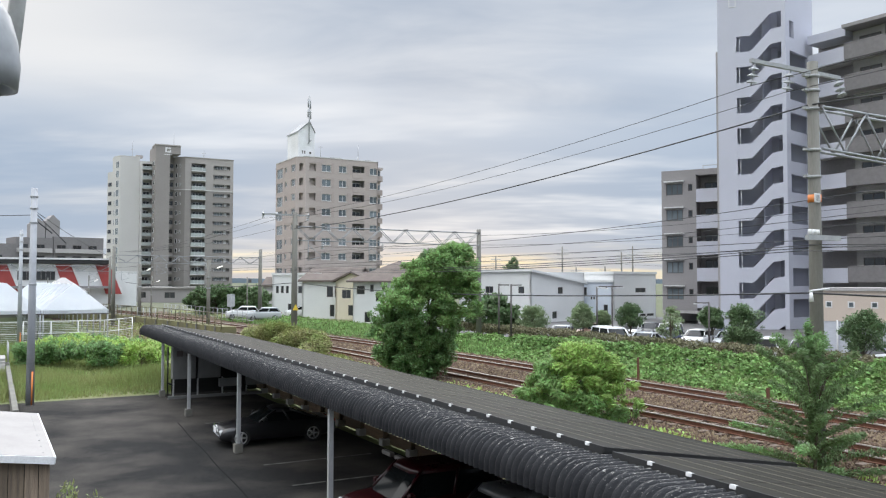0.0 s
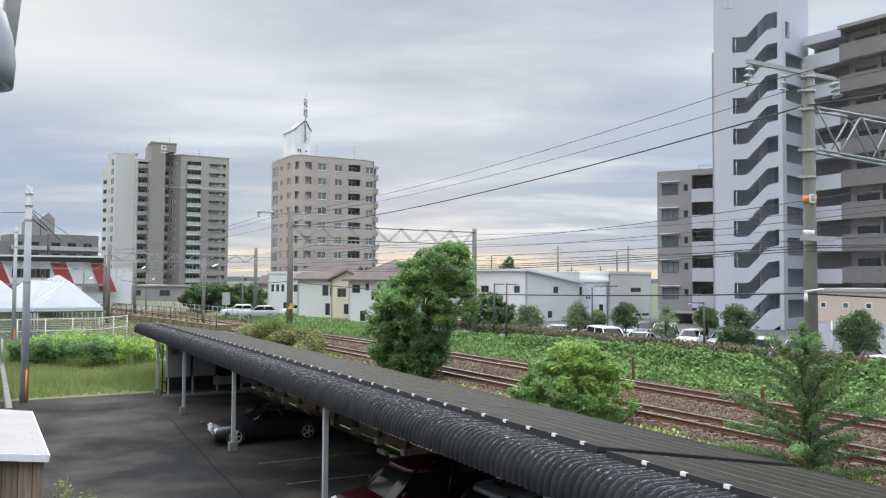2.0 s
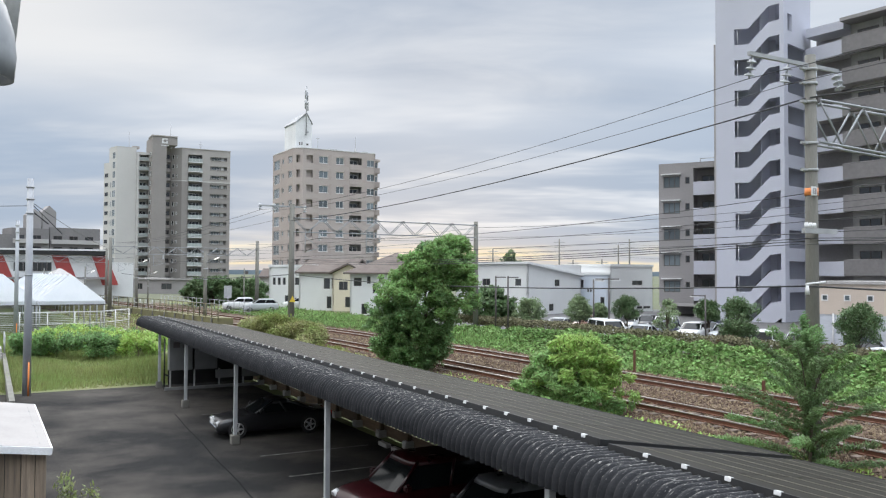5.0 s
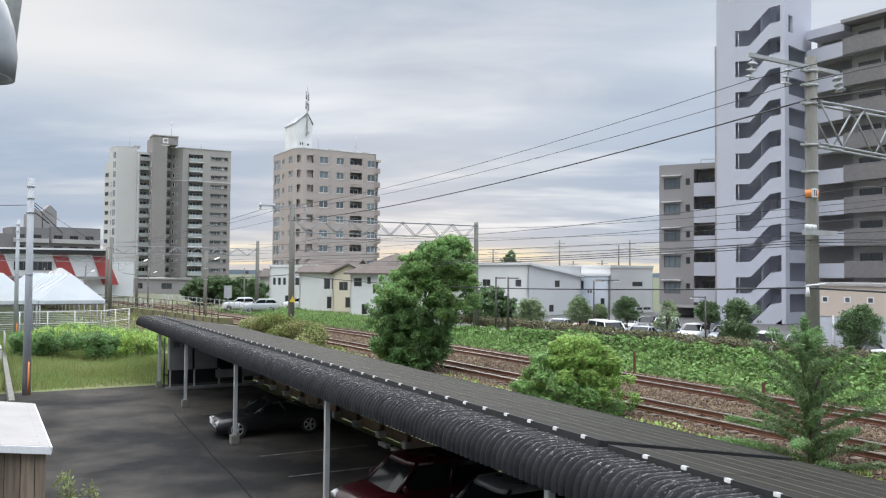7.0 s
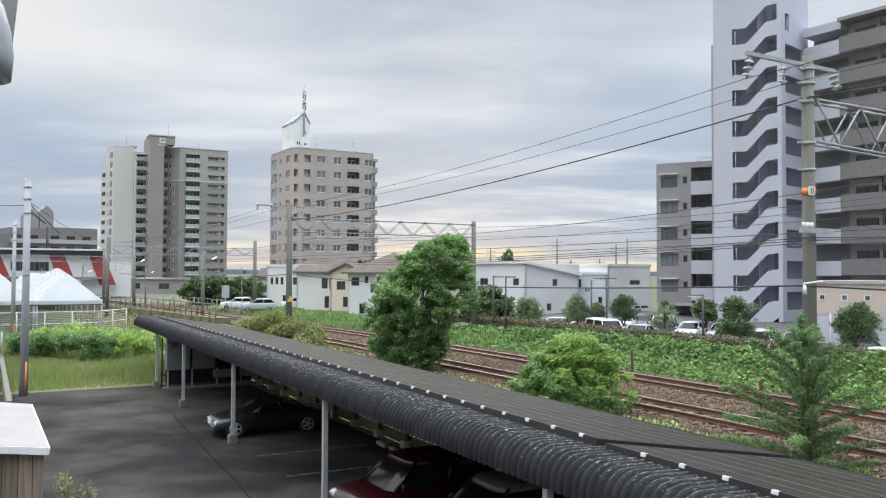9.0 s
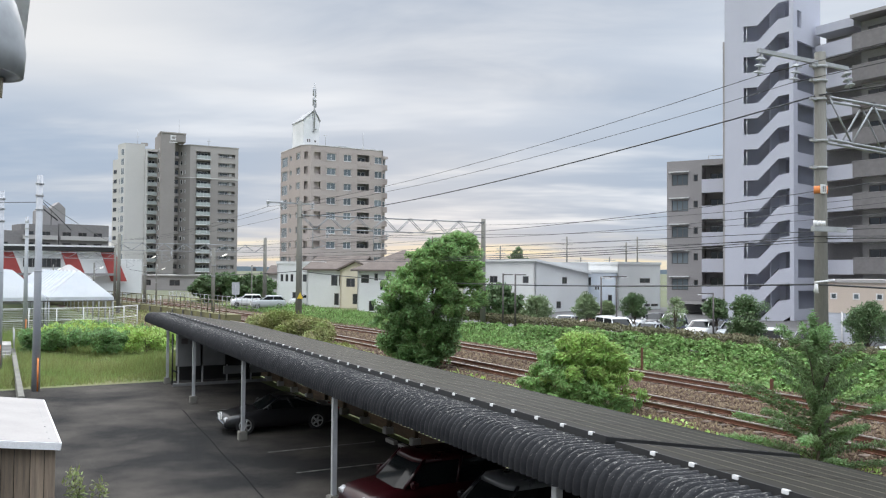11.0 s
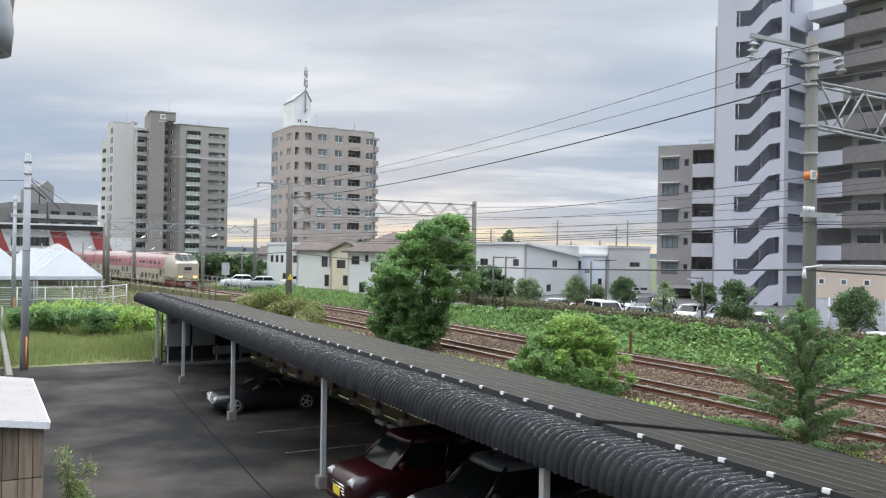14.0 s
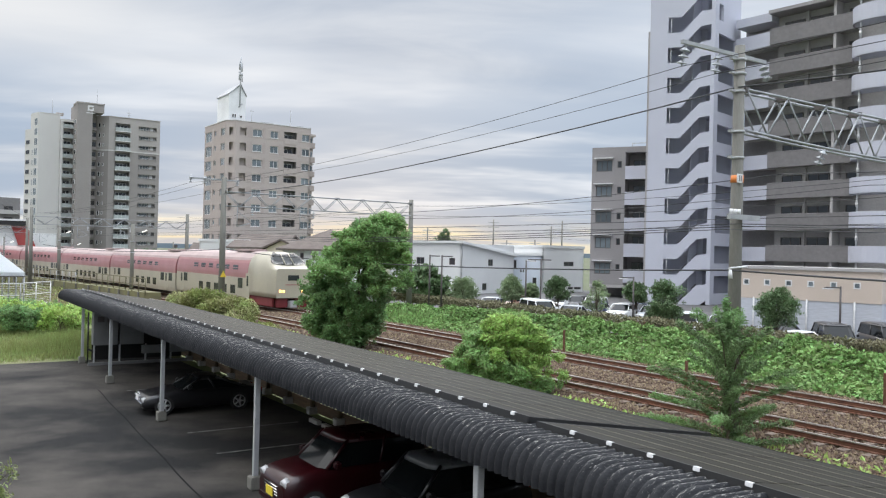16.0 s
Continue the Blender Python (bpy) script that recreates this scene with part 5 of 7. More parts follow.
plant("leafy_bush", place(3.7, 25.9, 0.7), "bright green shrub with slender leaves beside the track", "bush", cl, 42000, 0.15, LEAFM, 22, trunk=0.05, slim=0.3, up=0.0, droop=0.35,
      tops=[c for c in cl if c[2] > 0.4 and noise.noise(Vector((c[0], c[1], c[2])) * 0.9) + 0.42 * c[0] + 0.2 * c[2] > 0.2], top_leaf=LEAFY)
# young tree: a leaning stem with rising branches and fine leaflets
cl, r_ = [], random.Random(31)
for k in range(46):
    t = (k + 0.5) / 46
    h = 0.15 + 3.15 * t
    a_ = 2.4 * k + r_.uniform(-0.3, 0.3)
    reach = (1.95 * (1 - t) ** 0.75 + 0.22) * r_.uniform(0.6, 1.1) * (1.15 if math.cos(a_) < -0.5 and t < 0.35 else 1.0)
    rise = 0.35 + 0.75 * t
    for q in np.arange(0.06, reach, 0.15):
        cl.append((0.12 * (1 - t) - 0.1 * t + q * math.cos(a_), q * math.sin(a_), h + rise * q - 0.10 * q * q, 0.13, 0.13, 0.08))
cl += [(-0.12, 0, z, 0.10, 0.10, 0.16) for z in np.arange(2.9, 3.72, 0.12)]
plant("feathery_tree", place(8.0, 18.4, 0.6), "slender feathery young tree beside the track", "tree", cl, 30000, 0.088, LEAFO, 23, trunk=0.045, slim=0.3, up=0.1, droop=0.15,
      tops=[c for c in cl if c[2] > 3.2 or (c[0] < -0.9 and c[2] < 1.5)], top_leaf=LEAF)
cl = [(x, 0.8 * math.sin(x * 2.1), 0.8 + 0.4 * math.sin(x * 1.7 + 1) - 0.025 * x * x, 0.85, 0.9, 0.65) for x in np.arange(-5.0, 4.6, 0.35)]
plant("low_shrub", at_uv(48.0, 16.0, 0.9, 90), "spreading olive green shrub with reddish tips beside the track", "bush", cl, 52000, 0.14, OLIVE, 24, trunk=0.04)
cl = [(x, 0.5 * math.sin(x * 1.1), 0.35, 0.7, 0.7, 0.4) for x in np.arange(-3.6, 3.8, 0.4)]
plant("low_shrub", at_uv(40.0, 15.3, 0.7, 90), "low green weeds beside the carport roof", "bush", cl, 10000, 0.16, OLIVE, 25, trunk=0.02)

# round clipped trees of the car park, each on a short stem
for i, (x, y, R, H, zc, mt) in enumerate(((5.9, 62.0, 1.15, 1.7, 2.4, LEAFP), (9.9, 63.9, 1.0, 1.7, 2.5, LEAFP), (13.2, 61.9, 1.0, 1.7, 2.65, LEAFD), (11.6, 64.4, 0.65, 1.2, 2.2, LEAFP),
                                          (15.67, 44.85, 1.15, 2.0, 2.75, LEAFD), (20.23, 40.72, 1.15, 1.75, 2.75, LEAFD), (12.35, 46.9, 0.75, 1.9, 2.7, LEAFP), (19.4, 61.8, 0.95, 1.3, 2.5, LEAFD))):
    q = G.inverted() @ Vector((x, y, 0))
    g_ = ground_z(q.y, q.x)
    cl = clumps_in(round_tree(R, H, 0.0, 0.12, i), 46 if i == 6 else 90, R * 0.32, 40 + i)
    cl = [(a, b, c + zc - H / 2 - g_, d, e, f) for a, b, c, d, e, f in cl]
    plant("pruned_tree", place(x, y, g_), "small pruned round tree on a short stem in the car park", "tree", cl, 1900 if i == 6 else 9000, 0.12, mt, 60 + i, trunk=0.08, group="car park trees")
# trees further off
for i, (x, y, R, H) in enumerate(((3.0, 64.0, 2.2, 3.0), (-33.5, 112.0, 3.4, 3.6), (-28.5, 113.0, 3.0, 3.2), (-36.5, 116.0, 2.6, 3.0))):
    cl = clumps_in(round_tree(R, H, 0.1, 0.2, i), 60, R * 0.26, 80 + i)
    plant("dark_tree", place(x, y, GZ), "dense dark green tree behind the railway", "tree", cl, 14000, 0.32, LEAFD, 90 + i, trunk=0.15)
cl = leaning_crown(((4.0, 0.0, 1.3), (6.0, 0.0, 1.75), (7.0, 0.1, 1.5), (8.0, 0.3, 0.8), (8.7, 0.5, 0.25)), 60, 0.42, 15)
plant("far_tree", place(10.3, 150.0, GZ), "pale green treetop above the far roofs", "tree", cl, 3200, 0.34, LEAFP, 99, trunk=0.1)


def strip_points(n, u0, u1, v0, v1, seed, zfun):
    r = np.random.default_rng(seed)
    u, v = r.uniform(u0, u1, n), r.uniform(v0, v1, n)
    out = np.empty((n, 3))
    for i in range(n):
        vv = v[i] - bend(u[i])
        p = P(u[i], vv, zfun(u[i], v[i], vv, r))
        out[i] = p
    return out


def kudzu_z(u, w, v, r):
    """Heaped vines: a flat apron towards the track, then lumpy heaps against the hedge."""
    b = 0.62 + 0.55 * noise.noise(Vector((u * 0.55, w * 0.5, 1.0))) + 0.30 * noise.noise(Vector((u * 1.5, w * 1.2, 4.0)))
    k = 0.16 * ramp(w, 25.9, 26.6) + 0.62 * ramp(w, 28.4, 29.8) * (1 - 0.75 * ramp(w, 31.2, 32.9))
    return ground_z(u, v) + max(b, 0.12) * k * (1 - 0.35 * r.uniform(0, 1) ** 3) + r.uniform(0, 0.07)


def low_z(top):
    return lambda u, w, v, r: ground_z(u, v) + top * r.uniform(0.0, 1.0) * (0.6 + 0.5 * noise.noise(Vector((u * 0.4, w * 0.4, 7))))


single("vine_bank", leaf_mesh("vine_bank", strip_points(120000, -6, 50, 25.9, 32.9, 31, kudzu_z), 0.155, KUDZU, 32, up=-0.12, slim=0.95), None,
       "dense carpet of broad green vine leaves on the bank", "vines", kind="stuff")
single("vine_bank", leaf_mesh("vine_bank", strip_points(14000, 40, 75, 25.6, 33.0, 33, low_z(0.5)), 0.24, KUDZU, 34, up=0.9, slim=0.3), None,
       "bright green grass and weeds beside the far track", "weeds", kind="stuff")
single("track_weeds", leaf_mesh("track_weeds", strip_points(5200, 2, 48, 15.2, 17.3, 35, low_z(0.3)), 0.14, LEAFB, 36, up=0.5, slim=0.45), None,
       "scattered green weeds on the ballast edge", "weeds", kind="stuff")
single("track_weeds", leaf_mesh("track_weeds", strip_points(9000, 54, 112, 11.5, 17.2, 43, low_z(0.45)), 0.2, OLIVE, 44, up=0.6, slim=0.4), None,
       "rough olive weeds beside the distant track", "weeds", kind="stuff")
single("track_weeds", leaf_mesh("track_weeds", strip_points(7000, 70, 100, 27.0, 34.0, 45, low_z(0.5)), 0.24, KUDZU, 46, up=0.6, slim=0.4), None,
       "green weeds beyond the distant track", "weeds", kind="stuff")
single("hedge", leaf_mesh("hedge", strip_points(42000, -6, 58, 33.0, 34.2, 37, lambda u, w, v, r: GZ + 1.22 * r.uniform(0.3, 1) ** 0.6 * (1 + 0.12 * noise.noise(Vector((u * 0.5, 0, 0))))), 0.14, HEDGE, 38, up=0.4, slim=0.6), None,
       "clipped brownish-green hedge along the car park", "hedge", kind="stuff")


def grass_field(n, u0, u1, v0, v1, h, seed, wide=0.024):
    r = np.random.default_rng(seed)
    vs = np.empty((n, 3, 3))
    k = 0
    u, v = r.uniform(u0, u1, n), r.uniform(v0, v1, n)
    for i in range(n):
        p = np.array(P(u[i], v[i], ground_z(u[i], v[i]) - 0.02))
        hh = h * (0.75 + 0.7 * noise.noise(Vector((u[i] * 0.3, v[i] * 0.3, 3)))) * r.uniform(0.5, 1.2) * min(1.0, 0.25 + (u[i] - u0) * 0.5)
        a = r.uniform(0, 2 * np.pi)
        s = np.array([math.cos(a), math.sin(a), 0]) * wide
        lean = r.normal(0, 0.25, 2) * hh
        vs[i] = (p - s, p + s, p + np.array([lean[0], lean[1], hh]))
    return soup("grass", vs.reshape(-1, 3).tolist(), np.arange(n * 3).reshape(n, 3).tolist(), GRASS)


single("grass", grass_field(95000, 39.4, 70, -14, 9.5, 0.62, 51), None, "tall rough yellow-green grass beyond the asphalt yard", "grass", kind="stuff")
r_ = random.Random(4)
for i in range(22):
    u, v = r_.uniform(50, 60), 2.6 + 0.32 * i
    cl = [(r_.uniform(-0.9, 0.9), r_.uniform(-0.6, 0.6), r_.uniform(0.5, 1.35), 0.5, 0.5, 0.4) for _ in range(9)]
    plant("tall_weed", at_uv(u, v, 0.0), "leafy green weed clump in the rough grass", "bush", cl, 2600, 0.17, LEAFB if i % 2 else LEAF, 120 + i, trunk=0.03, slim=0.5, group="weed clumps before the fence")
cl = [(r_.uniform(-0.35, 0.35), r_.uniform(-0.3, 0.3), r_.uniform(0.5, 1.5), 0.2, 0.2, 0.2) for _ in range(9)]
plant("tall_weed", place(-6.95, 14.75, 0), "thin pale weed beside the shed", "bush", cl, 900, 0.10, GRASS, 140, trunk=0.02, slim=0.3)


# ---------------------------------------------------------------- ballast stones and sleepers
def stones(n, seed, u0, u1, v0, v1, size):
    r = np.random.default_rng(seed)
    u, v = r.uniform(u0, u1, n), r.uniform(v0, v1, n)
    o = np.array([(1, 0, 0), (-1, 0, 0), (0, 1, 0), (0, -1, 0), (0, 0, 1), (0, 0, -1)], float)
    fc = np.array([(0, 2, 4), (2, 1, 4), (1, 3, 4), (3, 0, 4), (2, 0, 5), (1, 2, 5), (3, 1, 5), (0, 3, 5)])
    vs = np.empty((n, 6, 3))
    for i in range(n):
        c = np.array(P(u[i], v[i] - bend(u[i]), 0.80 - dip(u[i]) + 0.02 * r.uniform(-1, 1)))
        s = size * r.uniform(0.6, 1.4)
        vs[i] = c + (o * r.uniform(0.55, 1.1, (6, 1)) + r.normal(0, 0.15, (6, 3))) * s
    f = (fc[None] + (np.arange(n) * 6)[:, None, None]).reshape(-1, 3)
    return soup("ballast", vs.reshape(-1, 3).tolist(), f.tolist(), STONE)


single("ballast", stones(46000, 71, -2, 34, 16.4, 26.2, 0.05), None, "coarse brown and grey track ballast", "gravel", kind="stuff")
single("ballast", stones(14000, 72, 34, 70, 16.4, 26.2, 0.09), None, "coarse brown and grey track ballast", "gravel", kind="stuff")

# ---------------------------------------------------------------- gantries, poles, wires
STEEL = mat("painted_truss_steel", (0.36, 0.375, 0.39), (0.27, 0.285, 0.30), 0.55, 3, 0.1, metal=0.2)
PORC = mat("porcelain", (0.46, 0.48, 0.50), (0.38, 0.40, 0.42), 0.35, 5, 0)
WIRE = mat("wire", (0.05, 0.052, 0.056), (0.04, 0.04, 0.045), 0.6, 8, 0)
ORANGE = mat("orange_band", (0.75, 0.24, 0.06), (0.65, 0.22, 0.06), 0.6, 5, 0.05)
YELLOW = mat("yellow_plate", (0.75, 0.55, 0.05), (0.7, 0.5, 0.05), 0.6, 5, 0.05)
LAMPG = glow_mat("lit_platform_lamp", (1.0, 0.98, 0.92), 1.1)


def insulator(parent, p, tilt=0.25, n=3, s=1.0):
    """A string of porcelain discs hung on a rod."""
    d = Vector((0, tilt, -1)).normalized()
    p = Vector(p)
    bm = bmesh.new(); tube(bm, p, p + d * 0.17 * n * s, 0.022 * s, n=6)
    rod_ = part("insulator", bm, PORC, parent, "grey porcelain disc insulator string")
    if n not in DISCS:
        bm = bmesh.new()
        rings(bm, [[(r * math.cos(a), r * math.sin(a), z) for a in np.linspace(0, 2 * math.pi, 15)[:-1]] for r, z in ((0.045, 0.0), (0.06, -0.02), (0.105, -0.04), (0.125, -0.06), (0.11, -0.07), (0.05, -0.062))])
        DISCS[n] = mesh("disc", bm, PORC)
    q = d.to_track_quat("-Z", "Y").to_matrix().to_4x4()
    for i in range(n):
        part("disc", DISCS[n], PORC, rod_, m=Matrix.Translation(p + d * (0.08 + 0.15 * i) * s) @ q)
    return p + d * 0.17 * n * s


DISCS = {}


def truss(parent, v0, v1, z0, z1, sag=0.0, bays=8, r=0.034, half=0.16):
    """A double-chord lattice beam along x at u = 0."""
    def zt(x): return z1
    def zb(x): return z0 - sag * math.sin(math.pi * (x - v0) / (v1 - v0))
    xs = np.linspace(v0, v1, 2 * bays + 1)
    for y in (-half, half):
        for f in (zt, zb):
            bm = bmesh.new()
            sweep(bm, [(a, y, f(a)) for a in xs], r, 6)
            part("chord", bm, STEEL, parent, "painted steel chord")
        for i, (a, b) in enumerate(zip(xs, xs[1:])):
            bm = bmesh.new()
            tube(bm, (a, y, zt(a) if i % 2 == 0 else zb(a)), (b, y, zb(b) if i % 2 == 0 else zt(b)), r * 0.75, n=6)
            part("diagonal", bm, STEEL, parent)
    for a in xs[::2]:
        bm = bmesh.new(); box(bm, (a - 0.08, -half - 0.02, zt(a) - 0.06), (a + 0.08, half + 0.02, zt(a) + 0.06)); part("gusset", bm, DARKF, parent)


def pole(parent, p, h, r0, r1, m_=POLEC, name="column", label=""):
    bm = bmesh.new()
    p = Vector(p)
    tube(bm, p - Vector((0, 0, 0.3)), p + Vector((0, 0, h)), r0, r1, n=16)
    part(name, bm, m_, parent, label)


def gantry(u, va, vb, ha, hb, z0, z1, ra, rb, sag=0.0, bays=8, label=""):
    g = thing("overhead_line_gantry", at_uv(u, 0, GZ), label, "railway gantry", "gantries over the tracks")
    pole(g, (va, 0, 0), ha, ra, ra * 0.72, label="grey concrete column"); pole(g, (vb, 0, 0), hb, rb, rb * 0.75, label="grey concrete column")
    truss(g, va + 0.1, vb - 0.1, z0, z1, sag, bays)
    for v in TRACKS:
        vv = v - bend(u)
        if u < 20:
            continue
        bm = bmesh.new()
        tube(bm, (vv - 0.9, 0, z0), (vv - 0.9, 0, z0 - 1.3), 0.03, n=6); tube(bm, (vv - 0.9, 0, z0 - 1.3), (vv + 0.1, 0, z0 - 1.0), 0.025, n=6)
        tube(bm, (vv - 0.9, 0, z0 - 0.3), (vv + 0.1, 0, z0 - 1.0), 0.02, n=6)
        part("bracket_arm", bm, STEEL, g)
        insulator(g, (vv + 0.1, 0, z0 - 0.05), 0.0)
    return g


g1 = gantry(12.5, 17.4, 31.6, 9.8, 9.9, 7.68, 8.7, 0.175, 0.2, sag=0.15, bays=8, label="steel lattice gantry on concrete columns over the tracks")
bm = bmesh.new(); tube(bm, (17.4, 0, 6.38), (17.4, 0, 6.56), 0.158, n=16); part("band", bm, ORANGE, g1, "orange marker band")
bm = bmesh.new(); box(bm, (17.16, -0.19, 6.36), (17.36, -0.155, 6.58)); part("plate", bm, CLIP, g1, "pale number plate with dark bars", bevel=0.008)
for dx in (0.05, 0.12):
    bm = bmesh.new(); box(bm, (17.16 + dx, -0.194, 6.40), (17.16 + dx + 0.03, -0.191, 6.54)); part("bar", bm, DARKF, g1)
for zz in (7.0, 7.65, 8.65, 9.1, 9.45):
    bm = bmesh.new(); tube(bm, (17.4, 0, zz - 0.03), (17.4, 0, zz + 0.03), 0.165, n=14); box(bm, (17.05, -0.05, zz - 0.03), (17.2, 0.05, zz + 0.03)); part("clamp", bm, GALV, g1)
bm = bmesh.new(); box(bm, (15.2, -0.04, 9.5), (18.45, 0.04, 9.59)); part("crossarm", bm, GALV, g1, "pale steel crossarm")
w1 = [insulator(g1, (15.35, 0, 9.5), 0.25), insulator(g1, (16.6, 0, 9.5), 0.25), insulator(g1, (18.35, 0, 9.5), -0.3)]
insulator(g1, (21.3, 0, 7.6), 0.5)
bm = bmesh.new(); box(bm, (16.75, -0.3, 5.45), (17.95, -0.2, 5.57)); part("crossarm", bm, GALV, g1, "small steel crossarm")
for x in (16.85, 17.0, 17.15):
    bm = bmesh.new(); tube(bm, (x, -0.25, 5.58), (x, -0.25, 5.7), 0.05, 0.04, n=8); part("insulator", bm, CLIP, g1)
bm = bmesh.new(); tube(bm, (16.75, -0.3, 4.25), (17.6, -0.2, 4.3), 0.025, n=6); tube(bm, (16.8, -0.3, 4.22), (16.8, -0.3, 4.0), 0.035, 0.06, n=10)
part("lamp", bm, CLIP, g1, "white signal lamp on a bracket")

g2 = gantry(50.2, 17.4, 31.45, 8.93, 8.29, 7.12, 8.02, 0.22, 0.21, bays=7, label="grey lattice gantry on two concrete columns")
bm = bmesh.new(); box(bm, (15.2, -0.05, 8.7), (18.4, 0.05, 8.8)); part("crossarm", bm, GALV, g2)
w2 = [insulator(g2, (15.3, 0, 8.95), 0.3), insulator(g2, (16.2, 0, 8.95), 0.3), insulator(g2, (18.3, 0, 8.9), 0.3)]
bm = bmesh.new(); prism(bm, [(17.2, 2.6), (17.6, 2.6), (17.4, 3.0)], -0.28, -0.25); part("sign", bm, YELLOW, g2, "yellow triangular sign")
g3 = gantry(93.0, 12.0, 28.05, 8.2, 8.2, 6.45, 7.25, 0.22, 0.25, bays=7, label="far lattice gantry over the tracks")
g4 = gantry(128.0, 0.5, 16.0, 8.0, 8.0, 5.9, 6.7, 0.22, 0.22, bays=6, label="distant lattice gantry near the station")


def wire(p0, p1, sag, r=0.014, label="thin dark overhead wire", name="overhead_wire", n=14):
    bm = bmesh.new()
    p0, p1 = Vector(p0), Vector(p1)
    pts = [p0.lerp(p1, i / n) - Vector((0, 0, sag * 4 * (i / n) * (1 - i / n))) for i in range(n + 1)]
    sweep(bm, pts, r)
    single(name, bm, WIRE, label, "wire", "overhead wires")


for a, b in zip(w1, w2):
    pa, pb = g1.matrix_basis @ a, g2.matrix_basis @ b
    if a is not w1[2]:
        wire(pa, pb, 0.5, 0.009)
    wire(pa, pa + (pa - pb) * 0.95 + Vector((0, 0, 0.5)), 0.3, 0.010)
    pc = g3.matrix_basis @ Vector((12.5 + 0.6 * w1.index(a), 0, 7.6))
    wire(pb, pc, 0.4, 0.011)
wire(P(12.5, 17.6, 4.95), P(50.2, 17.7, 5.1), 0.35, 0.022, "thick black telephone cable", "cable")
wire(P(12.5, 17.1, 4.95), P(-26, 17.1, 5.1), 0.35, 0.024, "thick black telephone cable", "cable")
wire(P(50.2, 17.2, 5.1), P(95, 13.4, 5.1), 0.4, 0.024, "thick black telephone cable", "cable")
wire(P(12.5, 17.3, 9.5), P(50.2, 17.3, 8.6), 0.45, 0.022, "thick black feeder cable", "cable")
wire(P(12.5, 17.3, 9.5), P(-26, 17.3, 9.6), 0.6, 0.022, "thick black feeder cable", "cable")
for dv, z1_, z2_ in ((0.15, 6.1, 6.1), (0.3, 6.05, 6.0), (-0.2, 5.95, 5.9)):
    wire(P(12.5, 17.1 + dv, z1_), P(50.2, 17.2 + dv, z2_), 0.3, 0.011)
    wire(P(12.5, 17.1 + dv, z1_), P(-26, 17.2 + dv, z2_), 0.3, 0.011)
for v in TRACKS:
    us = (-26, 12.5, 50.2, 95.0, 128.0)
    for a, b in zip(us, us[1:]):
        wire(P(a, v - bend(a), 7.5), P(b, v - bend(b), 7.5), 0.5, 0.011, "thin dark catenary wire")
        wire(P(a, v - bend(a), 6.35), P(b, v - bend(b), 6.35), 0.05, 0.011, "thin dark contact wire")
for v, z in ((31.5, 8.6), (31.5, 7.9)):
    wire(P(12.5, v, z), P(50.2, v, z), 0.4, 0.012); wire(P(50.2, v, z), P(95, v - 4, z), 0.4, 0.012); wire(P(12.5, v, z), P(-26, v, z), 0.4, 0.012)
# utility lines over the far roofs
for k, (z0, z1_) in enumerate(((9.4, 9.9), (8.6, 8.9), (7.6, 7.7))):
    wire((-8, 128, z0), (22, 118, z0 + 0.3), 0.5, 0.013); wire((22, 118, z0 + 0.3), (60, 106, z1_), 0.6, 0.013)
for x, y, h in ((6.2, 128, 8.5), (15.4, 118, 9.6), (20.5, 112, 6.6), (24.0, 118, 8.8), (25.4, 117, 9.6), (33, 122, 7.0), (3.0, 132, 7.2), (17.7, 120, 6.6)):
    t_ = thing("utility_pole", place(x, y, GZ), "far concrete utility pole with crossarms", "utility pole", "far utility poles")
    pole(t_, (0, 0, 0), h, 0.15, 0.1, name="post")
    for dz in (0.5, 1.2):
        bm = bmesh.new(); box(bm, (-0.8, -0.04, h - dz - 0.04), (0.8, 0.04, h - dz + 0.04)); part("crossarm", bm, GALV, t_)

# steel poles of the yard
PALEP = mat("pale_grey_pole_paint", (0.38, 0.395, 0.42), (0.32, 0.335, 0.36), 0.6, 2, 0.05)
for (x, y), h, r, lab in (((-17.95, 33.9), 9.15, 0.17, "tall galvanised steel pole with orange marker at its foot"), ((-32.3, 59.3), 9.0, 0.16, "tall galvanised steel pole behind the fence"), ((-22.9, 39.6), 9.0, 0.2, "tall galvanised steel pole near the stairs")):
    t_ = thing("steel_pole", place(x, y, 0), lab, "pole")
    pole(t_, (0, 0, 0), h, r, r * 0.72, PALEP, "post")
    for z in (h - 0.4, h - 0.9, h - 1.5, h * 0.55):
        bm = bmesh.new(); tube(bm, (0, 0, z), (0, 0, z + 0.07), r * 0.95, n=12); part("clamp", bm, GALV, t_)
    bm = bmesh.new(); tube(bm, (r * 0.75, -r * 0.6, 0), (r * 0.8, -r * 0.6, 1.4), 0.038, n=8); part("cable_guard", bm, ORANGE, t_, "orange cable guard")
    if y < 35:
        bm = bmesh.new(); tube(bm, (0, 0, h - 1.0), (1.0, 0.8, h - 2.3), 0.02, n=5); tube(bm, (0, 0, h - 1.3), (0.6, 0.4, h - 1.9), 0.03, n=5); part("stay", bm, WIRE, t_)
wire((-17.95, 33.9, 8.2), P(95, 13.4, 7.5), 0.4, 0.014)
wire((-17.95, 33.9, 8.0), (-60, 30, 8.4), 0.4, 0.014)

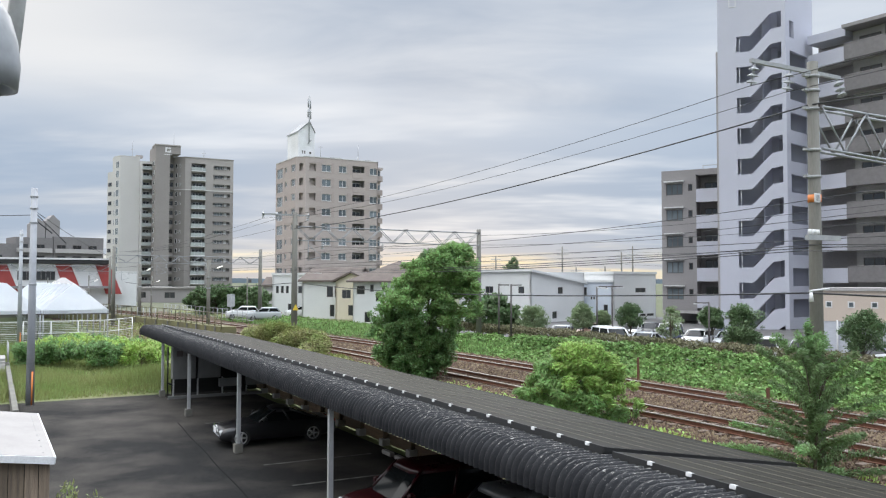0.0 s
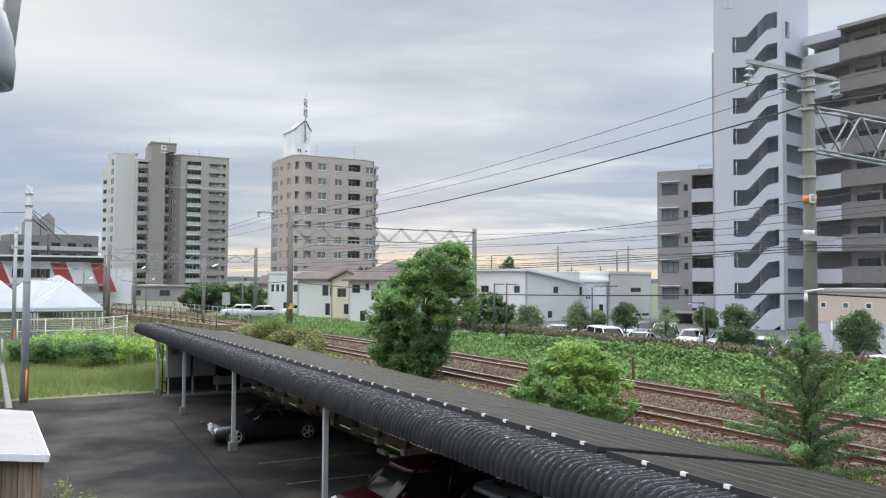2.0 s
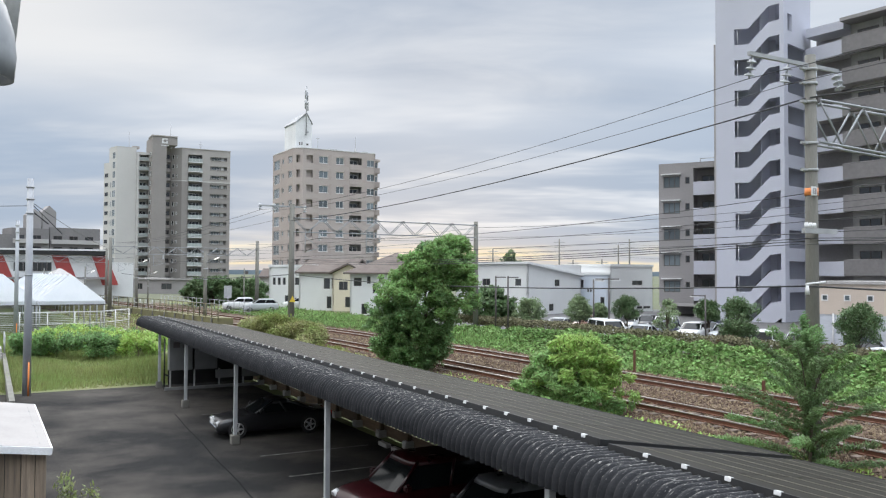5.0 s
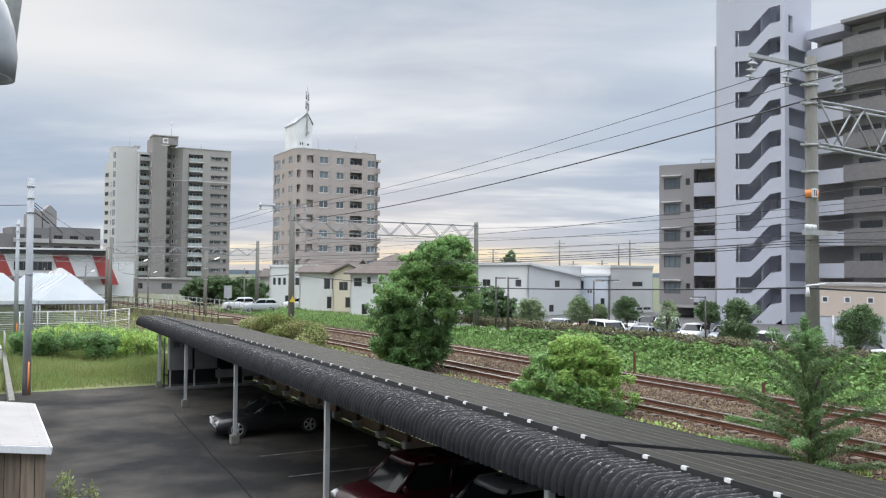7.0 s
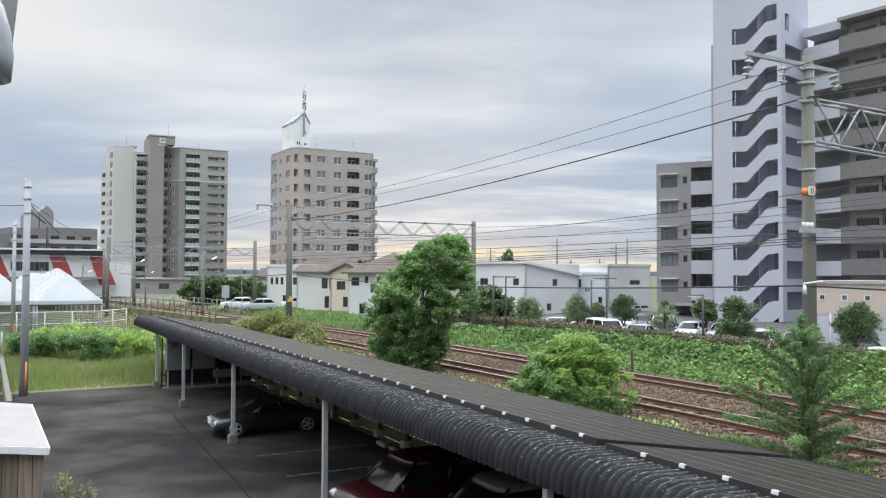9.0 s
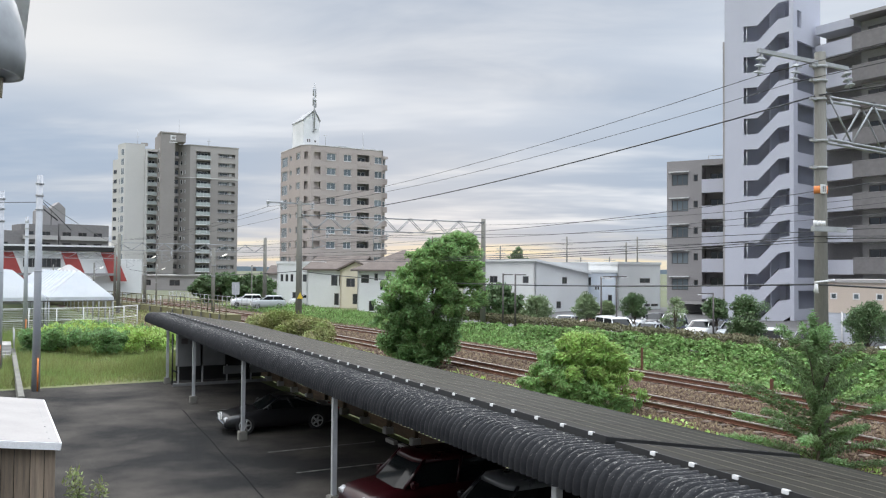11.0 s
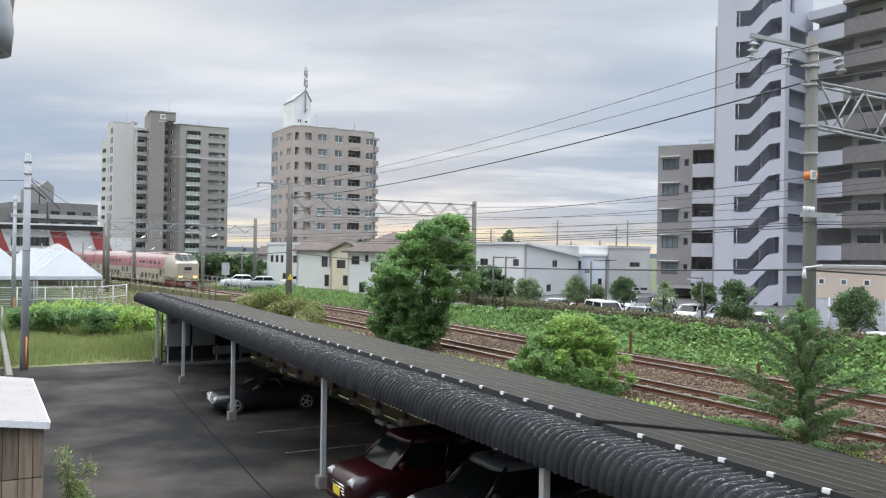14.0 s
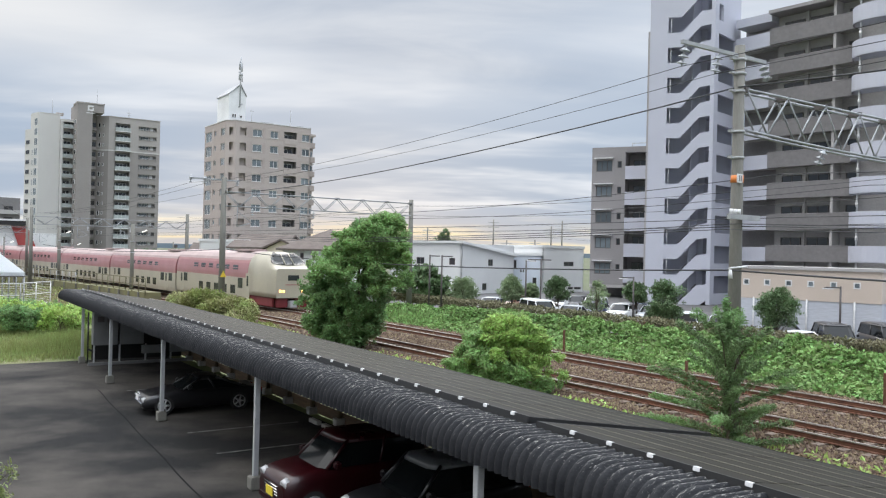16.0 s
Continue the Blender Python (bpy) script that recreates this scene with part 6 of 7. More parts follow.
# car park lamps
for x, y, h, arm in ((3.1, 59.5, 4.3, 1), (3.9, 58.0, 4.3, 1), (10.8, 62.5, 4.1, 1), (11.5, 60.0, 4.2, 2), (27.6, 47.5, 3.0, -1), (18.6, 60, 3.0, -1)):
    q = G.inverted() @ Vector((x, y, 0))
    g_ = ground_z(q.y, q.x)
    h += GZ - g_
    t_ = thing("street_lamp", place(x, y, g_), "dark slim car park lamp with flat arm", "lamp", "car park lamps")
    bm = bmesh.new(); tube(bm, (0, 0, 0), (0, 0, h), 0.07, 0.06, n=8); part("post", bm, DARKF, t_)
    for s in ((1,), (1, -1))[arm == 2] if arm > 0 else (-1,):
        bm = bmesh.new(); box(bm, (0, -0.06, h - 0.12), (s * 0.75, 0.06, h - 0.04)) if s > 0 else box(bm, (-1.0, -0.06, h - 0.12), (0, 0.06, h - 0.04))
        part("arm", bm, DARKF, t_)
        bm = bmesh.new(); box(bm, (0.3, -0.12, h - 0.18), (0.85, 0.12, h - 0.121)) if s > 0 else box(bm, (-1.1, -0.12, h - 0.18), (-0.5, 0.12, h - 0.121))
        part("lamp_head", bm, CLIP, t_)
# small rusty posts beside the tracks
for u, v in ((17.6, 22.0), (33.5, 25.8), (12.9, 25.6), (45.0, 22.0), (27.5, 25.7)):
    t_ = single("marker_post", bmesh.new(), RAILM, "short rusty marker post beside the track", "post", "track marker posts")
    bm = bmesh.new(); box(bm, (-0.04, -0.04, -0.2), (0.04, 0.04, 1.0)); bm.to_mesh(t_.data); bm.free()
    t_.matrix_basis = at_uv(u, v - bend(u), 0.8)


# ---------------------------------------------------------------- yard things
def shed():
    s = thing("garden_shed", G @ place(1.02, 15.3, 0), "weathered wooden board shed with pale sheet roof", "shed")
    rise = math.tan(radians(8))
    W, D, H = 4.2, 4.9, 2.2
    rnd = random.Random(8)
    y = 0.0
    x = 0.0
    while x > -W:
        w = rnd.uniform(0.15, 0.24)
        t = -x * rise
        for z0, z1 in ((0.02, 1.28), (1.30, H + t - 0.03)):
            bm = bmesh.new(); box(bm, (x - w + 0.006, rnd.uniform(-0.012, 0.0), z0), (x - 0.006, 0.03, z1)); part("board", bm, WOOD, s)
        x -= w
    bm = bmesh.new(); box(bm, (-W, 0.035, 0), (-0.02, 0.08, H)); part("front_wall", bm, BLACK, s)
    y = 0.04
    while y < D:
        bm = bmesh.new(); box(bm, (-0.03, y + 0.006, 0.02), (0.0, y + 0.194, H)); part("board", bm, WOOD, s)
        y += 0.2
    bm = bmesh.new(); box(bm, (-W, D - 0.05, 0), (-0.04, D, H)); part("back_wall", bm, WOOD, s)
    bm = bmesh.new()
    R = Matrix.Rotation(radians(8), 4, "Y")
    box(bm, (-W - 0.3, -0.12, 0.0), (0.05, D + 0.1, 0.035), place(0, 0, H + 0.02) @ R)
    part("roof", bm, ROOFW, s, "pale painted sheet roof", bevel=0.006)
    bm = bmesh.new(); box(bm, (-W - 0.3, -0.16, -0.09), (0.07, -0.125, 0.03), place(0, 0, H + 0.02) @ R); part("fascia", bm, WHITEP, s)
    bm = bmesh.new(); box(bm, (0.055, -0.16, -0.08), (0.08, D + 0.1, 0.03), place(0, 0, H + 0.02) @ R); part("fascia", bm, WHITEP, s)
    bm = bmesh.new()
    for i in range(3):
        for j in range(8):
            tube(bm, (-0.1 - 1.3 * i, 0.2 + 0.6 * j, 0.035), (-0.1 - 1.3 * i, 0.2 + 0.6 * j, 0.045), 0.014, n=6)
    part("roof_screws", bm, GALV, s, m=place(0, 0, H + 0.02) @ R, kind="stuff")
    t = single("wooden_box", bmesh.new(), CREAM, "pale timber box lid behind the shed", "box")
    bm = bmesh.new(); box(bm, (-1.6, 0, 0), (0, 0.9, 2.0)); bmesh.ops.bevel(bm, geom=list(bm.edges), offset=0.02, segments=2, affect="EDGES"); bm.to_mesh(t.data); bm.free()
    t.matrix_basis = G @ place(0.85, 20.6, 0)


shed()


def fence_run(name, pts, h, gap, m_, label, bars=12, top=True, r=0.035, group="", kind=""):
    """Posts, rails and thin upright bars along a line of world points."""
    f = thing(name, Matrix.Identity(4), label, "fence", group, kind)
    for (a, b) in zip(pts, pts[1:]):
        a, b = Vector(a), Vector(b)
        n = max(1, round((b - a).length / gap))
        for i in range(n + 1):
            p = a.lerp(b, i / n)
            bm = bmesh.new(); tube(bm, p - Vector((0, 0, 0.2)), p + Vector((0, 0, h)), r, n=6); part("post", bm, m_, f)
        for z in (0.12, h * 0.5, h - 0.04):
            bm = bmesh.new(); tube(bm, a + Vector((0, 0, z)), b + Vector((0, 0, z)), r * 0.7, n=5); part("rail", bm, m_, f)
        if bars:
            bm = bmesh.new()
            for z in np.linspace(0.1, h, bars):
                tube(bm, a + Vector((0, 0, z)), b + Vector((0, 0, z)), 0.012, n=3, caps=False)
            part("wire_mesh", bm, m_, f, "thin steel wire mesh", kind="stuff")
    return f


FENCE_LINE = [(-48, 51.0, 0.2), (-34.7, 60.2, 0.2), (-28.3, 64.6, 0.2), (-27.9, 69.2, 0.2)]
fence_run("mesh_fence", FENCE_LINE, 1.9, 2.0, FRAME, "white steel mesh fence before the tents", bars=14, r=0.05)
# wall with railing beside the grass
wl = thing("yard_wall", Matrix.Identity(4), "low concrete wall with steel railing beside the grass", "wall")
for a, b in (((-15.97, 29.4), (-26.1, 46.9)),):
    m_, L_ = along(a, b)
    bm = bmesh.new(); box(bm, (0, 0, 0), (L_, 0.2, 0.5), m_); part("wall", bm, POLEC, wl, bevel=0.01)
    bm = bmesh.new(); box(bm, (L_ - 2.5, 0.23, 0), (L_, 4.0, 0.9), m_); part("landing", bm, CONC, wl)
    for i in range(6):
        bm = bmesh.new(); box(bm, (L_ - 2.5 - 0.3 * (i + 1), 0.23, 0), (L_ - 2.5 - 0.3 * i, 4.0, 0.9 - 0.15 * (i + 1)), m_); part("step", bm, CONC, wl)
    for z in (1.2, 1.7):
        bm = bmesh.new(); tube(bm, m_ @ Vector((L_ - 3, 0.1, z)), m_ @ Vector((L_, 0.1, z)), 0.03, n=6); part("rail", bm, GALV, wl)
    for x in (L_ - 3, L_ - 1.5, L_):
        bm = bmesh.new(); tube(bm, m_ @ Vector((x, 0.1, 0.7)), m_ @ Vector((x, 0.1, 1.72)), 0.035, n=6); part("post", bm, GALV, wl)

# electrical cabinet under the far end of the carport
CABM = mat("cabinet_grey", (0.20, 0.205, 0.205), (0.16, 0.165, 0.165), 0.6, 2, 0.05)
cb = thing("electrical_cabinet", CP @ place(0.35, 37.2, 0), "grey steel electrical cabinets on a frame under the carport", "cabinet")
for x in (0.0, 1.1):
    bm = bmesh.new(); box(bm, (x, 0, 0.85), (x + 1.0, 0.5, 2.25)); part("body", bm, CABM, cb, "grey steel cabinet body", bevel=0.015)
    for k in (0.15, 0.55):
        bm = bmesh.new(); box(bm, (x + k, -0.012, 1.85), (x + k + 0.28, -0.002, 2.1)); part("vent", bm, DARKF, cb)
for x in (0.05, 1.1, 2.2, 3.3):
    bm = bmesh.new(); box(bm, (x - 0.03, 0.05, 0), (x + 0.03, 0.12, 0.85)); part("leg", bm, GALV, cb)
bm = bmesh.new(); tube(bm, (-0.2, 0.1, 0.05), (-0.2, 0.1, 2.3), 0.035, n=8); tube(bm, (-0.2, 0.1, 0.7), (0.1, 0.1, 0.55), 0.035, n=8); part("conduit", bm, BLACK, cb)
for x in (2.0, 3.2):
    bm = bmesh.new(); box(bm, (x, -0.25, 0.45), (x + 0.95, 0.0, 0.8)); part("unit", bm, CABM, cb, "small grey inverter box")
bm = bmesh.new(); box(bm, (-0.2, -1.5, 0.0), (4.2, -1.35, 0.12)); single("kerb", bm, CABM, "low concrete kerb under the carport", "kerb", m=CP @ place(0.35, 38.6, 0))
bm = bmesh.new(); box(bm, (0.1, 0.9, 0.12), (4.0, 0.93, 2.3)); part("back_panel", bm, BLACK, cb, "dark sheet behind the cabinets")
# painted bay lines and a seam in the asphalt
LINEM = mat("worn_line_paint", (0.16, 0.16, 0.155), (0.06, 0.06, 0.06), 0.9, 3, 0.1, span=(0.4, 0.6))
SEAM = mat("tar_seam", (0.008, 0.008, 0.009), (0.012, 0.012, 0.012), 0.9, 3, 0.2, spec=0.1)
pts_ = [Vector((-0.65 - 0.0375 * (29 - y) + 0.02 * math.sin(y * 1.3), y, 0.004)) for y in np.arange(8.0, 32.0, 1.2)]
bm = bmesh.new()
for a, b in zip(pts_, pts_[1:]):
    bm.faces.new([bm.verts.new(a + Vector((-0.022, 0, 0))), bm.verts.new(a + Vector((0.022, 0, 0))), bm.verts.new(b + Vector((0.022, 0, 0))), bm.verts.new(b + Vector((-0.022, 0, 0)))])
bmesh.ops.remove_doubles(bm, verts=bm.verts, dist=0.001)
single("asphalt_seam", bm, SEAM, "dark tar seam across the asphalt", "road marking", m=CP, kind="structure")
for i, y in enumerate((12.2, 14.9, 17.3, 20.0, 22.6, 27.6, 30.2)):
    bm = bmesh.new(); box(bm, (0.3, -0.04, 0.004), (3.6, 0.04, 0.008)); single("bay_line", bm, LINEM, "worn pale parking bay line", "road marking", "bay lines", m=CP @ place(0, y, 0), kind="structure")
for y in (15.9, 18.6, 21.3):
    for dx in (0, 0.9):
        bm = bmesh.new(); box(bm, (3.9, -0.3, 0), (4.05, 0.3, 0.12)); single("wheel_stop", bm, CONC, "low concrete wheel stop block", "wheel stop", "wheel stops", m=CP @ place(0, y + dx, 0), bevel=0.01)

# vent hood and eave of the near house wall
bm = bmesh.new()
prof_ = [(0.115, 0.0), (0.117, 0.05), (0.109, 0.10), (0.092, 0.15), (0.062, 0.19), (0.03, 0.206), (0.005, 0.21)]
inn_ = [(0.105, 0.0), (0.105, 0.04), (0.1, 0.1), (0.005, 0.19)]
rings(bm, [[(r * math.cos(a), r * math.sin(a), z) for a in np.linspace(0, 2 * math.pi, 40)[:-1]] for r, z in inn_[::-1] + prof_])
HOODM = mat("grey_hood_enamel", (0.34, 0.36, 0.38), (0.30, 0.315, 0.335), 0.45, 3, 0.0)
hood = single("vent_hood", bm, HOODM, "grey enamelled vent hood on the near house wall", "vent hood", m=place(-1.016, 1.6, 5.60) @ Matrix.Rotation(radians(3), 4, "Y"))
bm = bmesh.new(); tube(bm, (-1.33, 1.5, 5.60), (-0.985, 1.7, 5.585), 0.028, 0.022, n=10)
single("bracket", bm, CREAM, "pale plastic pipe bracket under the vent hood", "bracket")
own = thing("near_house", Matrix.Identity(4), "pale wall and eave of the near house", "house", kind="structure")
bm = bmesh.new(); box(bm, (-1.52, -6, 0), (-1.32, 1.6, 6.9)); part("wall", bm, OFFW, own)
bm = bmesh.new(); box(bm, (-1.5, -6, 0), (8, -5.8, 6.9)); part("wall", bm, OFFW, own)
bm = bmesh.new(); tube(bm, (-1.302, 2.3, 5.80), (-1.236, 2.3, 6.45), 0.026, n=4); box(bm, (-1.5, 1.55, 6.4), (-1.2, 2.35, 6.46)); part("gutter_bracket", bm, OFFW, own)
bm = bmesh.new(); tube(bm, (-1.77, 3, 0), (-1.77, 3, 5.62), 0.012, n=8); part("downpipe", bm, OFFW, own)
bm = bmesh.new(); box(bm, (-1.25, -6, 6.75), (-0.9, 1.7, 6.9)); part("eave", bm, OFFW, own)


# ---------------------------------------------------------------- tents and station
def tent(u, v, W, D, h0, h1):
    t = thing("event_tent", at_uv(u, v, 0.2), "white peaked fabric tent on a steel frame", "tent", "row of white tents")
    bm = bmesh.new()
    lo = [bm.verts.new(q) for q in ((0, 0, h0), (W, 0, h0), (W, D, h0), (0, D, h0))]
    lo2 = [bm.verts.new((*q.co.xy, h0 - 0.3)) for q in lo]
    top = bm.verts.new((W / 2, D / 2, h1))
    for i in range(4):
        bm.faces.new((lo[i], lo[(i + 1) % 4], top)); bm.faces.new((lo2[i], lo2[(i + 1) % 4], lo[(i + 1) % 4], lo[i]))
    bmesh.ops.solidify(bm, geom=list(bm.faces), thickness=0.02)
    part("canopy", bm, TENT, t, "white peaked fabric canopy")
    for px, py in ((0.05, 0.05), (W - 0.05, 0.05), (0.05, D - 0.05), (W - 0.05, D - 0.05)):
        bm = bmesh.new(); tube(bm, (px, py, 0), (px, py, h0), 0.06, n=6); part("leg", bm, GALV, t)
    for z in (h0 - 0.32,):
        bm = bmesh.new(); tube(bm, (0, 0, z), (W, 0, z), 0.05, n=6); part("beam", bm, DARKF, t)


for va in (4.0, -0.95):
    for i in range(15):
        tent(71.3 + 5.0 * i, va, 4.85, 4.9, 2.68, 4.85)

st = thing("station_building", along((-88, 128), (-60.5, 141))[0] @ place(0, 0, GZ), "white station building with dark roof and red slanted panels", "station")
bm = bmesh.new(); box(bm, (0, 0, 0), (30.4, 10, 7.4)); part("wall", bm, OFFW, st)
bm = bmesh.new(); box(bm, (-1, -1.2, 7.42), (29.8, 10, 8.1)); part("roof", bm, BLACK, st)
bm = bmesh.new(); box(bm, (-1, -1.3, 8.12), (29.8, -0.9, 8.4)); part("cornice", bm, FRAME, st)
for x in (11.6, 21.3, 27.6):
    bm = bmesh.new(); prism(bm, [(x, 7.3), (x + 2.4, 7.3), (x + 4.4, 2.2), (x + 1.8, 2.2)], -0.25, -0.02); part("red_panel", bm, RED, st, "dark red slanted wall panel")
    bm = bmesh.new(); prism(bm, [(x + 2.45, 7.3), (x + 2.85, 7.3), (x + 4.85, 2.2), (x + 4.45, 2.2)], -0.3, -0.02); part("trim", bm, FRAME, st)
for i in range(8):
    add_window(st, 15.6 + 0.72 * i, 4.6, 0.7, 1.5, Matrix.Identity(4), 1, DARKF, DPANE, depth=-0.1)
bm = bmesh.new(); box(bm, (5, -1.5, 3.2), (30, -0.3, 3.6)); part("canopy", bm, INNER, st)
bm = bmesh.new(); box(bm, (30.6, 1, 0), (34.5, 8, 6.2)); part("annex", bm, OFFW, st)

# apartment slab behind the station
m_, L_ = along((-128, 190), (-96.5, 219), GZ)
ap = thing("apartment_block", m_, "distant long grey apartment block with stepped roofs", "apartment building")
for a, b, z in ((0, 15, 12.2), (15, 21, 14.0), (21, 30, 15.8), (30.2, 43, 16.2)):
    bm = bmesh.new(); box(bm, (a, 0.8, 0), (b, 10, z)); part("wall", bm, TAUPED, ap)
    for k in range(int(z / 2.9)):
        bm = bmesh.new(); box(bm, (a + 0.3, 0, k * 2.9 + 0.3), (b - 0.3, 0.78, k * 2.9 + 1.4)); part("balcony", bm, TAUPEL, ap)
        for j in range(int((b - a) / 4)):
            add_window(ap, a + 0.8 + 4 * j, k * 2.9 + 0.6, 2.2, 1.8, place(0, 0.68, 0), 2, DARKF, DPANE, depth=0)
for a, h in ((25.0, 21.0), (28.6, 22.0)):
    bm = bmesh.new(); prism(bm, [(a, 15.8), (a + 3.4, 15.8), (a + 3.4, h - 1.6), (a + 1.7, h), (a, h - 1.6)], 2, 6); part("roof_house", bm, TAUPE, ap)

# platform with canopy and railings along the line
pf = thing("station_platform", G, "low station platform with worn green edge and lamps beside the track", "platform", kind="structure")
MOSS = mat("mossy_platform_edge", (0.20, 0.195, 0.085), (0.13, 0.12, 0.075), 0.9, 0.9, 0.4)
EDGE = [(69.6, 20.2), (69.8, 17.6), (74.0, 17.0), (82.0, 16.2), (92.0, 14.6), (101.0, 12.9), (120.0, 9.3), (150.0, 3.4)]
bm = bmesh.new()
rings(bm, [[(v, u, 0.1), (v, u, 1.3), (v + 1.4, u, 1.3), (v + 1.4, u, 0.1)] for u, v in EDGE[1:]], smooth=False)
part("slab", bm, MOSS, pf, "mossy yellow-green platform edge")
for (ua, va), (ub, vb) in zip(EDGE[1:], EDGE[2:]):
    n_ = max(2, round((ub - ua) / 3))
    for k in range(n_):
        f_ = (k + 0.5) / n_
        u_, v_ = ua + (ub - ua) * f_, va + (vb - va) * f_
        if u_ < 112:
            bm = bmesh.new(); box(bm, (v_ - 0.12, u_ - 0.12, 0.1), (v_ - 0.01, u_ + 0.12, 1.29)); part("pier", bm, POLEC, pf)
pts = [P(u, v + 0.1, 1.3) for u, v in EDGE[1:7]]
FENCEG = mat("weathered_green_steel", (0.14, 0.155, 0.085), (0.17, 0.135, 0.085), 0.75, 2, 0.2)
fence_run("railing", pts, 1.2, 1.6, FENCEG, "weathered green steel railing along the line", bars=0, r=0.05)
fence_run("railing", [P(u, 16.6 - 0.19 * (u - 86), 1.3) for u in np.arange(90, 130, 7.0)], 1.1, 1.75, GALV, "grey steel platform railing", bars=0, r=0.045)
fence_run("railing", [P(u, 27.5 - bend(u), GZ) for u in np.arange(88, 130, 7.0)], 1.2, 1.75, GALV, "grey steel railing beyond the tracks", bars=0, r=0.045)
for u, v, h, r0 in ((96.9, 15.3, 6.7, 0.2), (75.4, 17.9, 6.6, 0.19), (97.5, 27.8, 5.1, 0.09), (112, 11.5, 5.6, 0.1), (120, 20.5, 5.4, 0.1), (132, 8.0, 5.6, 0.1)):
    g_ = min(ground_z(u, v), 0.75)
    t_ = thing("platform_lamp", at_uv(u, v, g_), "grey concrete pole with a white lamp head", "lamp", "platform lamps")
    bm = bmesh.new(); tube(bm, (0, 0, -0.2), (0, 0, h), r0, r0 * 0.8, n=10); part("post", bm, POLEC, t_)
    if r0 == 0.09:
        bm = bmesh.new(); box(bm, (0.1, -0.3, h - 0.7), (0.45, -0.05, h - 0.3)); part("lamp_head", bm, DARKF, t_, "dark loudspeaker housing", bevel=0.04)
        continue
    bm = bmesh.new(); tube(bm, (0, 0, h - 1.0), (0.5, -0.7, h - 0.75), 0.03, n=5); part("arm", bm, GALV, t_)
    bm = bmesh.new(); box(bm, (-0.25, -0.07, -0.04), (0.25, 0.07, 0.02), place(0.75, -1.0, h - 0.62) @ Matrix.Rotation(radians(-50), 4, "Z") @ Matrix.Rotation(radians(-22), 4, "Y")); part("lamp_head", bm, LAMPG, t_)
    for dz in (1.6, 2.6):
        bm = bmesh.new(); tube(bm, (0, 0, h - dz), (0, 0, h - dz + 0.08), r0 * 1.08, n=10); part("clamp", bm, GALV, t_)
t_ = thing("signal_sign", at_uv(97.7, 25.9, 0.45, -10), "grey back of a sign board on a post", "sign")
bm = bmesh.new(); tube(bm, (0, 0, 0), (0, 0, 3.2), 0.06, n=6); part("post", bm, GALV, t_)
bm = bmesh.new(); box(bm, (-0.45, -0.05, 1.7), (0.45, 0.0, 3.2)); part("board", bm, GALV, t_, bevel=0.01)
t_ = thing("platform_shelter", at_uv(126, 9.6, 1.3, 10), "small hip-roofed platform shelter on posts", "shelter")
bm = bmesh.new()
rings(bm, [[(-2.6, -2.6, 2.4), (2.6, -2.6, 2.4), (2.6, 2.6, 2.4), (-2.6, 2.6, 2.4)], [(-0.2, -0.2, 4.4), (0.2, -0.2, 4.4), (0.2, 0.2, 4.4), (-0.2, 0.2, 4.4)]], smooth=False)
part("roof", bm, TAUPEL, t_)
for x, y in ((-2.3, -2.3), (2.3, -2.3), (2.3, 2.3), (-2.3, 2.3)):
    bm = bmesh.new(); tube(bm, (x, y, 0), (x, y, 2.45), 0.08, n=6); part("post", bm, GALV, t_)
# low roofs and sheds beyond the tracks towards the glow
house("house", (-36, 150), (-24, 150), 8, 3.6, TAUPEL, [(2, 1, 1.5, 1.2), (6, 1, 1.5, 1.2)], roof="sidegable", rh=1.6, label="far grey house with gabled roof")
house("house", (-68, 168), (-50, 163), 8, 3.0, TAUPE, [(2, 1, 1.5, 1.2), (8, 1, 2.5, 1.2)], roof="flat", label="low far shop with grey walls and flat roof", roofm=TAUPEL)
house("house", (-30, 131), (-22, 128), 7, 2.6, CREAM, [(2, 0.8, 1.5, 1.2)], roof="flat", label="low far building with flat roof", roofm=TAUPEL)
# distant hills
bm = bmesh.new()
hp = [(x, 9 + 15 * abs(noise.noise(Vector((x * 0.0021, 1.2, 0)))) + 6 * noise.noise(Vector((x * 0.009, 5, 0)))) for x in np.linspace(-1500, 1900, 90)]
prism(bm, [(-1500, -5)] + hp + [(1900, -5)], 2300, 2500)
single("hills", bm, mat("hazy_hill", (0.20, 0.25, 0.30), (0.17, 0.22, 0.27), 0.95, 0.003, 0), "low hazy blue hills on the horizon", "hills", kind="structure")


# ---------------------------------------------------------------- cars
TYRE = mat("tyre", (0.02, 0.02, 0.021), (0.03, 0.03, 0.03), 0.85, 5, 0.2)
RIM = mat("alloy_rim", (0.55, 0.56, 0.57), (0.45, 0.45, 0.46), 0.35, 5, 0.03, metal=0.7)
CGLASS = glass_mat("car_glass", (0.008, 0.010, 0.011), 0.04)
CGLASS.node_tree.nodes["Principled BSDF"].inputs["Specular IOR Level"].default_value = 0.25
HEADL = mat("headlamp_glass", (0.48, 0.49, 0.50), (0.38, 0.39, 0.40), 0.15, 6, 0, spec=0.8)
TAILL = mat("tail_lamp", (0.4, 0.02, 0.02), (0.3, 0.02, 0.02), 0.2, 6, 0)
CHROME = mat("chrome", (0.75, 0.76, 0.77), (0.65, 0.66, 0.67), 0.15, 6, 0, metal=1.0)
PLATEY = mat("yellow_number_plate", (0.75, 0.6, 0.05), (0.7, 0.55, 0.05), 0.5, 6, 0)
PAINTS = {}


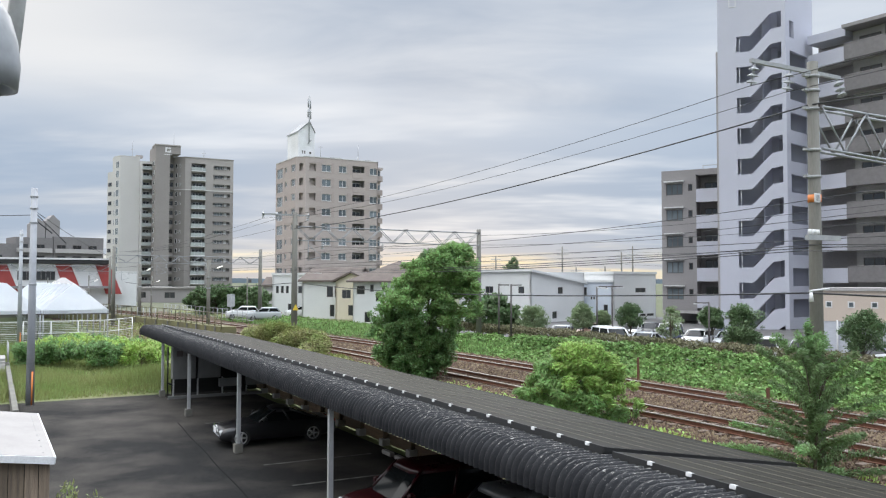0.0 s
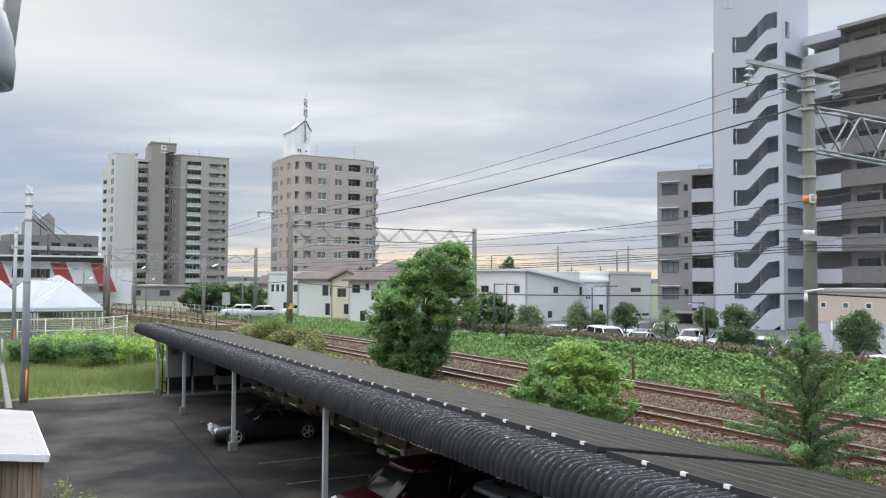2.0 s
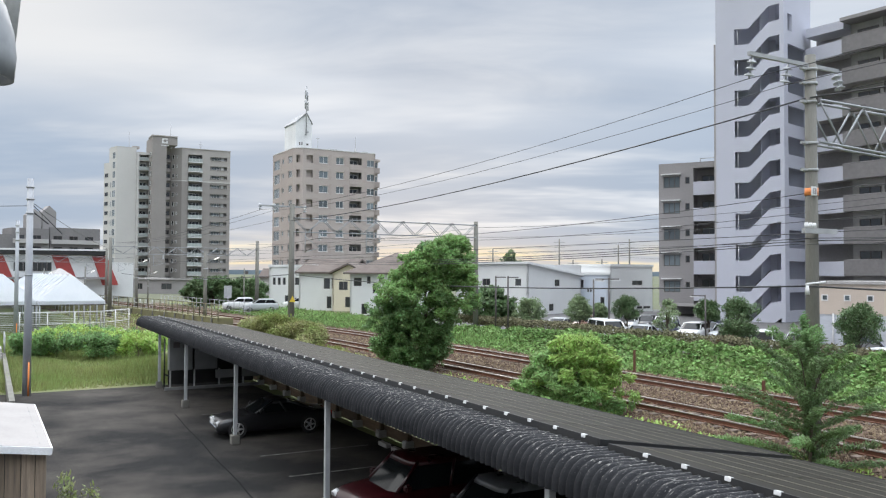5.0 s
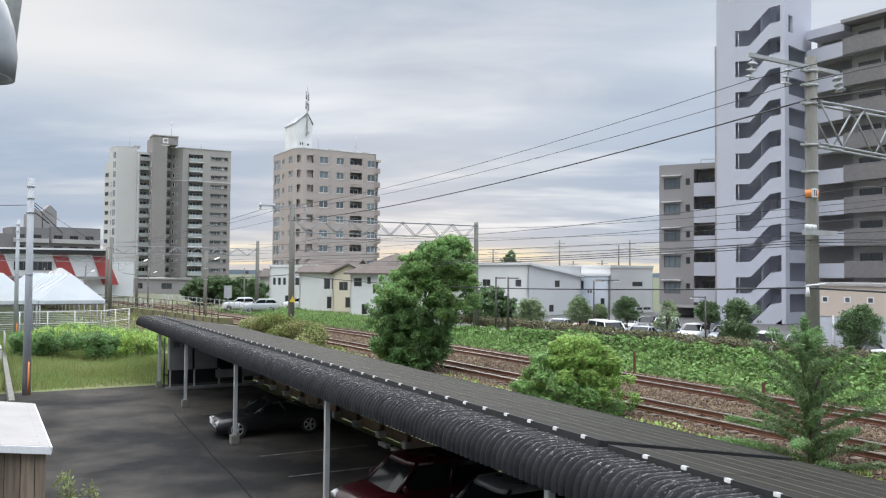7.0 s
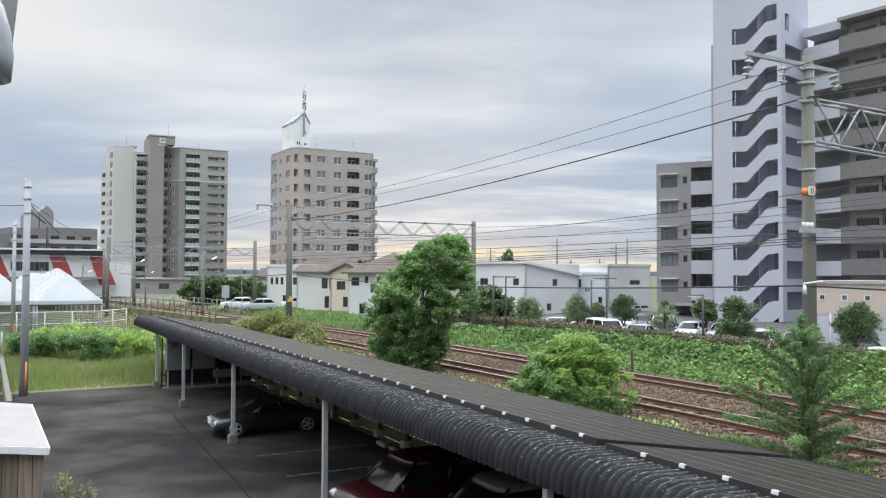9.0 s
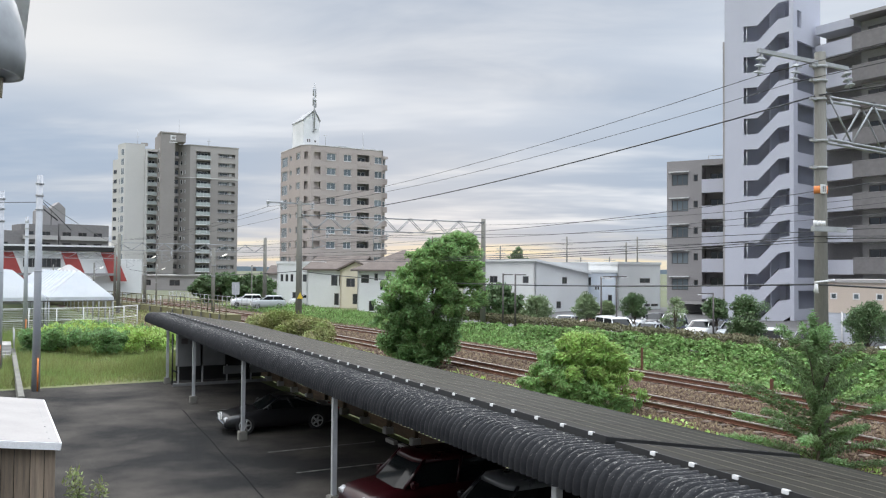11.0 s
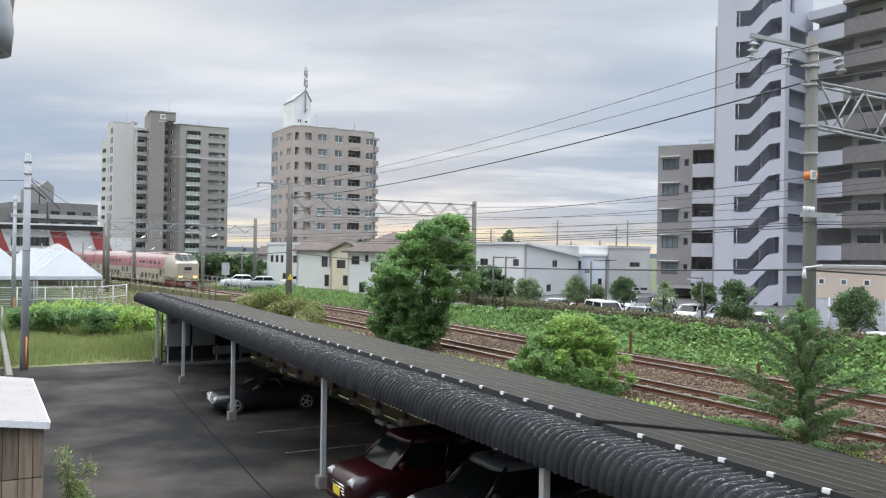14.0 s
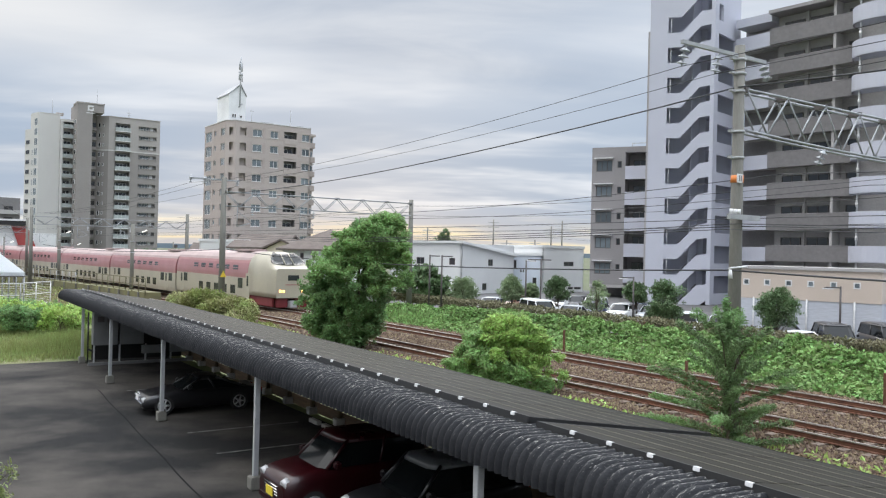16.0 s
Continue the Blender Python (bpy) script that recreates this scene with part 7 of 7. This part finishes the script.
def paint(name, c, rough=0.3):
    if name not in PAINTS:
        PAINTS[name] = mat(name + "_car_paint", c, tuple(q * 0.92 for q in c), rough, 0.8, 0, coat=0.45, spec=0.35)
    return PAINTS[name]


def section(w, zb, zt, x, tuck=0.94, n=5):
    """One rounded cross-section of a car body at x (nose towards -x)."""
    pts = []
    hw, h = w / 2, zt - zb
    half = [(hw * 0.86, zb), (hw * 0.97, zb + 0.12 * h), (hw, zb + 0.42 * h), (hw * 0.985, zb + 0.75 * h), (hw * tuck, zb + 0.95 * h), (hw * (tuck - 0.14), zt)]
    pts = [(x, y, z) for y, z in half] + [(x, -y, z) for y, z in half[::-1]]
    return pts


def car(m, style, colour, label, group="", roofc=None, plate=None):
    """styles give length, width, bonnet line, cabin."""
    L_, W, H, belt, hood_z, xh, xa, xb, xc = STYLES[style]
    c = thing("car", m, label, "car", group)
    bm = bmesh.new()
    st_ = [(0.0, 0.84, 0.30, hood_z - 0.22), (0.06, 0.93, 0.20, hood_z - 0.1), (0.22, 0.98, 0.18, hood_z - 0.03), (xh * 0.6, 1.0, 0.17, hood_z + (belt - hood_z) * 0.4), (xh, 1.0, 0.17, belt),
           (L_ * 0.55, 1.0, 0.17, belt + 0.02), (L_ * 0.85, 1.0, 0.18, belt + 0.02), (L_ - 0.18, 0.97, 0.22, belt - 0.02), (L_ - 0.04, 0.93, 0.24, belt - 0.1), (L_, 0.86, 0.32, belt - 0.22)]
    rings(bm, [section(W * k, zb, zt, x) for x, k, zb, zt in st_])
    part("body", bm, colour, c)
    # glasshouse: base at the belt, narrower roof
    def loop(x0, x1, w, z, k=0.12):
        return [(x0 + k, -w / 2, z), (x0, -w / 2 + 0.22, z), (x0, w / 2 - 0.22, z), (x0 + k, w / 2, z), (x1 - k, w / 2, z), (x1, w / 2 - 0.2, z), (x1, -w / 2 + 0.2, z), (x1 - k, -w / 2, z)]
    bm = bmesh.new()
    rings(bm, [loop(xh, xc, W * 0.9, belt), loop(xa, xb, W * 0.76, H - 0.06)], smooth=False)
    part("glasshouse", bm, CGLASS, c, "dark car glazing")
    bm = bmesh.new()
    rings(bm, [loop(xa - 0.07, xb + 0.07, W * 0.80, H - 0.13), loop(xa + 0.02, xb - 0.02, W * 0.76, H - 0.04), loop(xa + 0.2, xb - 0.2, W * 0.55, H)])
    part("roof", bm, roofc or colour, c)
    for s in (-1, 1):
        for f, (p, q) in enumerate((((xh, belt), (xa, H - 0.06)), ((xc, belt), (xb, H - 0.06)), (((xh + xc) / 2, belt), ((xa + xb) / 2, H - 0.06)))):
            bm = bmesh.new()
            k = 0.12 if f == 0 else (-0.12 if f == 1 else 0)
            tube(bm, (p[0] + k, s * W * 0.452, p[1]), (q[0] + k, s * W * 0.384, q[1]), 0.035, n=5)
            part("pillar", bm, colour, c)
        bm = bmesh.new(); box(bm, (xh + 0.2, s * W * 0.5, belt + 0.02), (xh + 0.34, s * (W * 0.5 + 0.16), belt + 0.16)); part("mirror", bm, colour, c, bevel=0.03)
        bm = bmesh.new(); tube(bm, (0.02, s * W * 0.36, hood_z - 0.2), (0.14, s * W * 0.36, hood_z - 0.15), 0.11, 0.12, n=14); part("headlight", bm, HEADL, c, "clear round headlight")
        bm = bmesh.new(); box(bm, (L_ - 0.06, s * W * 0.34 - 0.1, belt - 0.3), (L_ + 0.012, s * W * 0.34 + 0.1, belt - 0.08)); part("tail_light", bm, TAILL, c, bevel=0.02)
        for x in (L_ * 0.17, L_ * 0.79):
            wh = thing("wheel", place(x, s * (W / 2 - 0.10), 0.29), "", "")
            wh.parent = c
            bm = bmesh.new(); tube(bm, (0, -0.1, 0), (0, 0.1, 0), 0.29, n=22); part("tyre", bm, TYRE, wh)
            bm = bmesh.new(); tube(bm, (0, -0.105, 0), (0, 0.105, 0), 0.07, n=10)
            for k in range(5):
                a = 2 * math.pi * k / 5
                for sy in (-0.104, 0.104):
                    tube(bm, (0, sy, 0), (0.18 * math.cos(a), sy, 0.18 * math.sin(a)), 0.03, n=5)
            n_ = 20
            for sy in (-0.104, 0.104):
                for k in range(n_):
                    a, b2 = 2 * math.pi * k / n_, 2 * math.pi * (k + 1) / n_
                    tube(bm, (0.185 * math.cos(a), sy, 0.185 * math.sin(a)), (0.185 * math.cos(b2), sy, 0.185 * math.sin(b2)), 0.018, n=4, caps=False)
            part("rim", bm, RIM, wh, "silver spoked rim")
    bm = bmesh.new(); box(bm, (-0.03, -W * 0.4, 0.26), (0.05, W * 0.4, 0.40)); part("bumper", bm, colour if style != "coupe" else CHROME, c, bevel=0.025)
    for k in range(4):
        bm = bmesh.new(); tube(bm, (0.0 - 0.005 * k, -W * 0.22, 0.46 + 0.06 * k), (0.0 - 0.005 * k, W * 0.22, 0.46 + 0.06 * k), 0.012, n=5); part("grille_bar", bm, CHROME, c)
    bm = bmesh.new(); box(bm, (-0.045, -0.165, 0.42), (-0.031, 0.165, 0.585)); part("number_plate", bm, plate or CLIP, c)
    return c


#          length width height belt hood  xh    xa    xb    xc
STYLES = {"kei": (3.4, 1.475, 1.52, 0.95, 0.90, 0.75, 1.25, 3.15, 3.35), "hatch": (3.9, 1.68, 1.5, 1.0, 0.92, 0.95, 1.65, 3.4, 3.8),
          "van": (4.4, 1.7, 1.8, 1.15, 1.05, 0.7, 1.2, 4.2, 4.36), "sedan": (4.3, 1.69, 1.42, 0.92, 0.86, 1.15, 1.85, 3.0, 3.75),
          "suv": (4.2, 1.75, 1.7, 1.05, 1.0, 1.0, 1.55, 3.8, 4.1), "coupe": (3.75, 1.5, 1.13, 0.74, 0.62, 1.1, 1.65, 2.35, 3.3)}
maroon, blackp, whitep = paint("maroon", (0.022, 0.0016, 0.0032)), paint("black", (0.012, 0.012, 0.014)), paint("white", (0.75, 0.76, 0.77))
silver, navy, cream_p, bronze = paint("silver", (0.42, 0.44, 0.46)), paint("navy", (0.03, 0.04, 0.09)), paint("beige", (0.5, 0.45, 0.36)), paint("bronze", (0.22, 0.12, 0.08))
PK = Matrix.Rotation(radians(-3), 4, "Z")
car(CP @ place(-0.28, 14.85, 0), "kei", maroon, "dark red small hatchback with chrome grille under the carport", plate=PLATEY)
car(CP @ place(0.25, 12.3, 0), "kei", blackp, "dark grey small car parked under the carport", roofc=paint("grey", (0.10, 0.105, 0.11)))
car(CP @ place(-0.25, 26.1, 0) @ PK, "coupe", blackp, "black low coupe parked under the carport")
cars = (((5.8, 69.3), "sedan", cream_p, "beige", 20), ((8.9, 68.8), "sedan", silver, "silver", -24), ((10.9, 70.8), "hatch", bronze, "bronze", -28), ((11.4, 60.1), "van", whitep, "white", 24),
        ((15.4, 71.4), "hatch", whitep, "white", -16), ((17.2, 72.5), "hatch", blackp, "black", -14), ((17.6, 67.4), "suv", whitep, "white", -12), ((13.8, 59.7), "sedan", silver, "silver", -20),
        ((16.3, 62.8), "hatch", navy, "navy", -18), ((18.3, 61.9), "hatch", whitep, "white", -18), ((20.4, 64.6), "sedan", navy, "navy", -15), ((20.2, 60.3), "hatch", silver, "silver", -15),
        ((18.4, 53.2), "hatch", blackp, "black", 165), ((20.8, 54.0), "kei", whitep, "white", 168), ((22.6, 52.3), "hatch", silver, "silver", 165), ((23.6, 46.6), "sedan", navy, "navy", 20),
        ((24.8, 43.2), "suv", blackp, "black", 14), ((27.2, 42.2), "van", blackp, "black", 22), ((22.0, 41.3), "sedan", whitep, "white", 62))
KINDS = {"sedan": "saloon", "hatch": "hatchback", "van": "boxy van", "suv": "tall estate car", "kei": "small hatchback"}
for (x, y), s_, c_, nm, turn_ in cars:
    # turn is measured from the line of sight of someone at the yard, nose towards it
    k = Matrix.Rotation(math.atan2(y, x) + radians(turn_), 4, "Z") @ place(-STYLES[s_][0] / 2, 0, 0)
    q = G.inverted() @ Vector((x, y, 0))
    car(place(x, y, ground_z(q.y, q.x)) @ k, s_, c_, f"{nm} {KINDS[s_]} parked behind the hedge", "cars in the car park")
car(place(-22.0, 33.2, 0) @ Matrix.Rotation(radians(200), 4, "Z"), "kei", whitep, "white small car beside the yard wall")
for x, y, c_, nm in ((-27.5, 96, whitep, "white"), (-24.0, 92, silver, "silver"), (-21.0, 99, whitep, "white")):
    car(place(x, y, GZ) @ Matrix.Rotation(radians(20), 4, "Z"), "hatch", c_, f"{nm} hatchback parked beyond the tracks", "cars beyond the tracks")


# ---------------------------------------------------------------- train
TCREAM = mat("cream_train_paint", (0.44, 0.405, 0.315), (0.39, 0.36, 0.285), 0.4, 0.5, 0.02, coat=0.3)
TRED = mat("maroon_train_paint", (0.36, 0.15, 0.155), (0.31, 0.13, 0.135), 0.4, 0.5, 0.02, coat=0.3)
# roof colour has the pinkish haze of reflected sky mixed in
TROOF = mat("hazy_sheen_train_roof", (0.42, 0.32, 0.31), (0.36, 0.28, 0.27), 0.6, 0.7, 0.1)
TUNDER = mat("dark_underframe", (0.045, 0.035, 0.03), (0.03, 0.025, 0.02), 0.85, 2, 0.2)
TSKIRT = mat("maroon_skirt", (0.20, 0.025, 0.03), (0.16, 0.02, 0.025), 0.5, 1, 0.05)
TGLASS = glass_mat("train_glass", (0.03, 0.035, 0.035), 0.08)
TLAMP = glow_mat("lit_headlamp", (1.0, 0.52, 0.14), 4.0)
CAR_L, HALF_W = 20.9, 1.47


def train_half(z_lo, z_hi):
    """Right half of the body outline between two heights, as (y, z)."""
    out = [(1.40, 0.35), (1.46, 0.7), (HALF_W, 1.2), (HALF_W, 2.35), (1.45, 2.75), (1.36, 3.15), (1.18, 3.55), (0.85, 3.85), (0.45, 4.0), (0.0, 4.05)]
    ys, zs = [p[0] for p in out], [p[1] for p in out]
    pts = [(float(np.interp(z_lo, zs, ys)), z_lo)] + [p for p in out if z_lo < p[1] < z_hi] + [(float(np.interp(z_hi, zs, ys)), z_hi)]
    return pts


def body_band(x0, x1, z_lo, z_hi, off=0.0, nose=None):
    bm = bmesh.new()
    h = train_half(z_lo, z_hi)
    loop = [(y, z) for y, z in h] + [(-y, z) for y, z in h[::-1] if y > 1e-4 or z < 4.04]
    xs = [x0, x1] if nose is None else [x0] + list(np.linspace(0.0, 1.0, 9) * nose)[::-1]
    if nose is None:
        rings(bm, [[(x, y, z) for y, z in loop] for x in xs], smooth=False)
    return bm


def slope_z(x):
    """Height of the sloping screen above the rail at x behind the front."""
    return 2.86 + 0.10 * ramp(x, 0.0, 0.5) + 1.12 * max(0.0, min(1.0, (x - 0.45) / 1.5))


def train_car(front):
    """A double-deck sleeping car; x runs back from the front end, z from the rail head."""
    c = thing("train_car", Matrix.Identity(4), "cream leading sleeper train car with maroon upper side and lit headlamps" if front else "cream and maroon double-deck sleeper train car", "train car", "sleeper train cars")
    x0 = 4.6 if front else 0.15
    x1 = CAR_L - 0.15
    for nm, a, b, m_ in (("lower_side", 0.35, 2.05, TCREAM), ("upper_side", 2.053, 3.35, TRED), ("roof", 3.353, 4.05, TROOF)):
        part(nm, body_band(x0, x1, a, b), m_, c)
    bm = bmesh.new(); box(bm, (x0 + 0.4, -1.2, 0.16), (x1 - 0.4, 1.2, 0.349)); part("underframe", bm, TUNDER, c)
    for xb in (3.4, 17.4):
        bg = thing("bogie", place(xb, 0, 0), "", "")
        bg.parent = c
        bm = bmesh.new(); box(bm, (-1.5, -1.15, 0.28), (1.5, 1.15, 0.55)); part("frame", bm, TUNDER, bg)
        for dx in (-1.05, 1.05):
            bm = bmesh.new(); tube(bm, (dx, -0.6, 0.43), (dx, 0.6, 0.43), 0.43, n=20); part("wheelset", bm, RAILM, bg)
    for s in (-1, 1):
        fm = Matrix.Identity(4) if s < 0 else Matrix.Rotation(math.pi, 4, "Z")
        def pane(xa, xb, za, zb, name="window"):
            ym = train_half(za, zb)
            bm = bmesh.new()
            y0, y1 = s * (ym[0][0] + 0.012), s * (ym[-1][0] + 0.012)
            q = [(xa, y0, za), (xb, y0, za), (xb, y1, zb), (xa, y1, zb)]
            vs = [bm.verts.new(p) for p in q]; vi = [bm.verts.new((p[0], p[1] - s * 0.05, p[2])) for p in q]
            bm.faces.new(vs); bm.faces.new(vi[::-1])
            for i in range(4):
                bm.faces.new((vs[i], vi[i], vi[(i + 1) % 4], vs[(i + 1) % 4]))
            part(name, bm, TGLASS, c)
        n_lo = 5
        for k in range(n_lo):
            xw = (7.0 if front else 5.4) + k * 1.75
            pane(xw, xw + 0.95, 0.78, 1.42)
        for k in range(6):
            xw = (6.6 if front else 5.0) + k * 1.75
            pane(xw, xw + 1.0, 2.62, 2.95)
        for xw in ((17.9,) if front else (1.0, 3.2, 17.0)):
            pane(xw, xw + 0.9, 1.3, 2.0)
        for xw in ((19.0,) if front else (2.2, 18.6)):
            bm = bmesh.new(); yy = s * (HALF_W + 0.006)
            box(bm, (xw, min(yy, yy - s * 0.05), 0.45), (xw + 0.75, max(yy, yy - s * 0.05), 2.04)); part("door", bm, TCREAM, c, "cream passenger door")
            pane(xw + 0.2, xw + 0.55, 1.25, 1.95)
    bm = bmesh.new(); box(bm, (x0 + 1.5, -0.7, 4.02), (x0 + 4.5, 0.7, 4.2)); part("air_conditioner", bm, TROOF, c, bevel=0.04)
    bm = bmesh.new(); box(bm, (CAR_L - 0.14, -1.1, 0.5), (CAR_L + 0.12, 1.1, 3.5)); part("gangway", bm, TUNDER, c)
    if not front:
        return c
    # nose: the body outline narrows and lowers towards the flat front
    bm = bmesh.new()
    full = train_half(0.82, 4.05)
    out = [(y, z) for y, z in full] + [(-y, z) for y, z in full[::-1][1:]]
    loops = []
    for x in (4.598, 3.4, 2.4, 2.05, 1.7, 1.3, 0.9, 0.6, 0.38, 0.2, 0.09, 0.02, 0.0):
        wy = 0.86 + 0.14 * min(1.0, (x / 1.1)) ** 0.5
        loops.append([(x, y * wy, min(z, slope_z(x))) for y, z in out])
    rings(bm, loops)
    part("nose", bm, TCREAM, c, "cream rounded driving end")
    bm = bmesh.new()
    scr = []
    for x in (0.62, 1.0, 1.35, 1.68):
        z = slope_z(x)
        hw_ = float(np.interp(z, [p[1] for p in full], [p[0] for p in full])) * 0.97
        scr.append([(x + 0.22 * abs(t) ** 3 - 0.02, hw_ * t, slope_z(x + 0.22 * abs(t) ** 3) + 0.03 - 0.02 * abs(t)) for t in np.linspace(-1, 1, 13)])
    rings(bm, scr, closed=False, caps=False)
    bmesh.ops.solidify(bm, geom=list(bm.faces), thickness=0.05)
    part("windscreen", bm, TGLASS, c, "wide dark sloping windscreen")
    for t in (-0.34, 0.34):
        bm = bmesh.new(); tube(bm, (0.60, t, slope_z(0.62) + 0.06), (1.66, t * 0.9, slope_z(1.68) + 0.06), 0.03, n=5); part("screen_pillar", bm, TCREAM, c)
    bm = bmesh.new(); box(bm, (-0.035, -0.42, 2.05), (0.05, 0.42, 2.42)); part("destination_panel", bm, TGLASS, c, bevel=0.02)
    bm = bmesh.new(); box(bm, (-0.02, -0.6, 1.72), (0.03, 0.6, 1.78)); part("stripe", bm, TRED, c)
    for s in (-1, 1):
        for k in (0, 1):
            bm = bmesh.new(); tube(bm, (-0.03, s * (0.98 - 0.24 * k), 1.30), (0.12, s * (0.98 - 0.24 * k), 1.30), 0.09, n=12); part("headlight", bm, TLAMP, c, "lit warm headlamp")
        bm = bmesh.new(); yy = s * 1.478
        box(bm, (4.3, min(yy, yy - s * 0.04), 0.5), (5.0, max(yy, yy - s * 0.04), 2.4)); part("door", bm, TCREAM, c, "cab door")
        bm = bmesh.new(); box(bm, (5.6, min(yy, yy - s * 0.04), 1.25), (6.5, max(yy, yy - s * 0.04), 2.0)); part("window", bm, TGLASS, c)
        bm = bmesh.new(); box(bm, (4.5, min(yy, yy - s * 0.03) + s * 0.004, 1.45), (4.8, max(yy, yy - s * 0.03) + s * 0.004, 2.2)); part("window", bm, TGLASS, c)
        bm = bmesh.new(); box(bm, (0.2, s * 0.30 if s > 0 else -1.15, 0.14), (0.5, 1.15 if s > 0 else -0.30, 0.80)); part("skirt", bm, TSKIRT, c, "maroon front skirt", bevel=0.03)
        bm = bmesh.new(); box(bm, (0.5, s * 1.3 - 0.06, 0.2), (4.55, s * 1.3 + 0.06, 0.81)); part("skirt", bm, TSKIRT, c)
    bm = bmesh.new(); box(bm, (-0.15, -0.28, 0.15), (0.4, 0.28, 0.62)); part("coupler", bm, GALV, c, bevel=0.03)
    return c


TRAIN_V = TRACKS[1]


def rail_point(u):
    return P(u, TRAIN_V - bend(u), RAIL_Z - dip(u))


def train_pose(u_front):
    """The pose of a car whose front end is at u_front, with its length measured along the curve."""
    u1 = u_front
    a = rail_point(u_front)
    u = u_front
    while (rail_point(u) - a).length < 17.4:
        u += 0.05
    b = rail_point(u)
    d = b - a
    return Matrix.Translation(a) @ Matrix.Rotation(math.atan2(d.y, d.x), 4, "Z")


def u_behind(u, dist):
    a = u
    while dist > 0:
        p = rail_point(a); a += 0.05
        dist -= (rail_point(a) - p).length
    return a


# where the train's front stands along the line: seconds, metres
FRONT = ((0.0, 366.0), (2.0, 328.0), (4.0, 290.0), (6.0, 252.0), (8.0, 214.0), (10.0, 175.5), (11.0, 156.3), (11.5, 146.6), (12.0, 136.9), (12.5, 127.2), (13.0, 117.4),
         (13.5, 107.4), (14.0, 97.3), (14.5, 86.3), (15.0, 74.6), (15.5, 63.6), (16.0, 52.9))
train = [train_car(True)]
second = train_car(False)
train.append(second)
for _ in range(4):
    train.append(copy_thing(second, Matrix.Identity(4)))


# ---------------------------------------------------------------- sleepers, last of the pieces
bm = bmesh.new(); box(bm, (-1.0, -0.11, 0), (1.0, 0.11, 0.09))
bmesh.ops.bevel(bm, geom=list(bm.edges), offset=0.012, segments=1, affect="EDGES")
sl = mesh("sleeper", bm, SLEEPER)
bm = bmesh.new(); box(bm, (-0.13, -0.08, 0), (0.13, 0.08, 0.03))
pl = mesh("tie_plate", bm, RAILM)
for tr, v0 in zip(tracks, TRACKS):
    u = -4.0
    while u < 72:
        s_ = part("sleeper", sl, SLEEPER, tr, m=Matrix.Translation((v0 - bend(u), u, RAIL_Z - dip(u) - 0.246)) @ Matrix.Rotation(radians(0.8 * math.sin(u * 7)), 4, "Z"))
        if u < 40:
            for q in (-0.57, 0.57):
                part("tie_plate", pl, RAILM, s_, m=Matrix.Translation((q, 0, 0.088)))
        u += 0.62


def motions():
    for k, c in enumerate(train):
        walk(c, [(t, train_pose(u_behind(u, CAR_L * k))) for t, u in FRONT])


motions()
